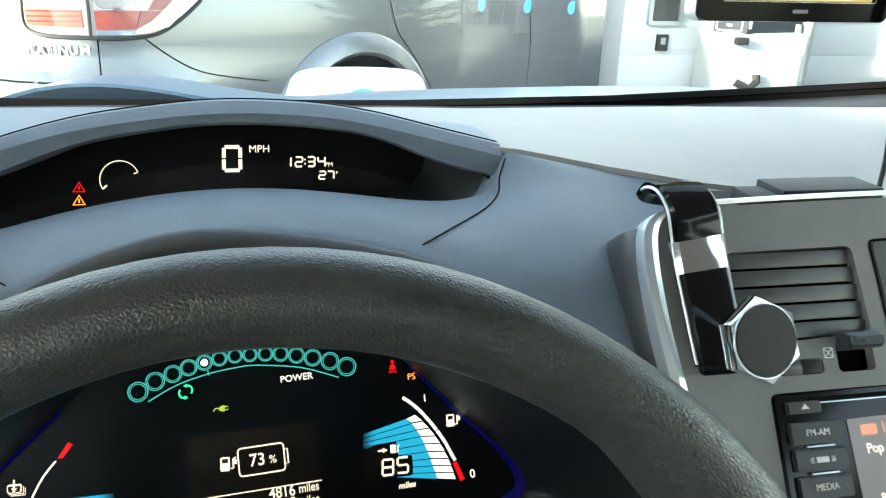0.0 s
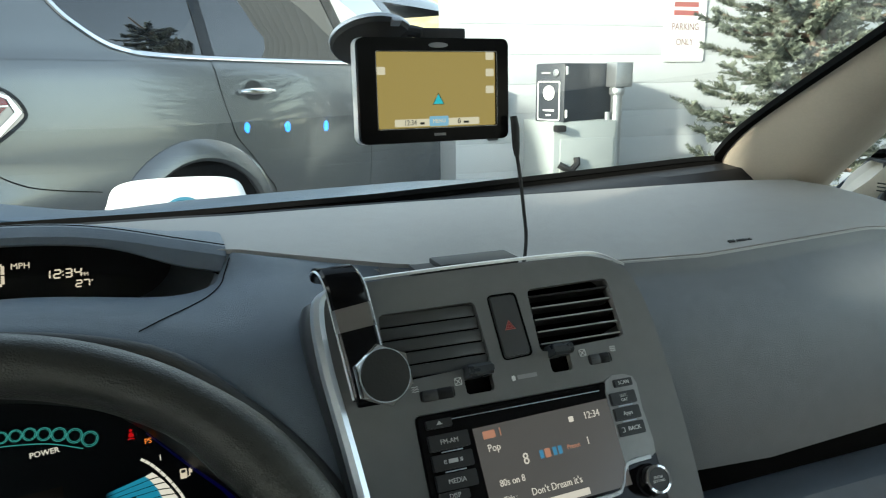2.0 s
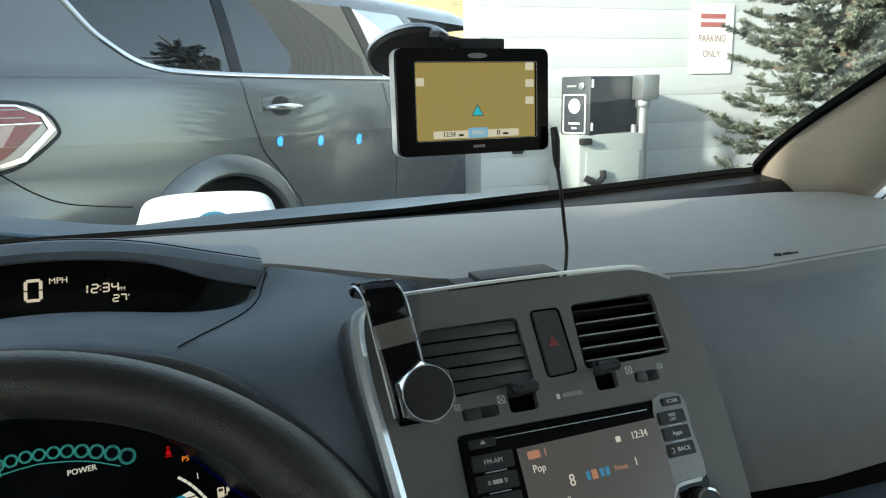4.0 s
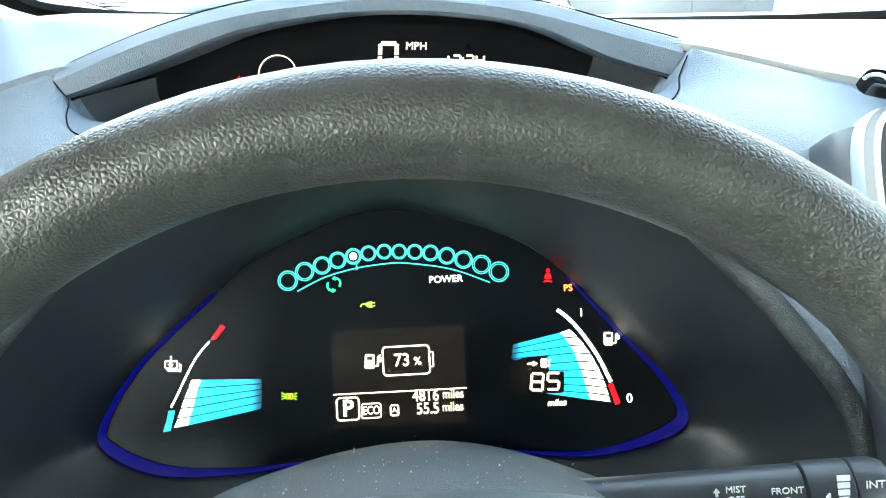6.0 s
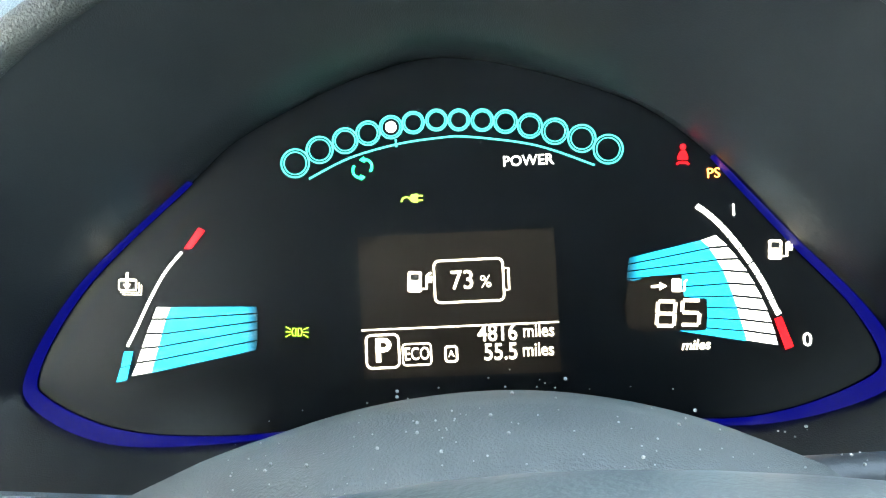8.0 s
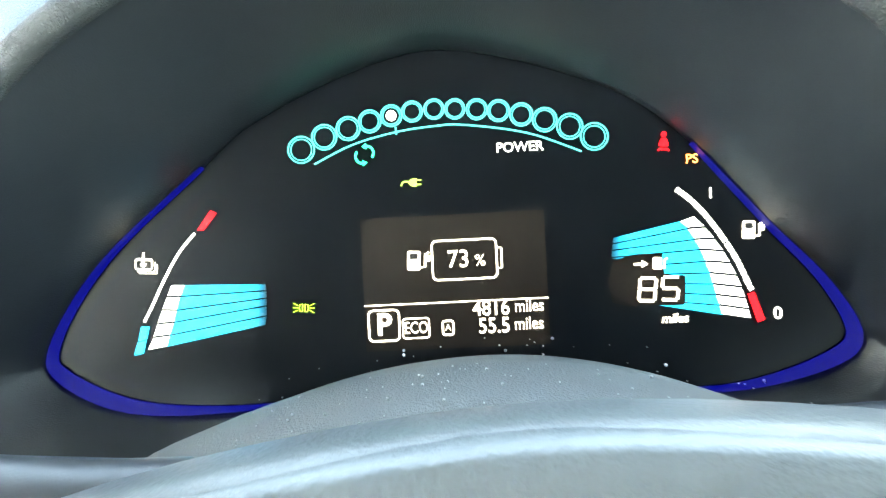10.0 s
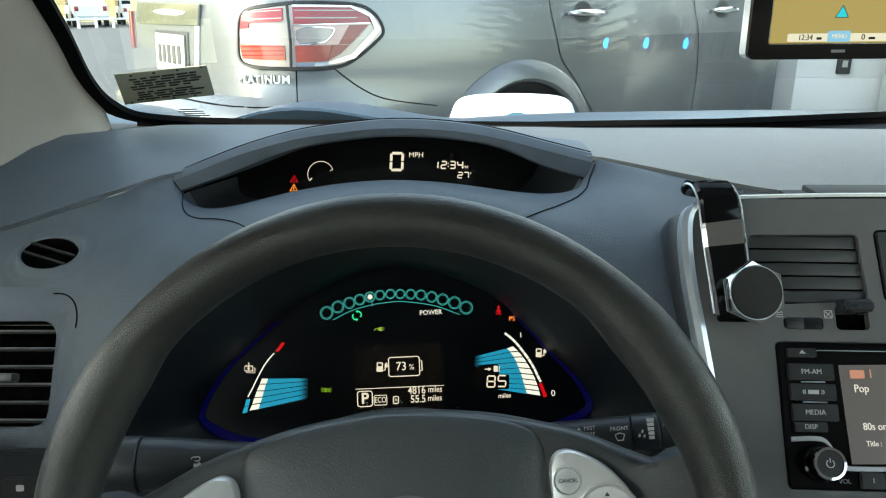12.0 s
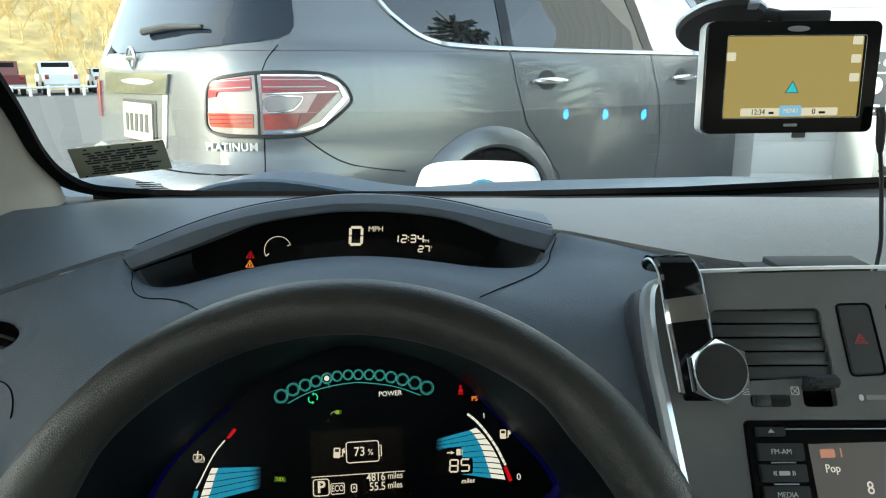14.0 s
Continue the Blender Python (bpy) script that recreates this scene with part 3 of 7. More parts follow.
# lower passenger side: shelf gap, its shade drawn as a black box, and glove box
b = box((0.86, 0.58, 0.915), (0.7, 0.1, 0.07), None, 0.004)
part("shelf_gap_shade", b, M_VOID, dash)
rows = [[Vector((x, y, z)) for x in np.linspace(0.5, 1.2, 15)] for y, z in ((0.56, 0.876), (0.514, 0.876), (0.5, 0.871), (0.492, 0.856), (0.484, 0.82), (0.49, 0.66), (0.52, 0.6))]
part("glove_box", thick(rows, 0.005), M_DASH, dash, "dark glove box lid")
rows = [[Vector((x, y, z)) for x in np.linspace(-0.52, -0.02, 12)] for y, z in ((0.5, 0.92), (0.49, 0.9), (0.482, 0.86), (0.5, 0.7), (0.54, 0.6))]
part("knee_panel", thick(rows, 0.005), M_DASH, dash)
for x0, x1 in ((-0.53, -0.2), (0.168, 1.2)):
    part("seam_filler", tube([Vector((x, *lerp(SEAM, x))) + Vector((0, 0.0015, -0.0052)) for x in np.linspace(x0, x1, 40)], 0.0042, 8), M_LIP if x0 < 0 else M_PAD, dash)
# pale bead: light caught on the pad's edge, put into its colour
part("pad_edge_glint", tube([Vector((x, *lerp(SEAM, x))) + Vector((0, -0.0012, 0.0004)) for x in np.linspace(0.46, 1.2, 60)], 0.0023, 8), M_EDGEGLINT, dash, "pale bead painted as light caught along the pad's edge")
# defroster slots in the trough
b = bmesh.new()
for i in range(22):
    box((0.2 + i * 0.0155, 0.918, 1.081), (0.009, 0.05, 0.004), None, 0, bm=b)
part("defroster_slots", b, M_VOID, dash)
for x in (0.231, 0.2815, 0.331):
    led = lathe([(0.0001, 0.003), (0.0035, 0.0028), (0.004, 0.0)][::-1], plane((x, 0.919, 1.0845), (1, 0, 0), (0, 1, 0)) @ Matrix.Diagonal((0.85, 1.9, 1, 1)), 16)
    part("charge_light", led, E_LED, dash, "lit blue charge indicator")

# ---- arched upper display ----
up_display = thing("upper_display", "arched black speed display under a grey visor", "display", (0, 0.66, 1.08))
A = [(-0.199, 0.660, 1.0945), (-0.146, 0.664, 1.113), (-0.094, 0.667, 1.132), (-0.043, 0.669, 1.141), (-0.003, 0.670, 1.144), (0.045, 0.669, 1.142), (0.087, 0.668, 1.135), (0.131, 0.665, 1.118), (0.1665, 0.662, 1.1085)]
B = [(-0.205, 0.660, 1.108), (-0.145, 0.662, 1.131), (-0.094, 0.665, 1.145), (-0.045, 0.667, 1.152), (-0.003, 0.668, 1.155), (0.045, 0.668, 1.153), (0.086, 0.667, 1.147), (0.131, 0.665, 1.136), (0.172, 0.663, 1.126)]
A, B = smoothed(A, 5, False), smoothed(B, 5, False)
edge = [1 - abs(2 * i / (len(A) - 1) - 1) ** 3 for i in range(len(A))]
rows = [[(x * 0.98, 0.715, z - 0.006) for x, y, z in A], [(x, y + 0.004, z - 0.001) for x, y, z in A], A, [(x, y - 0.003, z + 0.002) for x, y, z in A],
        [(x, y - 0.003, z - 0.003) for x, y, z in B], [(x, y, z) for x, y, z in B]]
part("visor", loft(rows), M_DASH, up_display, "grey visor edge")


def pad_z(x, y):
    pts = dash_top(x)[7:]
    return float(np.interp(-y, [-p[0] for p in pts], [p[1] for p in pts]))


m = plane((0.674, 0.6125, pad_z(0.674, 0.6125)), (1, -0.02, 0), (0, 1, 0.25))
text("SRS AIRBAG", 0.0056, at_uv(m, 0, 0, 0.0042), M_BLACK, dash, stretch=1.0, depth=0.001)
rows = [B, [(x, y + 0.004, z + 0.0035) for x, y, z in B]]
for k in range(1, 9):
    t = k / 8
    s = t * t * (3 - 2 * t)
    rows.append([(x * (1 + 0.02 * t), y + 0.004 + t * 0.19, (z + 0.0015 + 0.002 * (1 - t)) * (1 - s) + (pad_z(x * 1.02, y + 0.004 + t * 0.19) - 0.002) * s) for x, y, z in B])
part("visor_top", loft(rows), M_DASH, up_display)
for dy, dz in ((0.011, 0.0037), ):
    part("visor_seam", tube([(x, y + dy, z + dz) for x, y, z in B], 0.0005, 6), M_VOID, up_display)
UPM = plane((0, 0.711, 1.11), (1, 0, 0), (0, 0.5, 1))
outline = [(-0.225, -0.035)] + [(-0.195, -0.014), (-0.1612, -0.004), (-0.1074, 0.017), (-0.05, 0.029), (-0.0096, 0.031), (0.04, 0.028), (0.0877, 0.021), (0.1358, 0.002), (0.18, -0.008), (0.2, -0.03), (0.19, -0.07), (0.12, -0.08), (-0.12, -0.08), (-0.21, -0.075)]
part("display_panel", prism(smoothed(outline, 4), -0.004, 0.0, UPM), M_GLOSS, up_display)
LIP = smoothed([(-0.198, 0.660, 1.093), (-0.190, 0.658, 1.0805), (-0.178, 0.655, 1.0755), (-0.15, 0.652, 1.079), (-0.107, 0.651, 1.091), (-0.058, 0.651, 1.099), (0.003, 0.651, 1.103), (0.062, 0.651, 1.098), (0.099, 0.651, 1.091), (0.13, 0.652, 1.0865), (0.147, 0.654, 1.089), (0.158, 0.657, 1.097), (0.1645, 0.66, 1.108)], 5, False)


def recess(x, y, z, back):
    """A point of the recess wall behind the lip: drawn in and up towards the ends."""
    s = min(1, max(0, (abs(x + 0.016) - 0.085) / 0.085))
    s = s * s * (3 - 2 * s)
    return (x * (1 - back * (0.6 + 3.4 * s)), y + back, z - back * (0.3 * (1 - s) - 0.12 * s))


rows = [[recess(x, y, z, k) for x, y, z in LIP] for k in (0.06, 0.04, 0.024, 0.012, 0.004)] + [[(x * 1.012, y - 0.003, z - 0.0015) for x, y, z in LIP], [(x * 1.02, y - 0.005, z - 0.006) for x, y, z in LIP]]
part("lower_lip", loft(rows[4:]), M_DASH, up_display)
part("recess_wall", loft(rows[:5]), M_RECESS, up_display, "display recess wall, painted darker for the shade inside")
b = bmesh.new()
seven("0", -0.0125, -0.0062, 0.011, 0.0165, 0.0025, UPM, b, (0.001, 0.0014), 0.02)
part("speed_figure", b, E_CREAM, up_display, "lit cream zero")
text("MPH", 0.0072, at_uv(UPM, 0.0117, 0.0085, 0.001), E_CREAM, up_display, "unit_lettering")
b = bmesh.new()
for ch, x in (("1", 0.0280), ("2", 0.0360), ("3", 0.0445), ("4", 0.0516)):
    part("clock_figure", seven(ch, x, -0.0045, 0.0048, 0.0068, 0.0012, UPM, bmesh.new(), (0.001, 0.0014), 0.05), E_CREAM, up_display)
for v in (-0.0025, 0.0005):
    box((0.0428, v, 0.0012), (0.001, 0.001, 0.0004), UPM, bm=b)
for ch, x in (("2", 0.0520), ("7", 0.0578)):
    part("temperature_figure", seven(ch, x, -0.0137, 0.0044, 0.0054, 0.0011, UPM, bmesh.new(), (0.001, 0.0014), 0.05), E_CREAM, up_display)
part("clock_colon", b, E_CREAM, up_display)
text("PM", 0.0046, at_uv(UPM, 0.0592, -0.0035, 0.001), E_CREAM, up_display, "unit_lettering")
text("F", 0.0028, at_uv(UPM, 0.0645, -0.0095, 0.001), E_CREAM, up_display, "unit_lettering")
arc = [(-0.0805 + 0.0125 * math.cos(a), -0.0105 + 0.0125 * math.sin(a)) for a in np.linspace(radians(20), radians(212), 22)]
b = ribbon(arc, 0.0006, 0.001, 0.0013, UPM)
ribbon([(-0.0688, -0.0062), (-0.0715, -0.0072)], 0.0006, 0.001, 0.0013, UPM, b)
ribbon([(-0.0911, -0.0171), (-0.0885, -0.0145)], 0.001, 0.001, 0.0013, UPM, b)
part("eco_arc", b, E_CREAM, up_display)
for v, mm in ((-0.0159, E_RED), (-0.0247, E_ORANGE)):
    tri = [(-0.106 + 0.0042 * math.sin(a), v - 0.0005 + 0.0042 * math.cos(a)) for a in (0, 2.094, 4.189, 6.283)]
    b = ribbon([tri[0], tri[1], tri[2]], 0.0011, 0.001, 0.0013, UPM, None, True)
    ribbon([(-0.106, v + 0.0012), (-0.106, v - 0.0014)], 0.0009, 0.001, 0.0013, UPM, b)
    part("warning_triangle", b, mm, up_display)

# ---- instrument cluster ----
cluster = thing("instrument_cluster", "dark instrument cluster with teal, white and blue lit gauges", "gauge cluster", (0, 0.56, 0.9))
CL = plane((0, 0.56, 0.977), (1, 0, 0), (0, 0.5, 1))
TILT = Matrix.Rotation(radians(3.6), 4, "Z")
OUT = [(0.011, 0.079), (-0.026, 0.0736), (-0.0722, 0.0507), (-0.0935, 0.0318), (-0.1331, -0.0059), (-0.154, -0.0401), (-0.1505, -0.0554), (-0.1222, -0.0671), (-0.08, -0.066), (0.0, -0.056), (0.06, -0.052), (0.1138, -0.0535), (0.1531, -0.0435), (0.1651, -0.0312), (0.1529, -0.0102), (0.1284, 0.0138), (0.0976, 0.0454), (0.0667, 0.065)]
OUTS = smoothed(OUT, 5)
part("face", prism(OUTS, -0.004, 0.0, CL), M_FACE, cluster)
L = smoothed([(-0.0935, 0.0318), (-0.1331, -0.0059), (-0.154, -0.0401), (-0.1505, -0.0554), (-0.1222, -0.0671), (-0.08, -0.066), (-0.03, -0.058)], 6, False)
W = [0.0008 + 0.0018 * math.sin(math.pi * min(1, i / (len(L) - 1) * 1.1)) + 0.0032 * math.exp(-((i - 22) / 7) ** 2) for i in range(len(L))]


def band(line, widths, side, z0, z1, m):
    rows = []
    for i, (p, w) in enumerate(zip(line, widths)):
        a, c = line[max(i - 1, 0)], line[min(i + 1, len(line) - 1)]
        d = math.hypot(c[0] - a[0], c[1] - a[1])
        nx, ny = -(c[1] - a[1]) / d * side, (c[0] - a[0]) / d * side
        q = (p[0] + nx * w, p[1] + ny * w)
        rows.append([(p[0], p[1], z0), (p[0], p[1], z1), (q[0], q[1], z1 * 0.3), (q[0], q[1], z0)])
    b = loft(rows, True, True)
    b.transform(m)
    return b


part("blue_rim_light", band(L, W, 1, 0.0005, 0.004, CL), E_RIM, cluster, "deep blue lit rim")
R = smoothed([(0.1, 0.043), (0.1284, 0.0138), (0.1529, -0.0102), (0.1651, -0.0312), (0.1531, -0.0435), (0.1138, -0.0535), (0.06, -0.052)], 6, False)
part("blue_rim_light", band(R, W, -1, 0.0005, 0.004, CL), E_RIM, cluster, "deep blue lit rim")
Z0, Z1 = 0.001, 0.0013
DOTS = [(-0.0536, 0.0392), (-0.0444, 0.0443), (-0.0348, 0.0478), (-0.0262, 0.0507), (-0.0176, 0.053), (-0.0093, 0.0547), (-0.0006, 0.0557), (0.0077, 0.0558), (0.0164, 0.0557), (0.025, 0.0552), (0.034, 0.0537), (0.0432, 0.0517), (0.0531, 0.0491), (0.0627, 0.0452)]
for i, (u, v) in enumerate(DOTS):
    r = 0.0039 + 0.0014 * (abs(i - 6.5) / 6.5) ** 1.5
    b = ribbon(disc(r, 28, u, v), 0.0006, Z0, Z1, CL, None, True)
    ribbon(disc(r * 0.8, 28, u, v), 0.0004, Z0, Z1, CL, b, True)
    part("power_circle", b, E_TEAL, cluster, "teal lit power circle" if i == 0 else "")
part("power_dot", prism(disc(0.0021, 20, *DOTS[4]), Z0, Z1 + 0.0002, CL), E_WHITE, cluster)
line = smoothed([(-0.0482, 0.0334), (-0.033, 0.0413), (-0.0156, 0.0465), (0.0, 0.049), (0.0115, 0.0495), (0.0362, 0.0465), (0.0578, 0.0393)], 6, False)
b = ribbon(line, 0.0007, Z0, Z1, CL)
ribbon([(-0.0158, 0.0485), (-0.0154, 0.0455)], 0.0007, Z0, Z1, CL, b)
part("power_line", b, E_TEAL, cluster)
text("POWER", 0.0054, at_uv(CL, 0.0335, 0.0408, Z0) @ TILT, E_WHITE, cluster, bold=0.00005)
b = bmesh.new()
for s in (0, math.pi):
    c, q = (-0.0281 + 0.0012 * math.cos(s + 0.6), 0.0374 + 0.0012 * math.sin(s + 0.6)), 0.0026
    ribbon([(c[0] + q * math.cos(a + s), c[1] + q * 1.05 * math.sin(a + s)) for a in np.linspace(-0.7, 1.7, 9)], 0.0009, Z0, Z1, CL, b)
    ex, ey = c[0] + q * math.cos(1.7 + s), c[1] + q * 1.05 * math.sin(1.7 + s)
    tx, ty = -math.sin(1.7 + s), math.cos(1.7 + s)
    prism([(ex + ty * 0.0012, ey - tx * 0.0012), (ex + tx * 0.0019, ey + ty * 0.0019), (ex - ty * 0.0012, ey + tx * 0.0012)], Z0, Z1, CL, bm=b)
part("eco_icon", b, E_GREEN, cluster)
# battery temperature gauge
line = smoothed([(-0.0965, 0.0052), (-0.1031, -0.0031), (-0.109, -0.0143), (-0.1134, -0.0242), (-0.1167, -0.0309)], 5, False)
part("temperature_line", ribbon(line, 0.001, Z0, Z1, CL), E_WHITE, cluster)
part("temperature_red", prism([(-0.0956, 0.0065), (-0.0928, 0.0065), (-0.0877, 0.0134), (-0.0902, 0.0146)], Z0, Z1, CL), E_RED, cluster)
TL = [(-0.1056, -0.0158), (-0.1073, -0.0207), (-0.1094, -0.0262), (-0.1111, -0.0318), (-0.1128, -0.0373), (-0.1149, -0.0428)]
TM = [(-0.1003, -0.0157), (-0.1021, -0.0206), (-0.1035, -0.0262), (-0.1046, -0.0311), (-0.1061, -0.0363), (-0.1072, -0.0412)]
TR = [(-0.0673, -0.0149), (-0.0669, -0.0177), (-0.0669, -0.0207), (-0.0668, -0.0238), (-0.0667, -0.0278), (-0.0673, -0.0317)]


def bars(name, a, c, material, gap=0.0006):
    for i in range(len(a) - 1):
        low = lambda p, q: (p[0] + (q[0] - p[0]) * 0.93, q[1] + gap)
        part(name, prism([a[i], c[i], low(c[i], c[i + 1]), low(a[i], a[i + 1])], Z0, Z1, CL), material, cluster)


bars("temperature_mark", TL, TM, E_WHITE, 0.0008)
bars("temperature_bar", TM, TR, E_BLUE_HEAT)
part("temperature_end", prism([(-0.1179, -0.0328), (-0.1145, -0.0327), (-0.1155, -0.0378), (-0.119, -0.0387)], Z0, Z1, CL), E_BLUE, cluster)
part("temperature_end", prism([(-0.1192, -0.0392), (-0.1157, -0.0383), (-0.1167, -0.0435), (-0.1207, -0.0445)], Z0, Z1, CL), E_BLUE, cluster)


def pump(u, v, s, parent, mm):
    b = prism(rounded(0.0042 * s, 0.0062 * s, 0.0006 * s, u, v, 2), Z0, Z1, CL)
    ribbon([(u + 0.0024 * s, v - 0.002 * s), (u + 0.0036 * s, v - 0.002 * s), (u + 0.0036 * s, v + 0.002 * s), (u + 0.0048 * s, v + 0.0028 * s)], 0.0007 * s, Z0, Z1, CL, b)
    box((u + 0.0045 * s, v + 0.0008 * s, Z1), (0.0014 * s, 0.002 * s, 0.0004), CL, bm=b)
    part("charger_icon", b, mm, parent)
    part("charger_icon_window", prism(rounded(0.0026 * s, 0.0018 * s, 0.0002, u, v + 0.0014 * s, 2), Z1, Z1 + 0.0002, CL), M_BLACK, parent)


b = prism(rounded(0.0072, 0.0046, 0.0008, -0.1172, -0.0075, 2), Z0, Z1, CL)
box((-0.1172, -0.0052, 0.0017), (0.0008, 0.0048, 0.0006), CL, bm=b)
prism([(-0.1186, -0.0072), (-0.1158, -0.0072), (-0.1172, -0.0092)], Z0, 0.002, CL, bm=b)
for k in (1, 2):
    ribbon([(-0.1208 + k * 0.0009, -0.0096 - k * 0.0008), (-0.1136 + k * 0.0009, -0.0096 - k * 0.0008), (-0.1136 + k * 0.0009, -0.0058 - k * 0.0008)], 0.0004, Z0, Z1, CL, b)
part("battery_heat_icon", b, E_CREAM, cluster)
part("battery_heat_icon_inset", prism(rounded(0.0062, 0.0032, 0.0005, -0.1172, -0.0077, 2), Z1, Z1 + 0.0002, CL), M_BLACK, cluster)
b = bmesh.new()
for s in (-1, 1):
    ribbon([(-0.0517 + s * 0.0005, -0.0256), (-0.0517 + s * 0.0015, -0.0255), (-0.0517 + s * 0.0019, -0.0241), (-0.0517 + s * 0.0015, -0.0227), (-0.0517 + s * 0.0005, -0.0226)], 0.0004, Z0, Z1, CL, b, True)
    for k in (-1, 0, 1):
        ribbon([(-0.0517 + s * 0.0024, -0.0241 + k * 0.0009), (-0.0517 + s * 0.0043, -0.0241 + k * 0.0019)], 0.0003, Z0, Z1, CL, b)
part("side_lamp_icon", b, E_YELLOW, cluster)
b = prism([(-0.0104, 0.0262), (-0.0096, 0.0278), (-0.0078, 0.0282), (-0.0071, 0.0281), (-0.0071, 0.0249), (-0.0078, 0.0248), (-0.0094, 0.0251)], Z0, Z1, CL)
for v in (0.0274, 0.0257):
    ribbon([(-0.0072, v), (-0.0052, v + 0.0001)], 0.0005, Z0, Z1, CL, b)
ribbon(smoothed([(-0.0101, 0.0266), (-0.0116, 0.0268), (-0.0128, 0.0262), (-0.0132, 0.025)], 4, False), 0.0006, Z0, Z1, CL, b)
part("plug_icon", b, E_PLUG, cluster)
# centre information display
mc = at_uv(CL, 0.0085, -0.0115) @ TILT
part("lcd", prism([(-0.0365, 0.0255), (0.0365, 0.0255), (0.0365, -0.0275), (-0.0365, -0.0275)], 0.0005, 0.0009, mc), M_LCD, cluster)
part("lcd_line", ribbon([(-0.0365, -0.0092), (0.0365, -0.0092)], 0.0006, Z0, Z1, mc), E_CREAM, cluster)
bt = at_uv(CL, 0.0123, -0.0038) @ TILT
b = ribbon(rounded(0.0255, 0.0155, 0.002), 0.0008, Z0, Z1, bt, None, True)
ribbon([(0.0128, 0.004), (0.0147, 0.004), (0.0147, -0.004), (0.0128, -0.004)], 0.0008, Z0, Z1, bt, b)
part("battery_outline", b, E_CREAM, cluster)
text("73", 0.0098, at_uv(bt, -0.0024, 0, Z0), E_CREAM, cluster, "charge_figure", stretch=0.92, bold=0.00008)
text("%", 0.0064, at_uv(bt, 0.0062, -0.0008, Z0), E_CREAM, cluster, "charge_figure")
pump(-0.0078, -0.0046, 1.25, cluster, E_CREAM)
pb = at_uv(CL, -0.0193, -0.0306) @ TILT
part("gear_frame", ribbon(rounded(0.0122, 0.0122, 0.002), 0.0008, Z0, Z1, pb, None, True), E_CREAM, cluster)
text("P", 0.0122, at_uv(pb, 0, 0, Z0), E_CREAM, cluster, "gear_letter", depth=0.0004, bold=0.0003)
part("eco_frame", ribbon(rounded(0.0105, 0.0078, 0.0012), 0.0006, Z0, Z1, at_uv(CL, -0.0065, -0.0314) @ TILT, None, True), E_CREAM, cluster)
text("ECO", 0.0066, at_uv(CL, -0.0065, -0.0314, Z0) @ TILT, E_CREAM, cluster, "eco_lettering", stretch=0.72, bold=0.00004)
text("A", 0.0036, at_uv(CL, 0.0062, -0.031, Z0) @ TILT, E_CREAM, cluster, "trip_letter")
part("trip_mark", ribbon(rounded(0.0042, 0.0055, 0.001), 0.0008, Z0, Z1, at_uv(CL, 0.0062, -0.031) @ TILT, None, True), E_CREAM, cluster)
text("4816", 0.0086, at_uv(CL, 0.0305, -0.0226, Z0) @ TILT, E_CREAM, cluster, "range_figure", "RIGHT", 0.86, bold=0.00008)
text("55.5", 0.0086, at_uv(CL, 0.0308, -0.0296, Z0) @ TILT, E_CREAM, cluster, "range_figure", "RIGHT", 0.86, bold=0.00008)
for v in (-0.0218, -0.0288):
    text("miles", 0.0069, at_uv(CL, 0.0381, v, Z0) @ TILT, E_CREAM, cluster, "unit_lettering", stretch=0.82, bold=0.00004)
# battery charge gauge
WO = [(0.1015, 0.0141), (0.1059, 0.0097), (0.1096, 0.0053), (0.113, 0.0005), (0.1157, -0.0041), (0.1182, -0.0089), (0.1201, -0.0134), (0.1216, -0.0177), (0.1229, -0.0219), (0.1238, -0.0259)]
WI = [(0.0964, 0.0122), (0.0994, 0.0091), (0.1022, 0.0049), (0.1044, 0.001), (0.1063, -0.0036), (0.108, -0.0081), (0.1094, -0.0124), (0.1106, -0.0166), (0.1119, -0.0206), (0.113, -0.0245)]
WB = [(0.0707, 0.0054), (0.0704, 0.0028), (0.0701, 0.0002), (0.0699, -0.0026), (0.084, -0.0056), (0.086, -0.009), (0.086, -0.0125), (0.086, -0.0158), (0.086, -0.019), (0.0884, -0.0212)]
bars("charge_bar_end", WO, WI, E_WHITE, 0.0008)
bars("charge_bar", WI, WB, E_BLUE_CHARGE, 0.0005)
line = smoothed([(0.0947, 0.0247), (0.0997, 0.0211), (0.1049, 0.016), (0.1104, 0.0093), (0.1151, 0.0026), (0.1191, -0.004), (0.1228, -0.0119), (0.1243, -0.0143)], 5, False)
for i in range(11):
    seg = [line[int(i * 35 / 11)], line[int((i + 1) * 35 / 11)]]
    seg[1] = (seg[0][0] + (seg[1][0] - seg[0][0]) * 0.9, seg[0][1] + (seg[1][1] - seg[0][1]) * 0.9)
    part("capacity_bar", ribbon(seg, 0.0019, Z0, Z1, CL), E_WHITE, cluster)
part("capacity_red", prism([(0.1225, -0.0158), (0.125, -0.0149), (0.1293, -0.0255), (0.1265, -0.0267)], Z0, Z1, CL), E_RED, cluster)
text("1", 0.0062, at_uv(CL, 0.1079, 0.0232, Z0) @ TILT, E_WHITE, cluster)
text("0", 0.007, at_uv(CL, 0.1342, -0.0232, Z0) @ TILT, E_WHITE, cluster)
pump(0.1226, 0.0092, 1.15, cluster, E_CREAM)
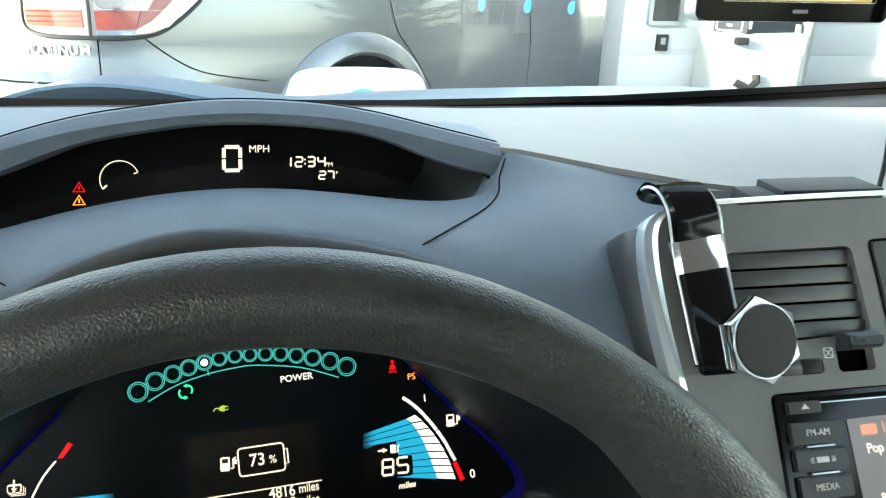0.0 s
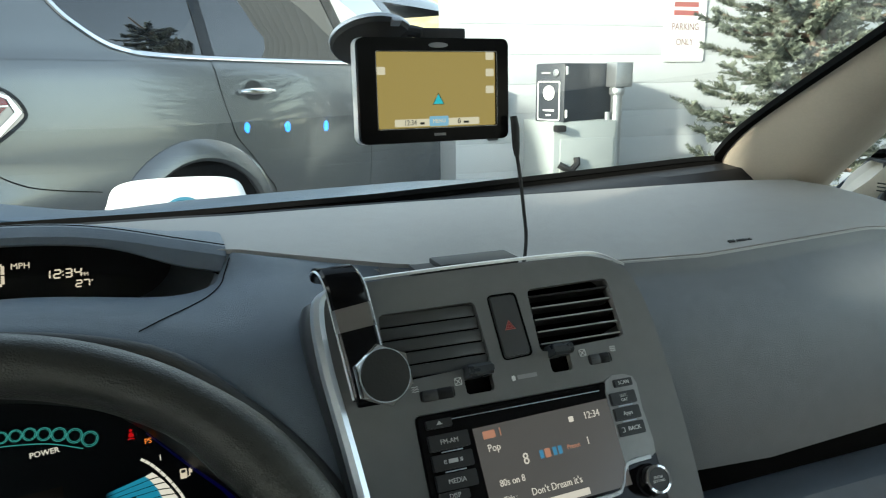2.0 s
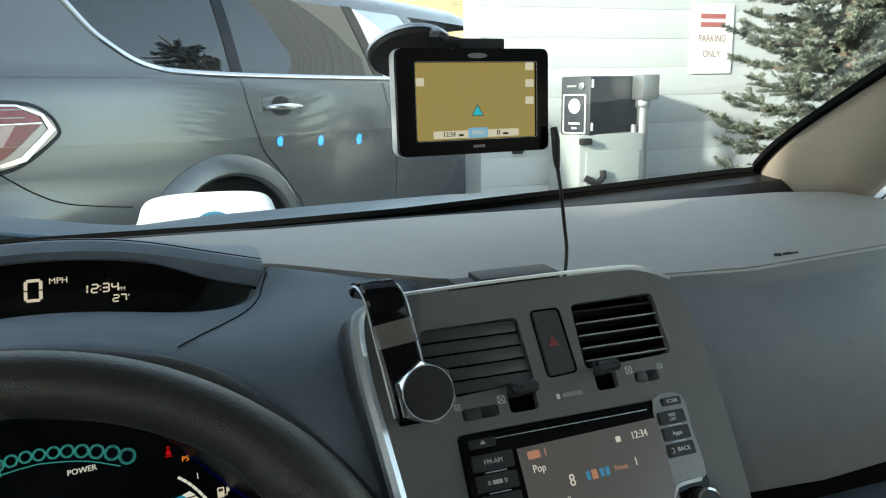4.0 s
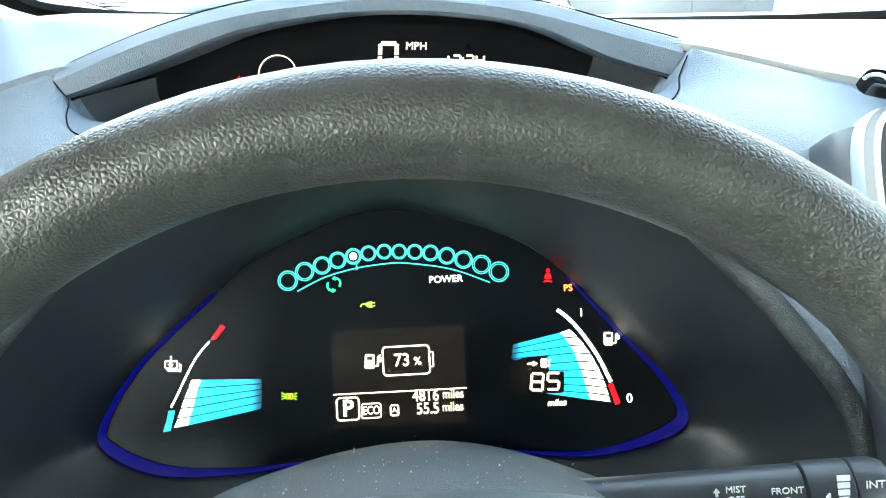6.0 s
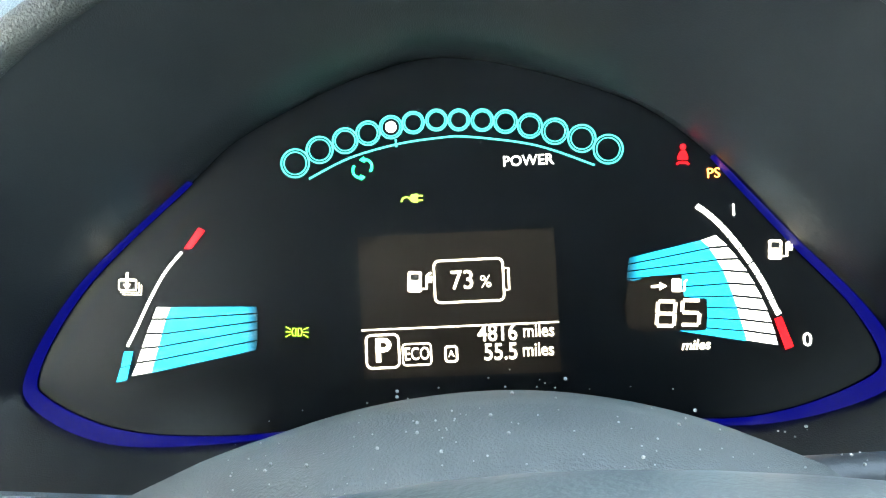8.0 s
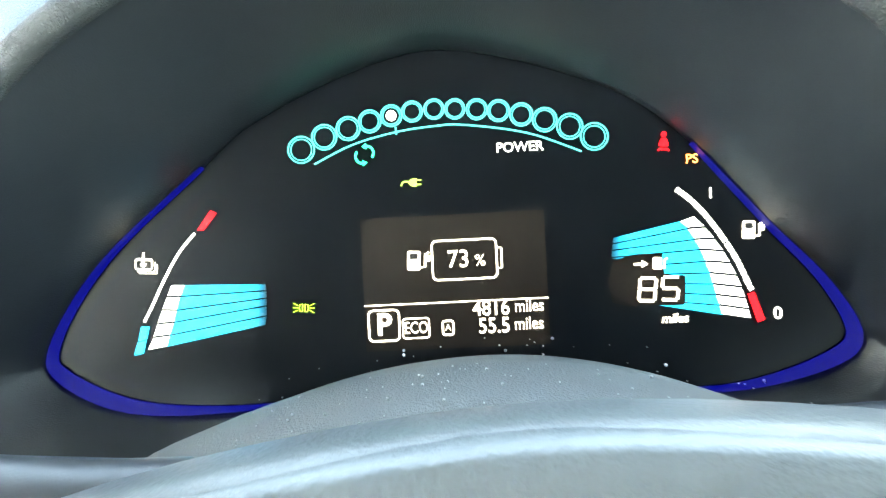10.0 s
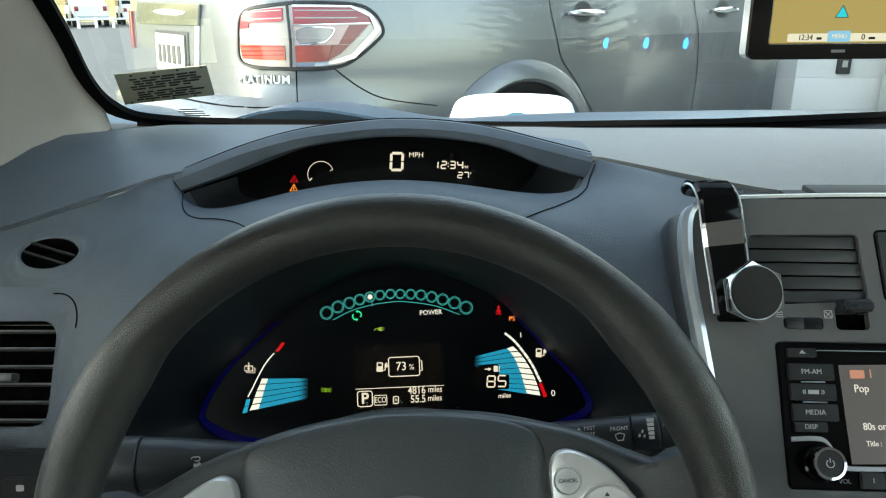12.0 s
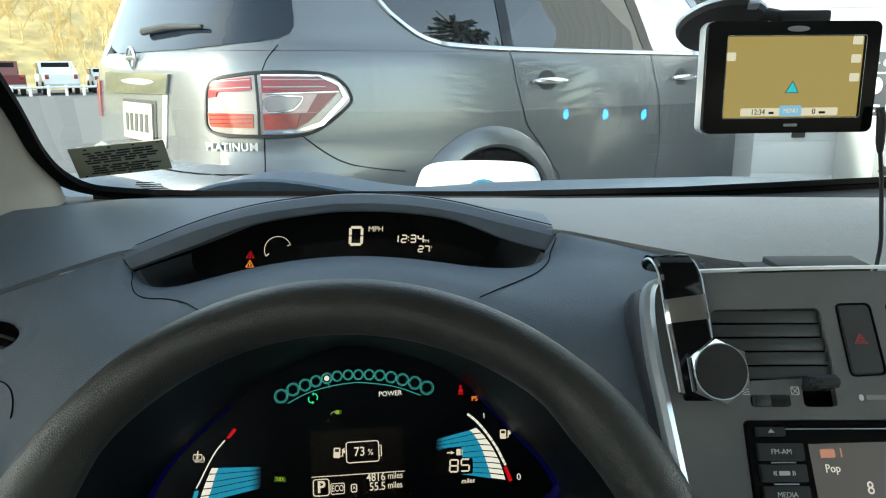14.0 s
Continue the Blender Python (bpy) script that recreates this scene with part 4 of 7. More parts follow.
part("range_backing", prism(smoothed([(0.0705, -0.0035), (0.0875, -0.0005), (0.0895, -0.0015), (0.0905, -0.0085), (0.0975, -0.0088), (0.0985, -0.0105), (0.0985, -0.019), (0.0965, -0.0205), (0.0875, -0.0207), (0.0835, -0.0208), (0.0705, -0.02)], 2), Z1 + 0.0001, Z1 + 0.0003, CL), M_LCD, cluster)
b = bmesh.new()
for ch, x in (("8", 0.0805), ("5", 0.0893)):
    part("range_figure", seven(ch, x, -0.0190 + (x - 0.08) * 0.06, 0.0062, 0.0088, 0.0012, CL, bmesh.new(), (Z1 + 0.0005, Z1 + 0.0008), 0.06), E_CREAM, cluster)
b.free()
b = ribbon([(0.0785, -0.0049), (0.0815, -0.0047)], 0.001, Z1 + 0.0005, Z1 + 0.0008, CL)
prism([(0.0815, -0.0032), (0.0842, -0.0046), (0.0815, -0.0062)], Z1 + 0.0005, Z1 + 0.0008, CL, bm=b)
prism(rounded(0.0034, 0.0048, 0.0005, 0.0875, -0.0043, 2), Z1 + 0.0005, Z1 + 0.0008, CL, bm=b)
ribbon([(0.0895, -0.0062), (0.0903, -0.0062), (0.0903, -0.003), (0.0913, -0.0022)], 0.0006, Z1 + 0.0005, Z1 + 0.0008, CL, b)
part("range_icon", b, E_CREAM, cluster)
text("miles", 0.005, at_uv(CL, 0.0946, -0.0258, Z0 + 0.0006) @ TILT, E_CREAM, cluster, "unit_lettering", shear=0.2, bold=0.00008)
b = prism(disc(0.0011, 12, 0.0896, 0.0462), Z0, Z1, CL)
prism(smoothed([(0.0878, 0.0416), (0.0914, 0.0416), (0.091, 0.0438), (0.0903, 0.0447), (0.0889, 0.0447), (0.0882, 0.0438)], 2), Z0, Z1, CL, bm=b)
ribbon([(0.0874, 0.0397), (0.0881, 0.0404), (0.0911, 0.0404), (0.0918, 0.0397)], 0.0008, Z0, Z1, CL, b)
part("seat_belt_light", b, E_RED, cluster)
text("PS", 0.0052, at_uv(CL, 0.1006, 0.0366, Z0) @ TILT, E_ORANGE, cluster)
# binnacle: inner cone and outer cowl
face = [CL @ Vector((u, v, 0)) for u, v in OUTS]
BN = plane((0.006, 0.50, 1.0), (1, 0, 0), (0, 0.5, 1))
OPEN = smoothed([(0.0, 0.117), (-0.06, 0.107), (-0.115, 0.077), (-0.146, 0.049), (-0.178, 0.013), (-0.205, -0.03), (-0.215, -0.08), (-0.19, -0.11), (-0.09, -0.115), (0.0, -0.115), (0.09, -0.115), (0.19, -0.11), (0.222, -0.075), (0.2165, -0.035), (0.209, -0.009), (0.1914, 0.0153), (0.158, 0.0515), (0.10, 0.096)], 5)
n = len(OUTS)
opening = [BN @ Vector((*OPEN[i], 0)) for i in range(n)]
rows = []
for t in (0.0, 0.02, 0.2, 0.45, 0.7, 0.9, 1.0):
    e = t ** 0.85
    rows.append([f.lerp(o, e) + Vector((0, -0.004 if t > 0 else 0, 0)) * (1 - t) for f, o in zip(face, opening)])
part("inner_cone", loft(rows, True), M_SHROUD, cluster, "smooth dark cone round the gauges")
# hood: one skin from the crest and the display's lower lip down to the opening
k0, k1 = 5 * 6, 5 * 12
left_arc = opening[:k0 + 1][::-1]
arc = left_arc[:-1] + [opening[0]] + opening[:k1 - 1:-1]
inner = [smoothed([front_at(FL, k) for k in range(8)], 4, False)[-1]] + [tuple(p) for p in arc] + [smoothed([front_at(FR, k) for k in range(8)], 4, False)[-1]]
outer = [tuple((x, *lerp(SEAM, x))) for x in (FL, -0.23, -0.207)] + LIP + [tuple((x, *lerp(SEAM, x))) for x in (0.174, 0.2, 0.23, 0.26, FR)]


def spread(line, count):
    """The line again in steps of equal length."""
    p = np.array([tuple(q) for q in line], float)
    d = np.concatenate([[0], np.cumsum(np.linalg.norm(np.diff(p, axis=0), axis=1))])
    return [tuple(np.interp(d[-1] * i / (count - 1), d, p[:, a]) for a in range(3)) for i in range(count)]


COLS = 90
inner, outer = spread(inner, COLS), spread(outer, COLS)
ends = [np.array(smoothed([front_at(x, k) for k in range(8)], 4, False)) for x in (FL, FR)]
tt = np.linspace(0, 1, len(ends[0]))
bend = [e - (e[0] + np.outer(tt, e[-1] - e[0])) for e in ends]
chord = [np.linalg.norm(e[-1] - e[0]) for e in ends]
cols = []
for i, (o, q) in enumerate(zip(outer, inner)):
    w = i / (COLS - 1)
    o, q = np.array(o), np.array(q)
    size = np.linalg.norm(q - o) / (chord[0] * (1 - w) + chord[1] * w)
    cols.append(o + np.outer(tt, q - o) + (bend[0] * (1 - w) + bend[1] * w) * size ** 1.3)
flat = front_cols(-0.53, FL)[:-1]
wide = np.array([np.array(c) for c in flat + cols])
j = len(flat)
kk = np.arange(len(tt))
ease = (np.clip((kk - 2) / 7, 0, 1) * np.clip((len(tt) - 2 - kk) / 5, 0, 1))[None, :, None]
for _ in range(60):
    mean = 0.5 * (wide[j - 8:-2] + wide[j - 6:])
    wide[j - 7:-1] += 0.6 * ease * (mean - wide[j - 7:-1])
hood_rows = [[Vector(c[k]) for c in wide] for k in range(len(tt))]
roll = [[p + Vector((0, 0.006, -0.004)) for p in hood_rows[-1]]]
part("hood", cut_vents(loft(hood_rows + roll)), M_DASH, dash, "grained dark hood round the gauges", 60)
lip_line = [Vector(p) + (Vector(p) - Vector((0.006, Vector(p).y, 0.96))).normalized() * 0.0045 + Vector((0, 0.001, 0)) for p in arc]
part("opening_lip", tube(lip_line, 0.0058, 12), M_LIP, dash, "dark rolled lip round the gauges")
hood_tree = BVHTree.FromPolygons([tuple(p) for r in hood_rows for p in r], [(k * len(wide) + i, k * len(wide) + i + 1, (k + 1) * len(wide) + i + 1, (k + 1) * len(wide) + i) for k in range(len(hood_rows) - 1) for i in range(len(wide) - 1)])
for seam in ([(-0.205, 1.107), (-0.197, 1.094), (-0.19, 1.083), (-0.181, 1.076), (-0.168, 1.0725), (-0.147, 1.072), (-0.122, 1.069), (-0.1, 1.062)],
             [(0.174, 1.124), (0.169, 1.112), (0.164, 1.102), (0.153, 1.093), (0.137, 1.086), (0.12, 1.08), (0.104, 1.0735)]):
    line = []
    for x, z in smoothed(seam, 5, False):
        hit = hood_tree.ray_cast(Vector((x, 0.45, z + 0.058)), Vector((0, 1, -0.29)).normalized())[0]
        line.append(hit if hit else Vector((x, 0.656, z)))
    part("hood_seam", tube([p + Vector((0, -0.0008, 0.0004)) for p in line], 0.00045, 6), M_VOID, cluster)

# ---- steering wheel ----
WH = plane((0.030, 0.319, 0.997), (1, 0, 0), (0, 0.4329, 0.9015)) @ Matrix.Rotation(radians(5.8), 4, "Z")
wheel = thing("steering_wheel", "dark grey leather steering wheel with silver button panels", "steering wheel", WH.translation)
RIM_R = 0.1693
rows = []
for i in range(97):
    a = 2 * math.pi * i / 96
    c, s = math.cos(a), math.sin(a)
    th = math.degrees(math.atan2(s, abs(c)))
    grip = min(1, max(0, (48 - th) / 12)) * min(1, max(0, (th - 2) / 24))
    grip = grip * grip * (3 - 2 * grip)
    r = 0.0141 + 0.0012 * grip
    row = []
    for j in range(24):
        f = 2 * math.pi * j / 24
        dr, dn = r * math.cos(f), r * 1.08 * math.sin(f)
        if dr < 0:
            dr *= 1 + 0.2 * grip
        row.append(WH @ Vector(((RIM_R + dr) * c, (RIM_R + dr) * s, dn)))
    rows.append(row)
b = loft(rows[:-1] + [rows[0]], True)
bmesh.ops.remove_doubles(b, verts=b.verts[:], dist=1e-6)
part("rim", b, M_LEATHER, wheel, "grained dark leather rim", 60)
SP = smoothed([(-0.162, 0.034), (-0.145, 0.031), (-0.13, 0.036), (-0.11, 0.0455), (-0.09, 0.0525), (-0.05, 0.062), (0.0, 0.0665), (0.05, 0.062), (0.09, 0.0525), (0.11, 0.0455), (0.13, 0.036), (0.145, 0.031), (0.162, 0.034), (0.165, -0.02), (0.155, -0.055), (0.12, -0.058), (0.085, -0.07), (0.062, -0.11), (0.06, -0.157), (0.04, -0.163), (0.0, -0.1), (-0.04, -0.163), (-0.06, -0.157), (-0.062, -0.11), (-0.085, -0.07), (-0.12, -0.058), (-0.155, -0.055), (-0.165, -0.02)], 4)


def dish(x):
    """How far the hub lies behind the rim's plane."""
    return -0.024 * (1 - min(1, abs(x) / 0.165) ** 3)


b = loft([[WH @ Vector((x * k, y * k, n + dish(x * k))) for x, y in SP] for k, n in ((0.97, -0.03), (1.0, -0.022), (1.0, -0.012), (0.985, -0.006), (0.95, -0.004), (0.85, -0.004), (0.75, -0.004), (0.6, -0.004), (0.4, -0.004), (0.2, -0.004), (0.02, -0.004))], True, True)
part("spoke_frame", b, M_SPOKE, wheel, "satin dark spoke frame", 60)
PAD = smoothed([(-0.081, 0.012), (-0.0822, 0.032), (-0.0805, 0.0455), (-0.071, 0.0548), (-0.045, 0.0615), (0.0, 0.066), (0.045, 0.0615), (0.072, 0.0545), (0.082, 0.0452), (0.084, 0.032), (0.083, 0.012), (0.082, -0.03), (0.06, -0.065), (0.03, -0.088), (0.0, -0.094), (-0.03, -0.088), (-0.06, -0.065), (-0.078, -0.03)], 6)
b = loft([[WH @ Vector((x * k, y * k, n - 0.024)) for x, y in PAD] for k, n in ((1.0, -0.01), (1.0, -0.0012), (0.985, -0.0002), (0.94, 0.0022), (0.85, 0.005), (0.7, 0.0074), (0.45, 0.009), (0.2, 0.0095), (0.02, 0.0096))], True, True)
part("airbag_cover", b, M_HUB, wheel, "grained dark airbag cover", 60)
for sx in (-1, 1):
    P = [(0.0795, 0.015), (0.0803, 0.033), (0.087, 0.0392), (0.097, 0.037), (0.11, 0.0285), (0.1205, 0.014), (0.1235, -0.006), (0.118, -0.026), (0.105, -0.042), (0.092, -0.046), (0.084, -0.03), (0.0805, -0.01)]
    ox = 0.005 if sx > 0 else -0.003
    P = smoothed([(sx * x + ox, y + 0.002) for x, y in P], 6)
    cx, cy = sx * 0.1 + ox, 0.0
    b = loft([[WH @ Vector((cx + (x - cx) * k, cy + (y - cy) * k, n + dish(cx + (x - cx) * k))) for x, y in P] for k, n in ((1.0, -0.008), (1.0, 0.001), (0.97, 0.003), (0.8, 0.0036), (0.6, 0.0036), (0.4, 0.0036), (0.2, 0.0036), (0.05, 0.0036))], True, True)
    panel = part("button_panel", b, M_SILVER, wheel, "satin silver button panel", 50)
    f = WH @ Matrix.Translation((sx * 0.107 + ox, 0.008, 0.0036 + dish(0.107 + sx * ox))) @ Matrix.Rotation(-sx * 0.19, 4, "Y")
    part("button_surround", lathe([(0.0165, 0.0), (0.0165, 0.0015), (0.0158, 0.0019), (0.0148, 0.0012), (0.0135, -0.001), (0.004, -0.0014)], f, 36), M_SILVER, panel)
    b = loft([[f @ Vector((x * k, y * k - 0.0012, n)) for x, y in rounded(0.0235, 0.0088, 0.004)] for k, n in ((1.0, -0.001), (1.0, 0.0035), (0.94, 0.0052), (0.8, 0.006), (0.1, 0.0063))], True, True)
    part("toggle", b, M_SILVER, panel, "raised silver toggle", 50)
    part("toggle_shadow_gap", ribbon(rounded(0.0247, 0.01, 0.0046, 0, -0.0012), 0.0009, -0.001, 0.0004, f, None, True), M_BLACK, panel)
    if sx > 0:
        b = bmesh.new()
        for i in range(-4, 5):
            box((i * 0.0019, -0.0012, 0.0061), (0.0007, 0.0045, 0.0008), f, 0, bm=b)
        part("toggle_ribs", b, M_GALV, panel)
        part("cancel_button", lathe([(0.0078, 0.0), (0.0078, 0.0008), (0.0072, 0.0012), (0.0068, 0.0004), (0.0062, 0.0014), (0.0005, 0.0016)], WH @ Matrix.Translation((0.093, 0.0262, 0.0032 + dish(0.093))) @ Matrix.Rotation(-0.14, 4, "Y"), 28), M_SILVER, panel)
        text("CANCEL", 0.0026, WH @ Matrix.Translation((0.093, 0.0262, 0.0051 + dish(0.093))) @ Matrix.Rotation(-0.14, 4, "Y"), M_BLACK, panel)
        part("lower_button_gap", ribbon([(0.0885, -0.0195), (0.098, -0.0172), (0.109, -0.0162), (0.1215, -0.0175)], 0.0008, 0.0028 + dish(0.105), 0.0046 + dish(0.105), WH @ Matrix.Translation((0.105, 0, dish(0.105))) @ Matrix.Rotation(-0.18, 4, "Y") @ Matrix.Translation((-0.105, 0, -dish(0.105)))), M_BLACK, panel)
    for v in (0.0105, -0.0125):
        q = 1 if v > 0 else -1
        part("arrow_mark", prism([(-0.0013, v - q * 0.0009), (0.0013, v - q * 0.0009), (0, v + q * 0.0012)], -0.0008, 0.0004, f), M_BLACK, panel)
EM = WH @ Matrix.Translation((0.0075, -0.0055, -0.0146)) @ Matrix.Diagonal((0.97, 0.97, 0.9, 1))
b = lathe([(0.031, -0.003), (0.0318, 0.0), (0.030, 0.003), (0.0265, 0.003), (0.0245, 0.0), (0.0245, -0.003)], EM, 48)
box((0, 0, 0.002), (0.066, 0.0105, 0.005), EM, 0.001, 1, bm=b)
for k in range(6):
    part("emblem_inset", box((-0.0245 + k * 0.0098, 0, 0.0046), (0.0062 if k != 1 else 0.0022, 0.0062, 0.0008), EM, 0.0003, 1), M_GLOSS, wheel)
emblem = part("emblem", b, M_CHROME, wheel, "chrome ring and bar emblem")

# ---- steering column and stalks ----
column = thing("steering_column", "dark dusty plastic steering column cover", "steering column", (0.03, 0.44, 0.95))
COL = smoothed([(-0.11, -0.07), (-0.118, -0.025), (-0.1, 0.004), (-0.06, 0.026), (-0.03, 0.037), (0.0, 0.041), (0.03, 0.037), (0.06, 0.026), (0.1, 0.004), (0.118, -0.025), (0.11, -0.07), (0.0, -0.08)], 6)
rows = []
for y, z, k in ((0.345, 0.938, 0.75), (0.355, 0.948, 0.88), (0.37, 0.957, 0.97), (0.40, 0.964, 1.0), (0.43, 0.967, 1.03), (0.45, 0.961, 1.05), (0.48, 0.942, 1.06), (0.52, 0.91, 1.06)):
    rows.append([Vector((0.03 + x * k, y - v * 0.1, z + v * k)) for x, v in COL])
part("cover", loft(rows, True, True), M_DUSTY, column, "", 60)
rnd = random.Random(5)
b = bmesh.new()
for i in range(420):
    x, y = rnd.uniform(-0.07, 0.07), rnd.uniform(0.37, 0.445)
    z = 0.9575 + (y - 0.37) * 0.2 + 0.041 - 4.2 * x * x
    s_ = rnd.choice((0.00014, 0.00017, 0.0002, 0.00024, 0.0004))
    bmesh.ops.create_icosphere(b, subdivisions=1, radius=s_, matrix=Matrix.Translation((0.03 + x, y, z)))
tagged(part("dust", b, M_DUST, column), "pale dust specks")
r_stalk = thing("wiper_stalk", "black wiper stalk with white printed marks", "stalk", (0.1, 0.44, 1.0))
d = Vector((0.1, -0.006, 0.0145)).normalized()
ms = Matrix.Translation((0.085, 0.448, 0.978)) @ d.to_track_quat("Z", "Y").to_matrix().to_4x4()
part("stem", lathe([(0.009, 0), (0.0095, 0.03), (0.0103, 0.06), (0.0108, 0.0885), (0.0104, 0.089)], ms, 32), M_STALK, r_stalk)
part("twist_ring", lathe([(0.0106, 0.0895), (0.0114, 0.09), (0.0117, 0.106), (0.0113, 0.1065)], ms, 32), M_STALK, r_stalk)
part("end_cap", lathe([(0.0112, 0.107), (0.0117, 0.1075), (0.0117, 0.116), (0.0105, 0.1195), (0.002, 0.121)], ms, 32), M_STALK, r_stalk)
mp = plane((0.085, 0.448, 0.983), d, (0, 0.3, 1))
for i in range(5):
    part("wash_mark", box((0.1, 0.0062 - i * 0.0028, 0.0118), (0.0045 - 0.0003 * i, 0.002, 0.0006), mp), M_WHITE_INK, r_stalk)
for u, v in ((0.0945, -0.001), (0.0925, -0.0035), (0.0955, -0.004)):
    part("drop_mark", prism(smoothed([(u - 0.0008, v), (u, v - 0.0009), (u + 0.0008, v), (u + 0.0006, v + 0.0016)], 3), 0.0114, 0.012, mp), M_WHITE_INK, r_stalk)
text("INT", 0.0042, at_uv(mp, 0.111, 0.003, 0.0118), M_WHITE_INK, r_stalk)
text("FRONT", 0.0036, at_uv(mp, 0.0805, 0.0018, 0.0108), M_WHITE_INK, r_stalk)
part("wiper_mark", ribbon([(0.0775, -0.0022), (0.0805, -0.001), (0.0835, -0.0022), (0.0822, -0.0058), (0.0788, -0.0058)], 0.0006, 0.0106, 0.0112, mp, None, True), M_WHITE_INK, r_stalk)
text("MIST", 0.0036, at_uv(mp, 0.062, 0.0032, 0.0106), M_WHITE_INK, r_stalk)
text("OFF", 0.0036, at_uv(mp, 0.062, -0.0008, 0.0106), M_WHITE_INK, r_stalk)
part("arrow_mark", prism([(0.0545, 0.001), (0.0555, 0.001), (0.0555, 0.0025), (0.0562, 0.0025), (0.055, 0.0042), (0.0538, 0.0025), (0.0545, 0.0025)], 0.0104, 0.011, mp), M_WHITE_INK, r_stalk)
l_stalk = thing("indicator_stalk", "black indicator stalk with white printed marks", "stalk", (-0.06, 0.43, 0.98))
d = Vector((-0.1, -0.015, 0.002)).normalized()
ms = Matrix.Translation((-0.03, 0.43, 0.976)) @ d.to_track_quat("Z", "Y").to_matrix().to_4x4()
part("stem", lathe([(0.009, 0), (0.0105, 0.045), (0.0135, 0.07), (0.0158, 0.09), (0.017, 0.112)], ms, 32), M_STALK, l_stalk)
part("twist_ring", lathe([(0.017, 0.1128), (0.0178, 0.1135), (0.0182, 0.134), (0.017, 0.144), (0.012, 0.15), (0.003, 0.152)], ms, 32), M_STALK, l_stalk)
mp = plane((-0.1052, 0.406, 0.9836), -d, (0, 0.48, 0.87))
for sx in (-1, 1):
    part("arrow_mark", prism([(sx * 0.0003, 0.0011), (sx * 0.0032, 0.0011), (sx * 0.0032, 0.0022), (sx * 0.006, 0.0), (sx * 0.0032, -0.0022), (sx * 0.0032, -0.0011), (sx * 0.0003, -0.0011)], -0.0012, 0.0004, mp), M_WHITE_INK, l_stalk)
part("lamp_mark", ribbon(rounded(0.0052, 0.0024, 0.0011, 0.0015, 0.0038, 3), 0.0006, -0.0014, 0.0002, mp, None, True), M_WHITE_INK, l_stalk)
for k in range(3):
    part("beam_mark", box((-0.0035, 0.003 + k * 0.0009, -0.0006), (0.0032, 0.0004, 0.0014), mp), M_WHITE_INK, l_stalk)

# ---- centre stack ----
ST = plane((0.366, 0.4905, 1.03), (1, 0, 0), (0, 0.66, 1))
stack = thing("centre_console", "dark grey plastic centre stack with vents and a chrome edge", "console", (0.366, 0.5, 0.8))
OUTER = smoothed([(-0.1215, 0.106), (-0.06, 0.108), (0.0, 0.109), (0.06, 0.109), (0.092, 0.107), (0.117, 0.095), (0.127, 0.07), (0.131, 0.03), (0.131, -0.03), (0.127, -0.1), (0.12, -0.2), (0.0, -0.21), (-0.118, -0.2), (-0.126, -0.1), (-0.131, -0.04), (-0.1365, 0.01), (-0.141, 0.05), (-0.1415, 0.085), (-0.136, 0.1)], 4)


def soft_corners(poly, r, n=4):
    """An outline with its corners rounded off."""
    out = []
    for i, p in enumerate(poly):
        p = np.array(p)
        for q, back in ((np.array(poly[i - 1]), True), (np.array(poly[(i + 1) % len(poly)]), False)):
            e = p + (q - p) / np.linalg.norm(q - p) * r
            if back:
                first = e
            else:
                out += [tuple((1 - t) ** 2 * first + 2 * t * (1 - t) * p + t * t * e) for t in np.linspace(0, 1, n + 1)]
    return out


V1 = soft_corners([(-0.1, 0.081), (-0.0228, 0.0818), (-0.0205, 0.0335), (-0.101, 0.0295)], 0.005)
V2 = soft_corners([(0.0235, 0.0862), (0.098, 0.0875), (0.0995, 0.0375), (0.0222, 0.035)], 0.005)
HZ = soft_corners([(-0.0115, 0.0845), (0.0125, 0.0848), (0.0149, 0.0347), (-0.0096, 0.0335)], 0.004)
RD = rounded(0.185, 0.098, 0.004, 0.0045, -0.0445)
T1, T2 = rounded(0.027, 0.0078, 0.002, -0.067, 0.0172), rounded(0.021, 0.0078, 0.002, 0.0715, 0.0228)
LV1, LV2 = rounded(0.0225, 0.0165, 0.003, -0.0335, 0.0212), rounded(0.0185, 0.0165, 0.003, 0.0368, 0.0262)
CK = disc(0.031, 40, -0.035, -0.148)
part("face_plate", plate(OUTER, [V1, V2, HZ, RD, T1, T2, LV1, LV2, CK], -0.006, 0.0, ST), M_STACK, stack, "grey satin face plate", 25)
ins = [(x * 0.985, y * 0.985 + 0.0005) for x, y in OUTER]
b = loft([[ST @ Vector((x, y, n)) for x, y in OUTER] for n in (-0.0, -0.004, -0.012, -0.03, -0.06)], True)
part("side_wall", b, M_STACK, stack)
part("dark_inside", prism(ins, -0.05, -0.045, ST), M_VOID, stack)
edge = [(-0.126, -0.12), (-0.1325, -0.04), (-0.138, 0.01), (-0.1425, 0.05), (-0.143, 0.085), (-0.1375, 0.101), (-0.1225, 0.1075)]
ch = smoothed(edge, 8, False)
b = loft([[ST @ Vector((x + dx, y, n)) for dx, n in ((0.004, 0.0008), (0.0, 0.003), (-0.004, 0.0015), (-0.0055, -0.004), (-0.0045, -0.012), (0.003, -0.012))] for x, y in ch], True, True)
part("chrome_edge", b, M_TRIMCHROME, stack, "bright chrome edge strip")
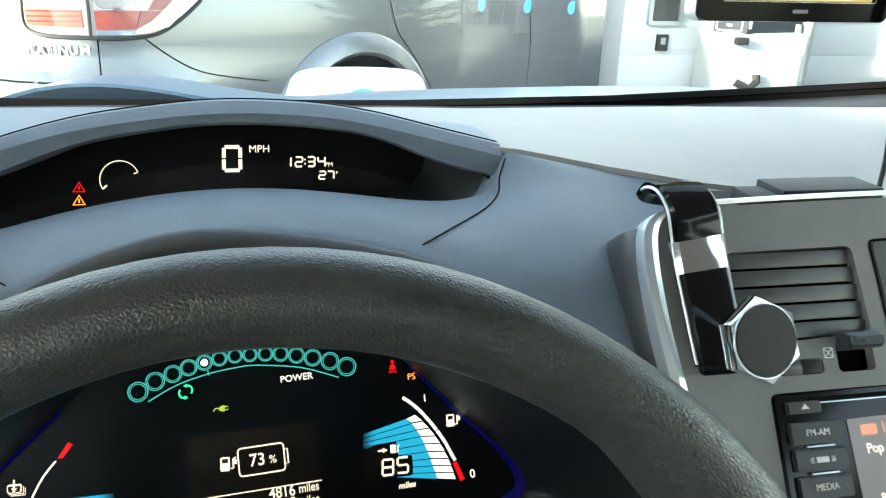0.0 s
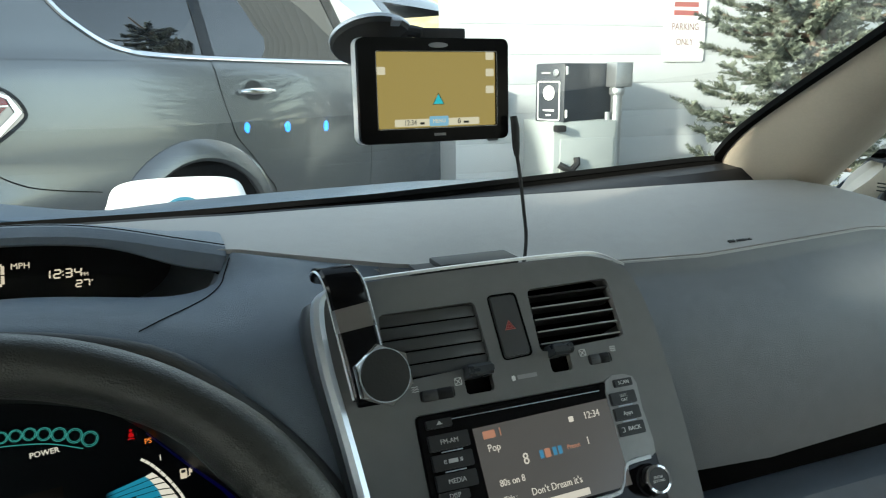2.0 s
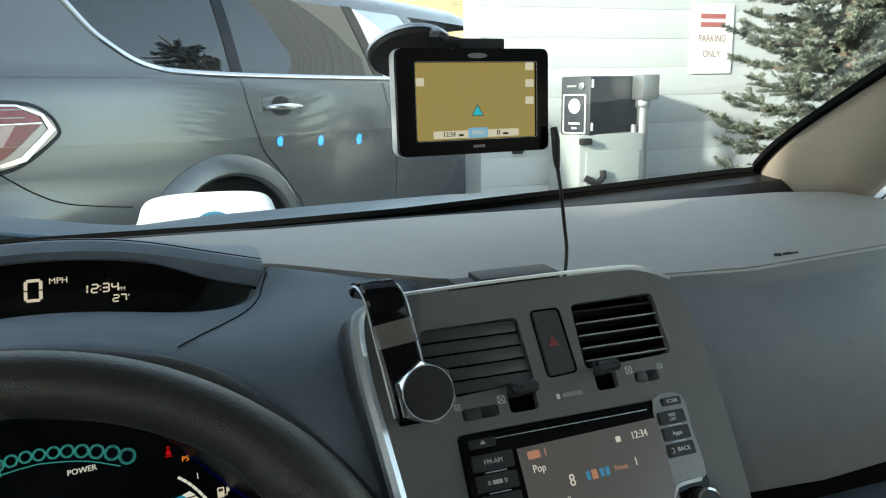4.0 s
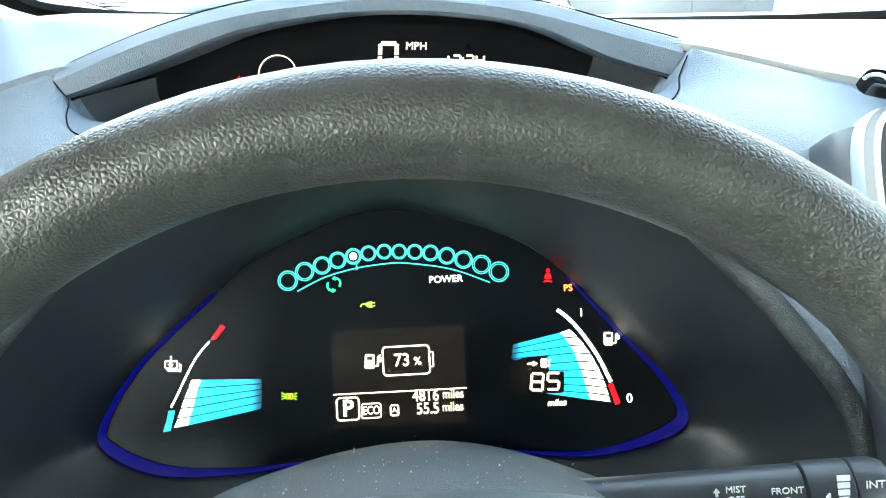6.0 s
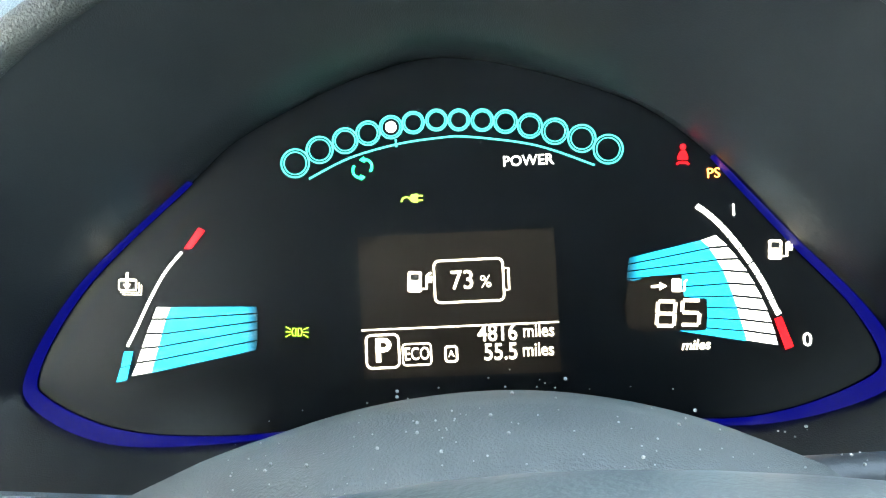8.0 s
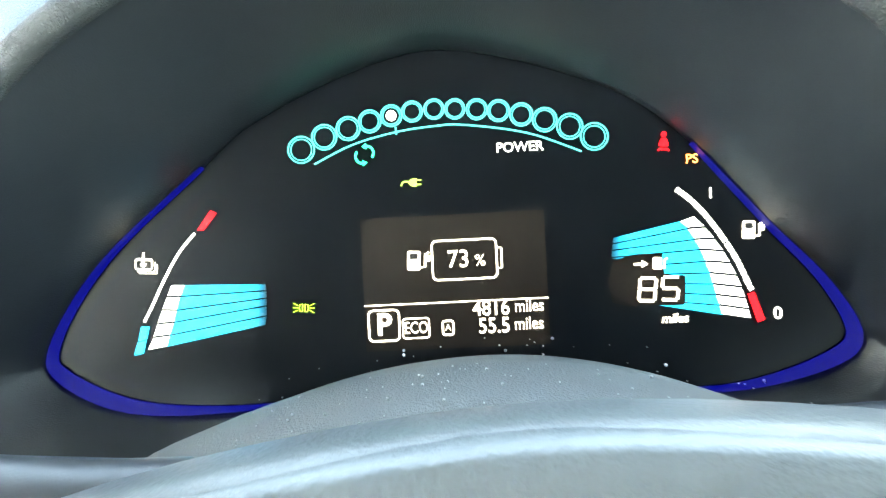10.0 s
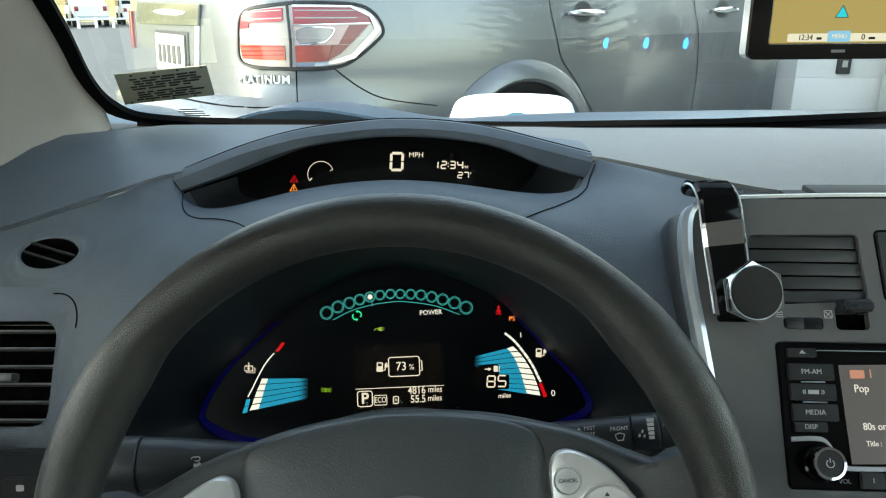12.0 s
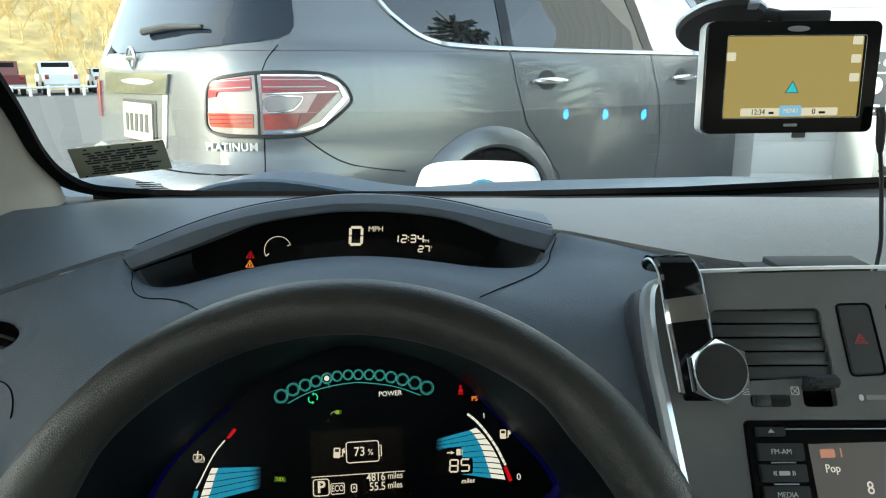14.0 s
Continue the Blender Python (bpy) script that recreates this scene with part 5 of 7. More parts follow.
# side face coloured almost black for the shadow gap beside the chrome
b = loft([[ST @ Vector((x + dx * (0.35 + 0.65 * min(1, max(0, (y + 0.12) / 0.19))), y, n)) for dx, n in ((-0.004, -0.006), (-0.006, -0.008), (-0.009, -0.013), (-0.0105, -0.02), (-0.009, -0.05))] for x, y in ch[:-10]])
part("side_cheek_shade", b, M_STALK, stack, "stack side painted dark as the shadow gap by the chrome edge")
tp = smoothed([(-0.1225, 0.1085), (-0.06, 0.1105), (0.0, 0.1115), (0.06, 0.1115), (0.094, 0.1095), (0.119, 0.097)], 8, False)
b = loft([[ST @ Vector((x, y + dy, n)) for dy, n in ((-0.001, 0.0), (0.0008, 0.0008), (0.0022, -0.0008), (0.001, -0.003))] for x, y in tp], True, True)
part("chrome_edge", b, M_SILVER, stack, "bright chrome top strip")
for i in range(5):
    y = 0.0765 - i * 0.0099
    w = 0.0772 + 0.0006 * i
    b = box((0, 0, 0), (w, 0.0085, 0.0024), ST @ Matrix.Translation((-0.0618 + 0.0006 * i, y, -0.0045)) @ Matrix.Rotation(radians(7), 4, "X"), 0.0008, 2)
    part("closed_slat", b, M_SLAT, stack)
for i in range(5):
    y = 0.0795 - i * 0.0098
    b = box((0, 0, 0), (0.0735, 0.0125, 0.0016), ST @ Matrix.Translation((0.061 + 0.0001 * i, y, -0.008)) @ Matrix.Rotation(radians(-98), 4, "X"), 0.0005, 1)
    slat = part("slat", b, M_SLATDARK, stack)
    if i:
        # highlight on each slat's edge, painted as a pale rod
        part("slat_glint", box((0, 0, 0), (0.0725, 0.0012, 0.0012), at_uv(ST, 0.061 + 0.0001 * i, y + 0.001, -0.0015), 0.0004, 1), M_EDGEGLINT, slat, "pale rod painted as light on the front edge")
part("vent_duct", prism([(x * 0.999, y) for x, y in V2], -0.042, -0.04, ST), M_VOID, stack)
hz = part("hazard_button", prism([(0.0015 + (x - 0.0015) * 0.93, 0.059 + (y - 0.059) * 0.965) for x, y in HZ], -0.004, 0.0008, ST, 0.001), M_SLAT, stack, "dark hazard button with red triangle")
tri = [(0.0012 + 0.0048 * math.sin(a), 0.0585 + 0.0046 * math.cos(a)) for a in (0, 2.094, 4.189)]
b = ribbon(tri, 0.0012, 0.001, 0.0013, ST, None, True)
ribbon([(x * 0.45 + 0.0012 * 0.55, y * 0.45 + 0.0585 * 0.55) for x, y in tri], 0.001, 0.001, 0.0013, ST, b, True)
part("triangle_mark", b, M_RED_INK, hz)
part("triangle_fill", prism([(x * 0.8 + 0.0012 * 0.2, y * 0.8 + 0.0585 * 0.2) for x, y in tri], 0.0009, 0.0011, ST), M_DEEPRED, hz)
part("button_gap", ribbon([(0.0015 + (x - 0.0015) * 1.0, 0.059 + (y - 0.059) * 1.0) for x, y in HZ], 0.0012, -0.001, 0.0004, ST, None, True), M_VOID, stack)
for cx, cy, w in ((-0.067, 0.0172, 0.0245), (0.0715, 0.0228, 0.0185)):
    m = ST @ Matrix.Translation((cx, cy, -0.0072)) @ Matrix.Rotation(radians(90), 4, "Y")
    b = loft([[m @ Vector(((0.0083 + 0.0003 * (q % 2) - d) * math.cos(q * math.pi / 24), (0.0083 + 0.0003 * (q % 2) - d) * math.sin(q * math.pi / 24), z)) for q in range(48)] for z, d in ((-w / 2, 0.001), (-w / 2 + 0.001, 0.0), (-0.001, 0.0), (-0.0004, 0.0004), (0.0004, 0.0004), (0.001, 0.0), (w / 2 - 0.001, 0.0), (w / 2, 0.001))], True, True)
    part("thumb_wheel", b, M_SLATDARK, stack, "finely ribbed black thumb wheel")
    part("slot_back", box((cx, cy, -0.016), (w + 0.004, 0.009, 0.002), ST), M_VOID, stack)
    for k in (-1, 1):
        x0 = cx + k * (w / 2 + 0.004)
        if (k < 0) == (cx < 0):
            b = bmesh.new()
            for j in range(3):
                ribbon([(x0 - 0.0025 + 0.001 * q, cy + 0.0075 - j * 0.0016 + 0.0004 * math.sin(q * 2)) for q in range(6)], 0.0005, 0.0002, 0.0006, ST, b)
        else:
            b = ribbon(rounded(0.0052, 0.0052, 0.0006, x0 + k * 0.001, cy + 0.0065, 2), 0.0005, 0.0002, 0.0006, ST, None, True)
            ribbon([(x0 + k * 0.001 - 0.002, cy + 0.0045), (x0 + k * 0.001 + 0.002, cy + 0.0085)], 0.0005, 0.0002, 0.0006, ST, b)
            ribbon([(x0 + k * 0.001 - 0.002, cy + 0.0085), (x0 + k * 0.001 + 0.002, cy + 0.0045)], 0.0005, 0.0002, 0.0006, ST, b)
        part("air_mark", b, M_WHITE_INK, stack)
for (cx, cy), s in (((-0.0335, 0.0292), 0.95), ((0.0368, 0.0345), 0.8)):
    lever = [(-0.0048, -0.006), (-0.0048, 0.009), (-0.003, 0.0115), (0.0015, 0.0112), (0.0042, 0.008), (0.0048, -0.006)]
    b = loft([[ST @ Vector((cx + x, cy + v * k, n)) for v, n in lever] for x, k in ((-0.0105 * s, 0.82), (-0.0098 * s, 1.0), (0.0098 * s, 1.0), (0.0105 * s, 0.82))], True, True)
    part("vent_lever", b, M_LEVER, stack, "satin black sliding vent lever", 25)
    part("lever_well", box((cx, cy - 0.007, -0.012), (0.022 * s, 0.018, 0.003), ST), M_VOID, stack)
part("logo_mark", prism(rounded(0.003, 0.0042, 0.0014, -0.0055, 0.019, 3), 0.0, 0.0003, ST), M_WHITE_INK, stack)
part("logo_mark", prism(rounded(0.0165, 0.0032, 0.0006, 0.006, 0.0192, 2), 0.0, 0.0003, ST), M_GREY_INK, stack)
# climate knob under the radio
f = ST @ Matrix.Translation((-0.035, -0.148, 0.0))
part("climate_ring", lathe([(0.0305, -0.004), (0.031, 0.003), (0.029, 0.0055), (0.027, 0.004), (0.0265, -0.004)], f, 48), M_CHROME, stack, "chrome ring round the climate knob")
part("climate_knob", lathe([(0.026, -0.004), (0.0255, 0.001), (0.021, 0.003), (0.020, 0.013), (0.0185, 0.015), (0.001, 0.0155)], f, 40), M_GLOSS, stack)

radio = thing("car_radio", "gloss black car radio with a lit screen and buttons", "radio", ST @ Vector((0.0045, -0.0445, -0.01)))
part("radio_body", prism(rounded(0.1835, 0.0965, 0.0035, 0.0045, -0.0445), -0.03, 0.001, ST, 0.0008), M_GLOSS, radio)
part("key_field", prism(smoothed([(0.0695, 0.0045), (0.0945, 0.0045), (0.0955, -0.02), (0.0955, -0.055), (0.078, -0.0555), (0.0705, -0.058), (0.0675, -0.062), (0.0672, -0.03)], 3), 0.0008, 0.0018, ST), M_KEYS, radio, "satin silver field round the keys")
part("disc_slot", box((-0.002, 0.0002, 0.0008), (0.128, 0.0022, 0.001), ST), M_VOID, radio)
part("slot_edge", box((-0.002, -0.0017, 0.0013), (0.128, 0.0006, 0.0008), ST), M_TRIMCHROME, radio)
rs = ST @ Matrix.Translation((0.0105, -0.0425, 0.0012)) @ Matrix.Rotation(radians(1.5), 4, "Z")
part("radio_screen", prism([(-0.057, 0.0325), (0.057, 0.0325), (0.057, -0.0325), (-0.057, -0.0325)], 0.0, 0.0004, rs), E_RADIO, radio, "grey lit radio screen")
for words, u, v, s, mm in (("1", -0.0365, 0.0262, 0.0085, E_RADIORED), ("Pop", -0.044, 0.0165, 0.0075, E_RADIOTX), ("8", -0.022, 0.0035, 0.0115, E_RADIOTX), ("80s on 8", -0.0365, -0.0085, 0.0068, E_RADIOTX), ("Don't Dream it's", -0.0035, -0.0195, 0.0072, E_RADIOTX), ("Title :", -0.041, -0.0195, 0.005, E_RADIOTX), ("Preset", 0.018, 0.0045, 0.005, E_RADIORED), ("1", 0.031, 0.0055, 0.008, E_RADIOTX), ("12:34", 0.04, 0.0235, 0.0075, E_RADIOTX)):
    text(words, s, at_uv(rs, u, v, 0.0006), mm, radio, "screen_lettering", stretch=0.85)
for u, v, w, h, mm in ((-0.0455, 0.0262, 0.0095, 0.0055, E_RADIORED), (-0.009, 0.0042, 0.003, 0.006, E_RADIOBLUE), (-0.004, 0.0042, 0.0045, 0.0065, E_RADIORED), (0.002, 0.0042, 0.003, 0.006, E_RADIOBLUE), (0.0065, 0.0042, 0.003, 0.006, E_RADIOBLUE), (0.0, -0.0285, 0.042, 0.0048, E_RADIOTX), (0.022, 0.0235, 0.004, 0.004, E_RADIOTX)):
    part("screen_bar", prism(rounded(w, h, 0.0006, u, v, 2), 0.0004, 0.0008, rs), mm, radio)


def button(u, v, w, h, words="", size=0.0048):
    k = part("radio_button", prism(rounded(w, h, 0.0012, u, v, 3), 0.0005, 0.0035, ST, 0.0008), M_BUTTON, radio)
    if words:
        text(words, size, at_uv(ST, u, v, 0.0037), M_WHITE_INK, k, stretch=0.95)
    return k


e = button(-0.0715, -0.0035, 0.02, 0.0062)
part("eject_mark", prism([(-0.0738, -0.0043), (-0.0692, -0.0043), (-0.0715, -0.0016)], 0.0036, 0.0039, ST), M_WHITE_INK, e)
for i, words in enumerate(("FM-AM", "", "MEDIA")):
    k = button(-0.0667, -0.0165 - i * 0.0135, 0.031, 0.0112, words)
    if not words:
        b = box((-0.0667, -0.0165 - i * 0.0135, 0.0037), (0.007, 0.0028, 0.0004), ST)
        for s in (-1, 1):
            for q in (1, 2):
                ribbon([(-0.0667 + s * (0.004 + q * 0.0012), -0.03 - 0.0014), (-0.0667 + s * (0.0046 + q * 0.0012), -0.03), (-0.0667 + s * (0.004 + q * 0.0012), -0.03 + 0.0014)], 0.0005, 0.0035, 0.004, ST, b)
        part("satellite_mark", b, M_WHITE_INK, k)
    if i < 2:
        part("button_rib", box((-0.066, -0.0233 - i * 0.0135, 0.0028), (0.016, 0.0009, 0.002), ST, 0.0003, 1), M_TRIMCHROME, radio)
button(-0.0705, -0.0530, 0.0225, 0.0066, "DISP", 0.0046)
button(0.084, 0.001, 0.017, 0.0062, "SCAN", 0.004)
for i, words in enumerate(("SEEK\nCAT", "Apps", "")):
    k = button(0.0805, -0.0105 - i * 0.0118, 0.0235, 0.0098, words, 0.0032 if i == 0 else 0.0044)
    if i == 2:
        text("BACK", 0.0044, at_uv(ST, 0.0825, -0.0341, 0.0037), M_WHITE_INK, k)
        part("back_arrow", ribbon([(0.0715, -0.0325), (0.0735, -0.0325), (0.0735, -0.0358), (0.0712, -0.0358)], 0.0005, 0.0036, 0.0039, ST), M_WHITE_INK, k)
    if i < 2:
        part("button_rib", box((0.0805, -0.0164 - i * 0.0118, 0.0028), (0.012, 0.0009, 0.002), ST, 0.0003, 1), M_TRIMCHROME, radio)
for i in range(6):
    u = -0.034 + i * 0.0165
    k = button(u, -0.0865, 0.0158, 0.0105, str(i + 1), 0.0044)
trim = smoothed([(-0.0835, -0.0612), (-0.066, -0.0605), (-0.0595, -0.064), (-0.053, -0.0755), (-0.047, -0.0792), (0.0, -0.0785), (0.05, -0.0775), (0.0595, -0.0735), (0.066, -0.0615), (0.072, -0.058), (0.09, -0.0572)], 6, False)
b = loft([[ST @ Vector((x, y + dy, n)) for dy, n in ((0.0017, 0.001), (0.0012, 0.0028), (-0.0012, 0.0028), (-0.0017, 0.001))] for x, y in trim], True, True)
part("chrome_trim", b, M_SILVER, radio, "curved chrome trim line")
for cx, cy, words in ((-0.066, -0.076, "VOL"), (0.0828, -0.0735, "")):
    f = ST @ Matrix.Translation((cx, cy, 0.001)) @ Matrix.Diagonal((0.9, 0.9, 0.8, 1))
    k = part("knob", lathe([(0.0135, 0.0), (0.0135, 0.004), (0.0118, 0.005), (0.0112, 0.016), (0.0105, 0.0175)], f, 40), M_GLOSS, radio, "black knob with a chrome ring")
    part("knob_ring", lathe([(0.0105, 0.0165), (0.0116, 0.0168), (0.0114, 0.0182), (0.0095, 0.0184), (0.0093, 0.0172)], f, 40), M_CHROME, k)
    part("knob_face", lathe([(0.0094, 0.0165), (0.0092, 0.0176), (0.0005, 0.0178)], f, 32), M_BUTTON, k)
    if words:
        g = f @ Matrix.Translation((0, 0, 0.0178))
        b = ribbon([(0.0027 * math.sin(a), 0.0027 * math.cos(a)) for a in np.linspace(0.6, 5.7, 18)], 0.0007, 0.0, 0.0004, g)
        ribbon([(0, 0.0008), (0, 0.0038)], 0.0007, 0.0, 0.0004, g, b)
        part("power_mark", b, M_WHITE_INK, k)
        text(words, 0.0042, at_uv(ST, cx + 0.0145, cy - 0.0115, 0.0014), M_GREY_INK, radio)
    else:
        text("ENTER\nSETTING", 0.003, f @ Matrix.Translation((0, 0, 0.0179)), M_WHITE_INK, k)

# ---- phone holder clipped to the stack ----
holder = thing("phone_holder", "gloss black and chrome magnetic phone holder", "phone holder", (0.238, 0.5, 1.05))
MP = [(0.2345, 0.5585, 1.1215), (0.2365, 0.5535, 1.1295), (0.239, 0.5435, 1.131), (0.242, 0.5345, 1.1235), (0.2445, 0.53, 1.109), (0.2465, 0.5235, 1.093), (0.2485, 0.5145, 1.076), (0.2498, 0.5045, 1.06), (0.2505, 0.499, 1.051)]
MP = [Vector(p) for p in smoothed(MP, 5, False)]


def arm(i0, i1, w0, w1, h, mm, name, label=""):
    rows = []
    for i in range(i0, i1 + 1):
        p, a, c = MP[i], MP[max(i - 1, 0)], MP[min(i + 1, len(MP) - 1)]
        t = (c - a).normalized()
        sd = Vector((1, 0, 0)) - t * t.x
        sd.normalize()
        nn = sd.cross(t).normalized()
        if nn.y > 0:
            nn = -nn
        w = (w0 + (w1 - w0) * (i - i0) / max(1, i1 - i0)) / 2
        rows.append([p + sd * a * w + nn * k * h for a, k in ((-1, -0.6), (-1, 0.3), (-0.85, 0.85), (-0.4, 1), (0.4, 1), (0.85, 0.85), (1, 0.3), (1, -0.6))])
    return part(name, loft(rows, True, True), mm, holder, label)


arm(0, 5, 0.0255, 0.0265, 0.0045, M_GLOSS, "top_hook", "ribbed black hook over the edge")
for k in range(4):
    p = MP[k + 1]
    part("hook_rib", tube([p + Vector((-0.0122, -0.001 * k, 0.0028)), p + Vector((0.0122, -0.001 * k, 0.0031))], 0.0009, 8), M_TRIMCHROME, holder)
arm(5, 20, 0.0265, 0.0285, 0.0042, M_GLOSS, "upper_arm", "gloss black curved arm")
arm(20, 25, 0.0298, 0.0298, 0.005, M_CHROME, "chrome_band", "chrome band")
arm(25, 40, 0.0285, 0.0265, 0.0042, M_GLOSS, "lower_arm")
for s in (-1, 1):
    line = []
    for i in range(4, 41):
        w = 0.0136 + 0.0009 * min(1, i / 20) - 0.0008 * max(0, (i - 25) / 15)
        line.append(MP[i] + Vector((s * w, -0.0006, 0.0006)))
    part("side_rail", tube(line, 0.0009, 8), M_TRIMCHROME, holder, "thin chrome side rail")
part("foot_clip", box((0.2506, 0.4975, 1.0495), (0.024, 0.006, 0.006), None, 0.0018), M_GLOSS, holder)
face_n = Vector((0.12, -0.9, 0.42)).normalized()
mk = Matrix.Translation((0.2515, 0.474, 1.0775)) @ face_n.to_track_quat("Z", "Y").to_matrix().to_4x4() @ Matrix.Rotation(radians(33), 4, "Z")
part("ball_joint", lathe([(0.004, -0.026), (0.006, -0.018), (0.0055, -0.008), (0.009, -0.006), (0.009, -0.002)], mk, 20), M_CHROME, holder)
part("hex_rim", loft([[mk @ Vector((x * k, y * k, n)) for x, y in disc(0.0211, 6)] for k, n in ((0.8, -0.0065), (0.97, -0.004), (1.0, -0.002), (1.0, 0.0018), (0.965, 0.0036), (0.86, 0.0034), (0.82, 0.001))], True, True), M_CHROME, holder, "hexagonal chrome rim", 20)
part("pad_ring", lathe([(0.0172, 0.0), (0.0179, 0.0034), (0.0176, 0.004), (0.0168, 0.004)], mk, 44), M_TRIMCHROME, holder)
part("magnet_pad", lathe([(0.017, 0.0), (0.0171, 0.0044), (0.0166, 0.005), (0.0005, 0.0052)], mk, 44), M_RUBBER, holder, "round matt black magnet pad")

# ---- satellite navigator on its windscreen mount ----
gps = thing("satnav", "black portable satnav with a lit yellow map screen", "satnav", (0.353, 0.64, 1.21))
GP = plane((0.3525, 0.637, 1.2555), (1, 0.07, 0), (0, 0.03, 1))
BODY = rounded(0.14, 0.0865, 0.006)
part("body", loft([[GP @ Vector((x * k, y * k, n)) for x, y in BODY] for k, n in ((0.93, -0.02), (0.985, -0.017), (1.0, -0.012), (1.0, -0.003))], True, True), M_SILVER, gps, "silver edged body")
part("bezel", plate(rounded(0.1395, 0.086, 0.006), [rounded(0.1115, 0.0625, 0.001, 0.002, 0.0005, 2)], -0.003, 0.0015, GP), M_BEZEL, gps, "gloss black bezel")
part("screen_edge", ribbon(rounded(0.1125, 0.0635, 0.0015, 0.002, 0.0005, 2), 0.0004, 0.0012, 0.0017, GP, None, True), M_GALV, gps)
part("map_screen", prism(rounded(0.1115, 0.0625, 0.001, 0.002, 0.0005, 2), -0.002, -0.0012, GP), E_MAP, gps, "lit plain yellow map screen")
S0, S1 = -0.001, -0.0006
part("info_bar", prism(rounded(0.08, 0.0062, 0.001, 0.0015, -0.0265, 2), S0, S1, GP), E_MAPBAR, gps)
part("menu_key", prism(rounded(0.018, 0.0085, 0.0012, 0.0022, -0.0257, 2), S1, S1 + 0.0004, GP), E_MAPBLUE, gps)
text("12:34", 0.0062, at_uv(GP, -0.0245, -0.0265, S1 + 0.0003), M_BLACK, gps, stretch=0.85)
text("MENU", 0.0048, at_uv(GP, 0.0022, -0.0257, S1 + 0.0005), E_MAPBAR, gps, stretch=0.9)
text("0", 0.0062, at_uv(GP, 0.0215, -0.0265, S1 + 0.0003), M_BLACK, gps)
part("unit_bar", prism(rounded(0.005, 0.0018, 0.0003, 0.0285, -0.0272, 2), S1, S1 + 0.0004, GP), M_BLACK, gps)
part("unit_bar", prism(rounded(0.004, 0.0018, 0.0003, -0.0135, -0.0272, 2), S1, S1 + 0.0004, GP), M_BLACK, gps)
part("position_arrow", prism([(-0.003, -0.0115), (0.0074, -0.0115), (0.0022, -0.0025)], S0, S1, GP), E_MAPARROW, gps)
part("arrow_edge", ribbon([(-0.003, -0.0115), (0.0074, -0.0115), (0.0022, -0.0025)], 0.0009, S1, S1 + 0.0002, GP, None, True), M_BUTTON, gps)
for u, v in ((-0.0495, 0.0165), (0.0525, 0.0285), (0.0525, 0.0145), (0.0525, 0.0)):
    part("screen_key", prism(rounded(0.008, 0.0065, 0.0008, u, v, 2), S0, S1, GP), E_MAPBAR, gps)
part("logo_mark", prism(disc(0.0022, 24, 0.002, 0.0372, 0.009), 0.0015, 0.0018, GP), M_GREY_INK, gps)
part("name_bar", prism(rounded(0.011, 0.0022, 0.0004, 0.002, -0.0368, 2), 0.0015, 0.0018, GP), M_GREY_INK, gps)
part("bracket", box((0.012, 0.0475, -0.014), (0.04, 0.009, 0.016), GP, 0.002), M_BLACK, gps)
cup = Vector((0.306, 0.674, 1.306))
cn = Vector((0, 0.5017, 0.865))
mc = Matrix.Translation(cup - cn * 0.006) @ (-cn).to_track_quat("Z", "Y").to_matrix().to_4x4()
part("mount_arm", tube(smoothed([GP @ Vector((0.005, 0.046, -0.016)), GP @ Vector((-0.02, 0.05, -0.016)), tuple(cup - cn * 0.012 + Vector((0.02, -0.01, 0))), tuple(cup - cn * 0.01)], 6, False), 0.005, 10), M_BLACK, gps)
part("suction_cup", lathe([(0.035, 0.002), (0.0355, 0.005), (0.034, 0.008), (0.02, 0.014), (0.012, 0.02), (0.001, 0.021)], mc, 40), M_RUBBER, gps, "black suction cup")
part("cup_edge", lathe([(0.0352, 0.0), (0.0362, 0.001), (0.0362, 0.004), (0.035, 0.004)], mc, 40), M_GALV, gps)
part("release_tab", box((0.012, 0.034, 0.008), (0.008, 0.008, 0.004), mc, 0.001), M_GALV, gps)
cable = thing("power_cable", "thin black power cable hanging from the satnav", "cable", (0.43, 0.62, 1.1))
part("plug", tube([(0.4235, 0.632, 1.232), (0.4245, 0.63, 1.222), (0.4245, 0.628, 1.205), (0.425, 0.627, 1.197)], [0.0032, 0.0038, 0.0034, 0.0022], 12), M_BLACK, cable)
part("lead", tube(smoothed([(0.425, 0.627, 1.198), (0.428, 0.625, 1.175), (0.432, 0.625, 1.145), (0.4345, 0.625, 1.125), (0.432, 0.622, 1.106), (0.428, 0.618, 1.0985)], 6, False), 0.0017, 8), M_BLACK, cable)
tolltag = thing("dash_box", "flat black plastic box lying on the dashboard", "box", (0.36, 0.6, 1.1))
part("case", box((0.3755, 0.61, 1.1065), (0.073, 0.03, 0.0135), None, 0.0018), M_BLACK, tolltag)
part("clip", box((0.328, 0.607, 1.105), (0.02, 0.024, 0.0105), None, 0.002), M_RUBBER, tolltag)


# ---- air vents at the ends of the dashboard ----
def on_skin(m, px, py, lift, flat):
    """A place over (px, py) of the frame m on the skin round the gauges, or in the frame itself where there is no skin."""
    hit = hood_tree.ray_cast(m @ Vector((px, py, 0.05)), -m.col[2].to_3d().normalized())[0]
    if hit is None or (m.inverted() @ hit).z < -0.02:
        return m @ Vector((px, py, flat))
    return hit + m.col[2].to_3d().normalized() * lift


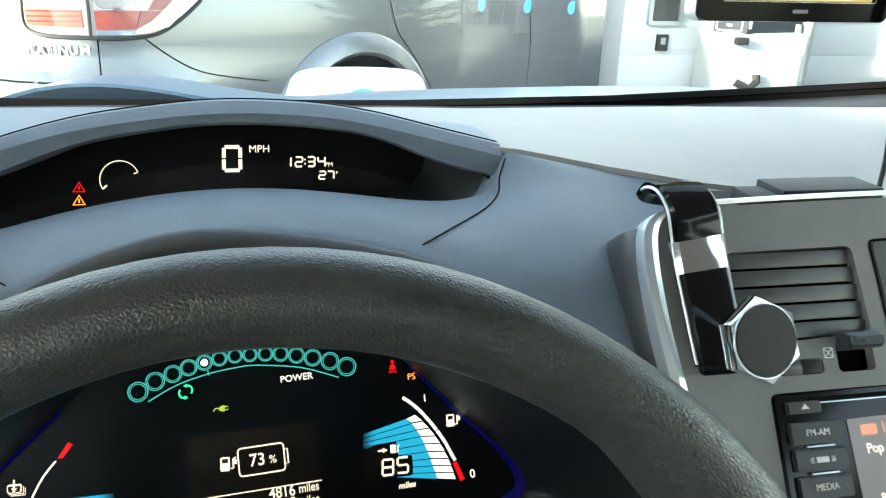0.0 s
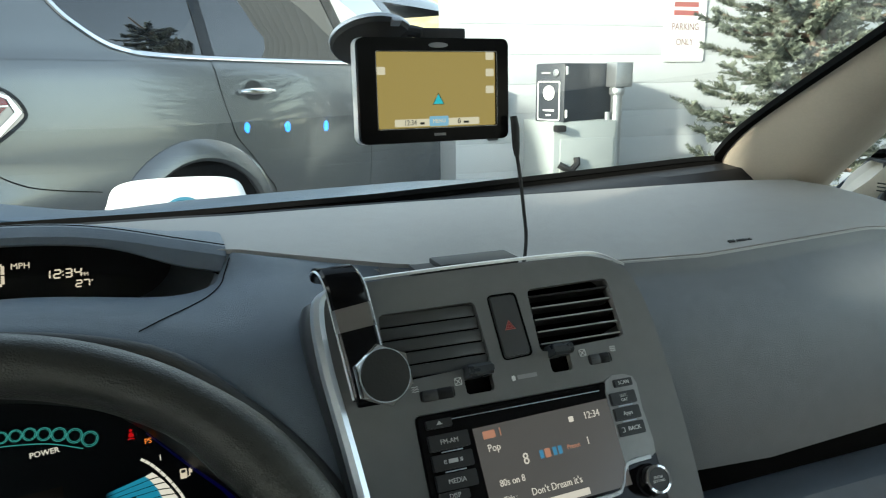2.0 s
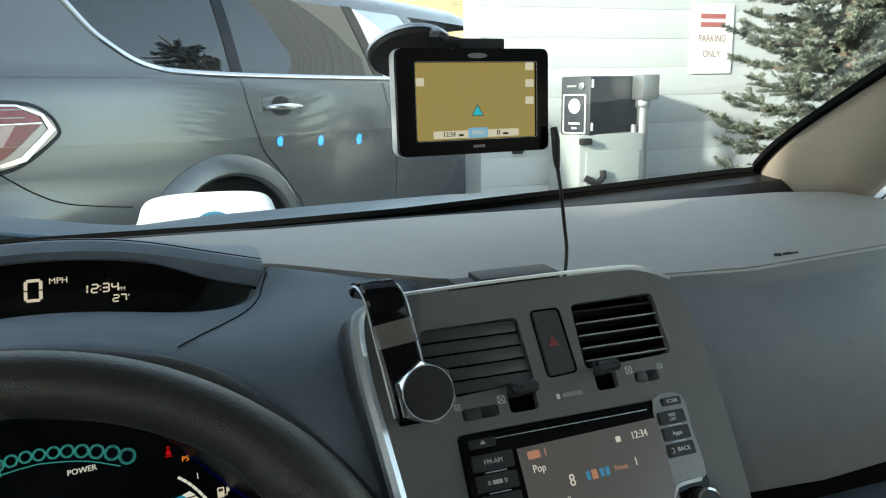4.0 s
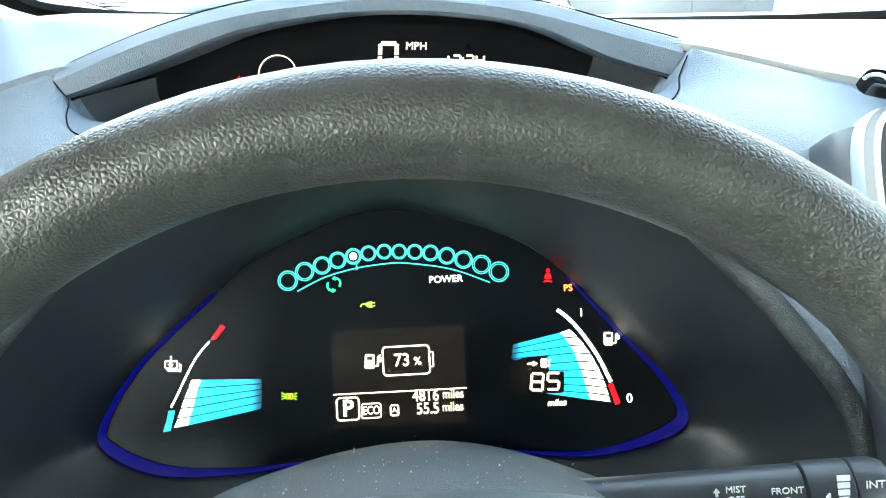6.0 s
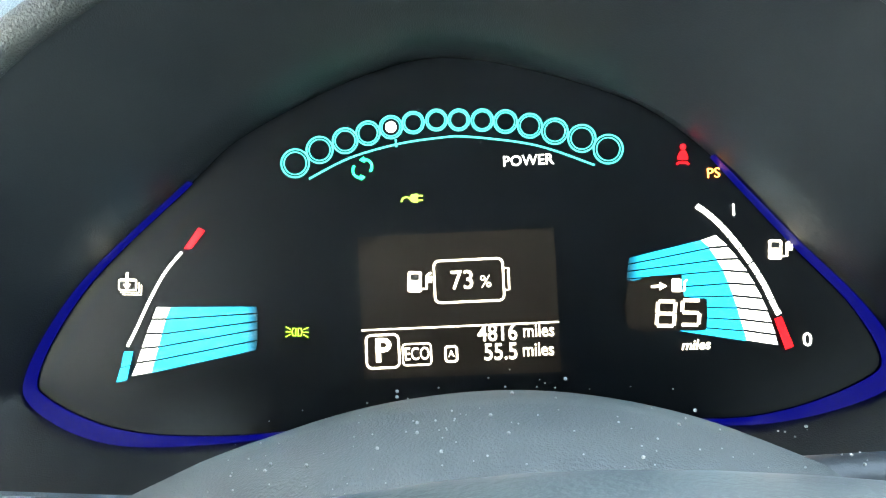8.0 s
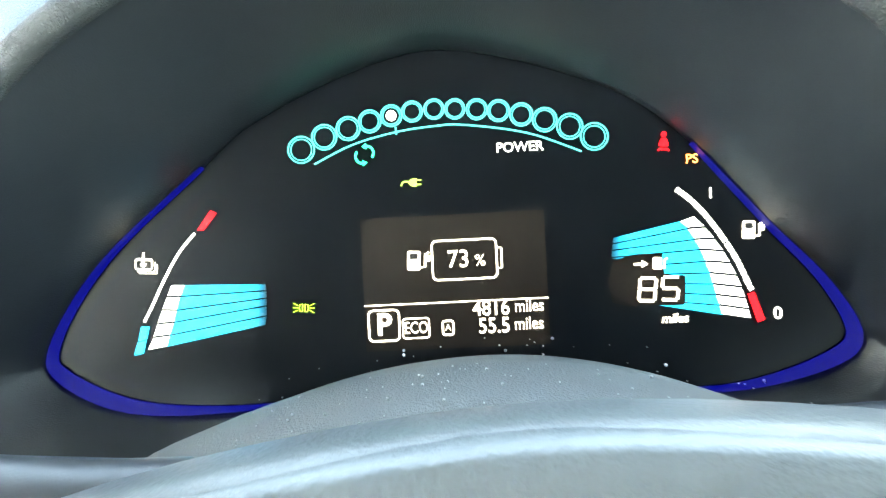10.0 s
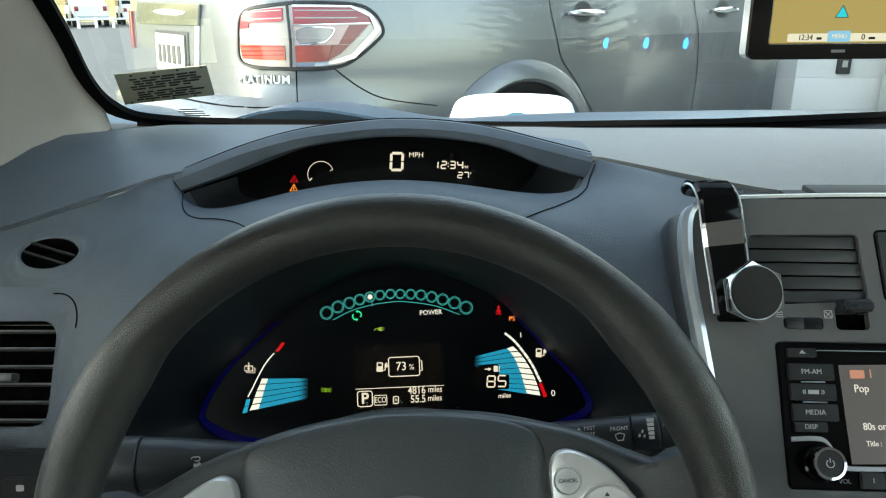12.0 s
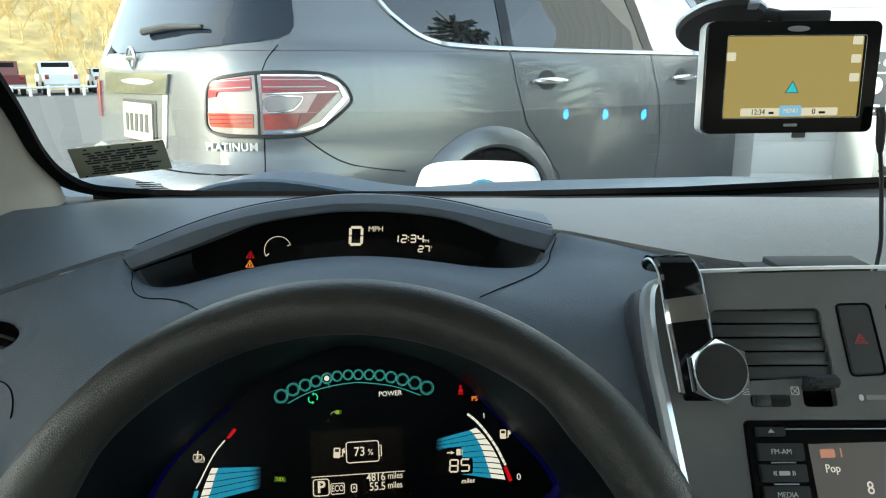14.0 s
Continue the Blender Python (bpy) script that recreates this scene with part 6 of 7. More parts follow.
def round_vent(at, k_=1.0):
    x, y, z = at.translation
    m = at @ Matrix.Translation((0, 0, 0.0034 * k_)) @ Matrix.Diagonal((k_, k_, 1, 1))
    t = thing("demister_vent", "oval black side demister vent with thin slats", "air vent", (x, y, z), "side demister vents")
    oval = disc(0.0145, 48, rx=0.0235)
    rings = [[on_skin(m, px * k, py * k, lift, flat) for px, py in oval] for k, lift, flat in ((1.72, 0.0002, -0.0066), (1.6, 0.0008, -0.005), (1.45, 0.0012, -0.003), (1.28, 0.0015, -0.001))]
    rings += [[m @ Vector((px * k, py * k, n)) for px, py in oval] for k, n in ((1.06, 0.0006), (0.99, 0.0004), (0.95, -0.002))]
    part("vent_rim", loft(rings, True), M_DASH, t, "", 70)
    part("vent_wall", loft([[m @ Vector((px * k, py * k, n)) for px, py in disc(0.0145, 36, rx=0.0235)] for k, n in ((0.95, -0.001), (0.94, -0.018))], True), M_VOID, t)
    part("vent_back", prism(disc(0.0145, 36, rx=0.0235), -0.02, -0.018, m), M_VOID, t)
    for i, yy in enumerate((0.0035, -0.0045)):
        w = 0.0215 * math.sqrt(max(0.05, 1 - (yy / 0.0145) ** 2))
        part("vent_slat", box((0, yy, -0.001), (2 * w, 0.0013, 0.004), m @ Matrix.Rotation(radians(-8), 4, "Z"), 0.0003, 1), M_SLATDARK, t)


round_vent(OVAL_L, 1.3)
round_vent(OVAL_R, 1.2)


def square_vent(at, w, h):
    m = at_uv(at, 0, 0, 0.003)
    x, y, z = at.translation
    t = thing("side_air_vent", "rectangular black side air vent with horizontal slats", "air vent", (x, y, z), "dashboard air vents")
    part("vent_frame", plate(rounded(w + 0.022, h + 0.022, 0.02, 0, 0), [rounded(w, h, 0.014)], -0.006, 0.002, m), M_DASH, t)
    rings = [[on_skin(m, px, py, lift, -0.004) for px, py in rounded(w + g, h + g, r, n=8)] for g, r, lift in ((0.058, 0.036, 0.0002), (0.044, 0.03, 0.0006))]
    rings += [[m @ Vector((px, py, n)) for px, py in rounded(w + g, h + g, r, n=8)] for g, r, n in ((0.02, 0.02, 0.0026), (0.004, 0.015, 0.0022))]
    part("vent_surround", loft(rings, True), M_DASH, t, "", 70)
    line = []
    for px, py in rounded(w + 0.047, h + 0.047, 0.031, n=8):
        hit = hood_tree.ray_cast(m @ Vector((px, py, 0.05)), -m.col[2].to_3d())[0]
        if hit:
            line.append(hit + m.col[2].to_3d() * 0.0011)
    if len(line) > 12:
        part("vent_groove", tube(line, 0.0006, 6), M_VOID, t)
    part("vent_back", prism(rounded(w, h, 0.006), -0.04, -0.038, m), M_VOID, t)
    b = loft([[m @ Vector((px, py, n)) for px, py in rounded(w + 0.002, h + 0.002, 0.014)] for n in (0.0, -0.04)], True)
    part("vent_wall", b, M_VOID, t)
    k = 6
    for i in range(k):
        yy = h / 2 - (i + 0.6) * h / k
        slat = part("vent_slat", box((0, 0, 0), (w, 0.011, 0.0018), m @ Matrix.Translation((0, yy, -0.008)) @ Matrix.Rotation(radians(-80), 4, "X"), 0.0006, 1), M_SLATDARK, t)
        # pale rods painted in for the light on the slat fronts
        part("slat_glint", box((0, yy + 0.0008, -0.0024), (w, 0.0013, 0.0012), m, 0.0004, 1), M_SLATGLINT, slat, "pale rod painted as light on the front edge")
    part("vent_tab", box((0, -0.003, -0.001), (0.026, 0.007, 0.012), m, 0.002), M_SLAT, t)


square_vent(VENT_L, 0.088, 0.086)
square_vent(VENT_R, 0.088, 0.086)
sw = thing("switch_panel", "dark switch panel with two small buttons", "switch panel", (-0.29, 0.49, 0.9))
m = plane((-0.285, 0.486, 0.905), (1, 0.08, 0), (0, 0.25, 1))
part("panel", prism(rounded(0.13, 0.05, 0.006), -0.006, 0.002, m, 0.001), M_SHROUD, sw)
for i in range(2):
    k = part("switch", prism(rounded(0.03, 0.024, 0.003, 0.005 + i * 0.034, -0.006), 0.002, 0.006, m, 0.001), M_BUTTON, sw)
    part("switch_mark", prism(rounded(0.006, 0.005, 0.001, 0.005 + i * 0.034, -0.002, 2), 0.006, 0.0064, m), M_WHITE_INK, k)

# ---- paper permit and small print on the windscreen ----
def on_glass(x, y, z):
    """A place just inside the screen."""
    return Vector((x, y, z)) - Vector((0, 0.4327, 0.9015)) * 0.004


permit = thing("paper_permit", "yellowed printed paper permit stuck inside the windscreen", "sticker", (-0.3, 0.88, 1.15))
pm = plane(on_glass(-0.305, 0.87, 1.168), (1, -0.12, 0.12), (0.02, -0.9015, 0.4327)) @ Matrix(((1, 0.5, 0, 0.014), (0, 1, 0, 0.004), (0, 0, 1, 0), (0, 0, 0, 1)))
part("sheet", prism([(-0.055, 0.048), (0.056, 0.0425), (0.0605, -0.045), (-0.0605, -0.043)], -0.0006, 0.0006, pm), M_PAPER, permit)
rng = random.Random(7)
for i in range(9):
    v, u = 0.03 - i * 0.0072, -0.043 + rng.uniform(0, 0.008)
    while u < 0.036:
        w = rng.uniform(0.007, 0.024)
        part("print_bar", box((u + w / 2, v - (0.004 if i > 4 else 0), 0.0009), (w, 0.0033, 0.0006), pm), M_PAPERINK, permit)
        u += w + rng.uniform(0.0015, 0.006)
for i in range(8):
    part("edge_mark", box((-0.05 + i * 0.0142, 0.041 if i % 2 else -0.039, 0.0009), (0.0035, 0.0035, 0.0006), pm), M_PAPERINK, permit)
etch = thing("glass_print", "small black etched print on the windscreen glass", "print", (-0.3, 0.96, 1.12))
em = plane(on_glass(-0.305, 0.968, 1.126), (1, -0.05, 0.03), (0, -0.9015, 0.4327))
for i, w in enumerate((0.024, 0.034, 0.03, 0.034)):
    part("print_bar", box((0, 0.012 - i * 0.009, 0), (w, 0.003, 0.0005), em), M_PAPERINK, etch)

# ---- outside: ground, the own bonnet, the grey SUV, the wall and what stands by it ----
rows = [[Vector((x, y, 0.02)) for x in (-400, -60, -20, 0, 20, 60, 400)] for y in (-400, -60, -10, 0, 10, 60, 120, 900)]
tagged(part("ground", loft(rows), M_ASPHALT, smooth=0), "grey asphalt car park", "ground", kind="structure")

own = thing("car_bonnet", "dark blue glossy car bonnet below the windscreen", "bonnet", (0.3, 1.5, 0.9))


CREST = smoothed([(-0.62, 1.08), (-0.56, 1.088), (-0.49, 1.07), (-0.42, 1.05), (-0.33, 1.062), (-0.25, 1.084), (-0.19, 1.0895), (-0.13, 1.084), (-0.04, 1.068), (0.03, 1.06), (0.1, 1.064), (0.2, 1.0685), (0.45, 1.073), (0.6, 1.0735), (0.83, 1.062), (1.0, 1.045), (1.15, 1.03)], 6, False)


def bonnet(x, y):
    top = lerp(CREST, x)[0]
    return top - 0.154 * (y - 1.3) - 0.3 * (y - 1.3) ** 2


rows = [[Vector((x, y, bonnet(x, y))) for x in np.linspace(-0.6, 1.15, 61)] for y in np.linspace(1.08, 2.05, 41)]
part("bonnet_skin", thick(rows, -0.004), P_LEAF, own, "dark blue painted skin", 60)
rows = [[Vector((x, y, base_at(min(1.05, max(-0.4, x))).z + dz)) for x in np.linspace(-0.5, 1.1, 30)] for y, dz in ((1.02, -0.05), (1.055, -0.03), (1.075, -0.026), (1.1, -0.04))]
part("cowl_strip", thick(rows, -0.004), M_BLACK, own, "black plastic cowl strip")
shell_ = thing("parked_hatchback", "dark blue painted hatchback round the cabin", "car", (0.36, 0.2, 0.02))
rows = []
for dz in (0.0, 0.12, 0.3, 0.5, 0.7):
    rows.append([Vector((x, 2.05 + 0.06 * math.sin(math.pi * min(1, dz / 0.5)), bonnet(x, 2.05) - dz)) for x in np.linspace(-0.6, 1.15, 30)])
part("nose", thick(rows, -0.004), P_LEAF, shell_, "", 60)
for x, s in ((-0.58, -1), (1.31, 1)):
    rows = [[Vector((x + s * 0.05 * math.sin(math.pi * t), y, 0.24 + 0.72 * t)) for y in np.linspace(-1.64, 1.05, 20)] for t in np.linspace(0, 1, 8)]
    part("side_panel", thick(rows, 0.006), P_LEAF, shell_, "", 60)
part("roof_skin", box((0.24, -0.62, 1.53), (1.5, 1.93, 0.03), None, 0.012), P_LEAF, shell_)
lid = thing("charge_flap", "open white charge flap standing at the car's nose", "flap", (0.155, 1.8, 0.95))
F = smoothed([(-0.158, -0.06), (-0.152, 0.0), (-0.13, 0.04), (-0.065, 0.052), (0.065, 0.051), (0.13, 0.039), (0.15, 0.0), (0.157, -0.06), (0.0, -0.08)], 6)
fm = plane((0.155, 1.8, 0.995), (1, 0.02, 0), (0, 0.5, 1))
b = loft([[fm @ Vector((x * k, y * k, n)) for x, y in F] for k, n in ((0.94, -0.014), (1.0, -0.006), (1.0, 0.004), (0.97, 0.01), (0.85, 0.013), (0.3, 0.014), (0.02, 0.014))], True, True)
part("flap_shell", b, P_WHITE, lid, "white painted shell", 60)
E_BADGE = mat("badge_blue", (0.1, 0.32, 0.42), 0.2, 0.6)
part("badge", lathe([(0.036, 0.012), (0.037, 0.017), (0.03, 0.018), (0.027, 0.015), (0.026, 0.012)], fm @ Matrix.Translation((0.008, -0.036, 0)) @ Matrix.Diagonal((1.2, 1, 1, 1)), 36), E_BADGE, lid, "blue ring badge")

# grey SUV
D, N = Vector((0.755, 0.656, 0)).normalized(), Vector((0.656, -0.755, 0)).normalized()
O = Vector((0.585, 3.833, 0))
suv = thing("suv", "dark grey metallic SUV with chrome handles parked across the view", "car", O + D * 0.5 - N * 1.0)
PLAN = [(3.1, -1.0), (3.05, -0.5), (2.9, -0.2), (2.6, -0.06), (2.2, -0.02), (1.6, 0.0), (0.8, 0.005), (0.0, 0.0), (-0.7, -0.01), (-1.2, -0.03), (-1.45, -0.07), (-1.6, -0.14), (-1.69, -0.25), (-1.735, -0.42), (-1.76, -0.7), (-1.77, -1.0), (-1.76, -1.3), (-1.735, -1.58), (-1.69, -1.75), (-1.6, -1.86), (-1.45, -1.93), (-1.2, -1.97), (-0.7, -1.99), (0.8, -2.0), (2.2, -1.98), (2.9, -1.8), (3.05, -1.5)]
PL = [np.array(p) for p in smoothed(PLAN, 6)]
acc = [0.0]
for a, c in zip(PL, PL[1:]):
    acc.append(acc[-1] + float(np.hypot(*(c - a))))
zero = acc[min(range(len(PL)), key=lambda i: abs(PL[i][0]) + 9 * (PL[i][1] < -0.5))]
PU = [zero - a for a in acc]
TOTAL = acc[-1]
INSET = [(0.3, 0.1, 0.1), (0.42, 0.03, 0.0), (0.55, 0.0, -0.09), (0.72, -0.015, -0.12), (0.8, -0.02, -0.115), (0.86, -0.02, -0.07), (0.9, -0.018, 0.0), (1.05, -0.012, 0.01), (1.2, 0.0, 0.02), (1.3, 0.012, 0.03), (1.345, 0.03, 0.05), (1.37, 0.05, 0.07), (1.45, 0.075, 0.1), (1.6, 0.135, 0.17), (1.75, 0.2, 0.25), (1.82, 0.25, 0.32), (1.88, 0.36, 0.42), (1.91, 0.6, 0.6)]


def suv_at(u, z, off=0.0):
    """A place on the SUV's skin: u along its side (then round the tail), z up."""
    us = PU[::-1]
    x = float(np.interp(u, us, [p[0] for p in PL[::-1]]))
    y = float(np.interp(u, us, [p[1] for p in PL[::-1]]))
    e = 0.03
    xa, xb = np.interp(u - e, us, [p[0] for p in PL[::-1]]), np.interp(u + e, us, [p[0] for p in PL[::-1]])
    ya, yb = np.interp(u - e, us, [p[1] for p in PL[::-1]]), np.interp(u + e, us, [p[1] for p in PL[::-1]])
    tx, ty = xb - xa, yb - ya
    d = math.hypot(tx, ty) or 1
    nx, ny = -ty / d, tx / d
    side, rear = lerp(INSET, z)
    w = min(1, max(0, -nx))
    i = side * (1 - w) + rear * w - off
    return O + D * (x - nx * i) + N * (y - ny * i) + Vector((0, 0, z))


us = [PU[0] - TOTAL * i / 220 for i in range(221)]
low = [0.3, 0.42, 0.55, 0.65, 0.72, 0.8, 0.86, 0.9, 0.98, 1.05, 1.12, 1.2, 1.26, 1.3, 1.33, 1.35]
b = loft([[suv_at(u, z) for u in us] for z in low])
part("body", b, P_SUV, suv, "dark grey metallic lower body", 50)
rows = [[suv_at(u, z) for u in us] for z in (1.76, 1.79, 1.82, 1.85, 1.88, 1.9, 1.91)]
mid = O + D * 0.65 - N * 1.0 + Vector((0, 0, 1.94))
rows += [[p.lerp(mid + D * (p - mid).dot(D) * 0.6, k) + Vector((0, 0, 0.012 * k)) for p in rows[6]] for k in (0.4, 0.8, 1.0)]
b = loft(rows)
part("roof", b, P_SUV, suv, "", 50)


def patch(poly, off, thickness=0.004, step=0.06, bm=None):
    """An outline on the SUV's skin, bent to it and raised off it."""
    b = bmesh.new()
    b.faces.new([b.verts.new((x, y, 0)) for x, y in poly])
    x0, x1 = min(p[0] for p in poly), max(p[0] for p in poly)
    y0, y1 = min(p[1] for p in poly), max(p[1] for p in poly)
    for lo, hi, n in ((x0, x1, (1, 0, 0)), (y0, y1, (0, 1, 0))):
        for i in range(1, int((hi - lo) / step) + 1):
            c = lo + i * (hi - lo) / (int((hi - lo) / step) + 1)
            bmesh.ops.bisect_plane(b, geom=b.verts[:] + b.edges[:] + b.faces[:], plane_co=(c, c, 0), plane_no=n)
    bmesh.ops.triangulate(b, faces=[f for f in b.faces if len(f.verts) > 4])
    low_, flat = {}, [(v, v.co.x, v.co.y) for v in b.verts]
    fs = [[v.index for v in f.verts] for f in b.faces] if b.verts.index_update() is None else []
    out = bmesh.new()
    top = [out.verts.new(suv_at(x, y, off)) for v, x, y in flat]
    for f in fs:
        out.faces.new([top[i] for i in f])
    b.free()
    if thickness:
        bmesh.ops.recalc_face_normals(out, faces=out.faces)
        ex = bmesh.ops.extrude_face_region(out, geom=out.faces[:])
        vs = [g for g in ex["geom"] if isinstance(g, bmesh.types.BMVert)]
        cen = O - N * 1.0
        for v in vs:
            dirn = Vector((cen.x - v.co.x, cen.y - v.co.y, 0))
            v.co += dirn.normalized() * thickness
    return join(bm, out)


def strip(line, w, off, h, name, mm, label=""):
    """A thin raised strip along a line on the SUV's skin."""
    rows = []
    for i, (u, z) in enumerate(line):
        a, c = line[max(i - 1, 0)], line[min(i + 1, len(line) - 1)]
        dx, dy = c[0] - a[0], c[1] - a[1]
        d = math.hypot(dx, dy) or 1
        nx, ny = -dy / d * w / 2, dx / d * w / 2
        rows.append([suv_at(u + nx, z + ny, off), suv_at(u + nx * 0.6, z + ny * 0.6, off + h), suv_at(u - nx * 0.6, z - ny * 0.6, off + h), suv_at(u - nx, z - ny, off)])
    return part(name, loft(rows, True, True), mm, suv, label)


# windows: quarter, rear door, front door, tail; pillars between them
part("quarter_window", patch([(-0.95, 1.56), (-0.89, 1.49), (-0.8, 1.425), (-0.7, 1.39), (-0.58, 1.375), (-0.28, 1.36), (-0.24, 1.76), (-1.08, 1.76)], 0.0, 0), G_TINT, suv, "tinted quarter window")
part("rear_door_window", patch([(-0.21, 1.36), (0.88, 1.35), (0.8, 1.76), (-0.17, 1.76)], 0.0, 0), G_TINT, suv, "tinted rear door window")
part("front_door_window", patch([(0.97, 1.35), (1.8, 1.345), (1.42, 1.76), (0.9, 1.76)], 0.0, 0), G_CLEAR, suv, "clear front door window")
part("pillar", patch([(-0.28, 1.35), (-0.21, 1.35), (-0.17, 1.77), (-0.24, 1.77)], 0.004, 0.02), M_GLOSS, suv, "black door pillar")
part("pillar", patch([(0.88, 1.35), (0.97, 1.35), (0.9, 1.77), (0.8, 1.77)], 0.004, 0.02), M_GLOSS, suv, "black door pillar")
part("front_pillar", patch([(1.8, 1.34), (1.9, 1.34), (1.52, 1.78), (1.42, 1.77)], 0.004, 0.03), P_SUV, suv)
part("rear_corner", patch([(-0.28, 1.34), (-0.28, 1.3605), (-0.58, 1.3755), (-0.7, 1.391), (-0.8, 1.425), (-0.89, 1.485), (-0.95, 1.555), (-1.08, 1.78), (-1.38, 1.78), (-1.4, 1.45), (-1.43, 1.41), (-1.56, 1.385), (-1.75, 1.37), (-1.95, 1.36), (-2.1, 1.352), (-2.1, 1.34)], 0.0008, 0.03, 0.025), P_SUV, suv, "grey rear roof pillar")
part("rear_corner", patch([(-3.0, 1.34), (-3.0, 1.78), (-4.3, 1.78), (-4.3, 1.34)], 0.003, 0.03), P_SUV, suv)
part("tail_window", patch([(-1.386, 1.47), (-1.392, 1.435), (-1.415, 1.405), (-1.46, 1.388), (-1.56, 1.374), (-1.75, 1.36), (-1.95, 1.35), (-2.75, 1.348), (-2.95, 1.38), (-3.0, 1.43), (-3.0, 1.77), (-1.37, 1.77)], 0.006, 0.004), M_TAILGLASS, suv, "dark tail window")
part("far_windows", patch([(-4.6, 1.36), (-7.1, 1.36), (-7.0, 1.76), (-4.8, 1.76)], -0.02, 0), G_SIDE, suv)
strip(smoothed([(-1.06, 1.72), (-0.95, 1.545), (-0.88, 1.475), (-0.79, 1.415), (-0.69, 1.383), (-0.56, 1.368), (-0.25, 1.358), (0.4, 1.35), (1.1, 1.345), (1.8, 1.338)], 6, False), 0.026, 0.004, 0.008, "window_trim", M_CHROME, "chrome window trim")
# seams
for line in ([(-0.25, 1.35), (-0.225, 1.2), (-0.19, 1.08), (-0.155, 0.985), (-0.06, 0.88), (0.03, 0.77), (0.1, 0.68), (0.12, 0.45)], [(0.92, 1.345), (0.95, 1.2), (0.985, 1.1), (1.0, 0.9), (1.0, 0.45)], [(-0.93, 0.825), (-1.1, 0.855), (-1.22, 0.885), (-1.32, 0.94), (-1.42, 1.02)], [(-1.47, 1.36), (-1.52, 1.31), (-1.55, 1.25)], [(-1.553, 1.01), (-1.558, 0.87)], [(-1.58, 0.868), (-2.0, 0.868), (-2.6, 0.868), (-3.0, 0.868)]):
    strip(smoothed(line, 5, False), 0.0045, 0.0025, 0.0006, "panel_gap", M_VOID)
# handles
for s0 in (0.0, 1.235):
    b = patch(smoothed([(s0 - 0.07, 1.2), (s0 - 0.04, 1.245), (s0 + 0.03, 1.25), (s0 + 0.07, 1.205), (s0 + 0.04, 1.16), (s0 - 0.04, 1.158)], 4), 0.001, 0.002, 0.08)
    part("handle_recess", b, M_BLACK, suv)
    rows = []
    for i in range(13):
        u = s0 - 0.125 + 0.25 * i / 12
        k = math.sin(math.pi * (0.08 + 0.84 * i / 12)) ** 0.5
        rows.append([suv_at(u, 1.2 + 0.017 * k * math.sin(a), 0.012 + 0.022 * k + 0.01 * math.cos(a)) for a in np.linspace(0, 2 * math.pi, 11)[:-1]])
    part("door_handle", loft(rows, True, True), M_CHROME, suv, "chrome door handle")
# rear wheel and its arch
rows = []
for a in np.linspace(radians(-25), radians(205), 31):
    c, s = math.cos(a), math.sin(a)
    rows.append([suv_at(-0.42 + r * 1.02 * c, max(0.32, 0.46 + r * s), o) for r, o in ((0.43, -0.06), (0.435, 0.02), (0.45, 0.034), (0.5, 0.03), (0.535, 0.006), (0.54, -0.01))])
part("wheel_arch", loft(rows, True, True), P_SUV, suv, "flared wheel arch")
part("arch_liner", patch(smoothed([(-0.42 + 0.44 * math.cos(a), max(0.33, 0.46 + 0.435 * math.sin(a))) for a in np.linspace(radians(-20), radians(200), 18)], 2), 0.003, 0.002, 0.1), M_VOID, suv)
wc = O + D * -0.42 + N * -0.06 + Vector((0, 0, 0.42))
mw = Matrix.Translation(wc) @ N.to_track_quat("Z", "Y").to_matrix().to_4x4()
w = part("wheel", lathe([(0.27, -0.05), (0.275, 0.06), (0.2, 0.05), (0.06, 0.065), (0.01, 0.07)], mw, 40), M_RIM, suv, "alloy wheel")
part("tyre", lathe([(0.27, -0.15), (0.38, -0.14), (0.4, -0.1), (0.4, 0.05), (0.385, 0.075), (0.3, 0.08), (0.27, 0.06)], mw, 48), M_TYRE, w)
# tail lamps
LAMP = smoothed([(-1.765, 1.22), (-1.79, 1.12), (-1.765, 1.03), (-1.56, 1.012), (-1.42, 1.012), (-1.33, 1.035), (-1.215, 1.11), (-1.185, 1.15), (-1.22, 1.212), (-1.3, 1.248), (-1.5, 1.257), (-1.65, 1.246)], 5)
lamp_r = part("tail_lamp", patch(LAMP, 0.01, 0.02, 0.04), P_CLEAR, suv, "red and clear tail lamp in a chrome frame")
strip(LAMP + LAMP[:1], 0.015, 0.009, 0.007, "lamp_edge", M_BLACK)
strip([(-1.572, 1.255), (-1.57, 1.2), (-1.568, 1.1), (-1.572, 1.013)], 0.011, 0.012, 0.004, "lamp_joint", M_BLACK)
P_PINK = mat("rose_red_lamp", (0.24, 0.008, 0.022), 0.15, 0, 0.15, 60, coat=0.6)
P_DEEP = mat("deep_red_lamp", (0.2, 0.004, 0.007), 0.15, 0, 0.15, 60, coat=0.6)
P_ROSE = mat("pale_rose_lamp", (0.42, 0.28, 0.27), 0.15, 0.2, 0.2, 60, coat=0.6)
P_AMBER = mat("orange_red_lamp", (0.27, 0.045, 0.026), 0.2, 0, 0.2, 60, coat=0.6)
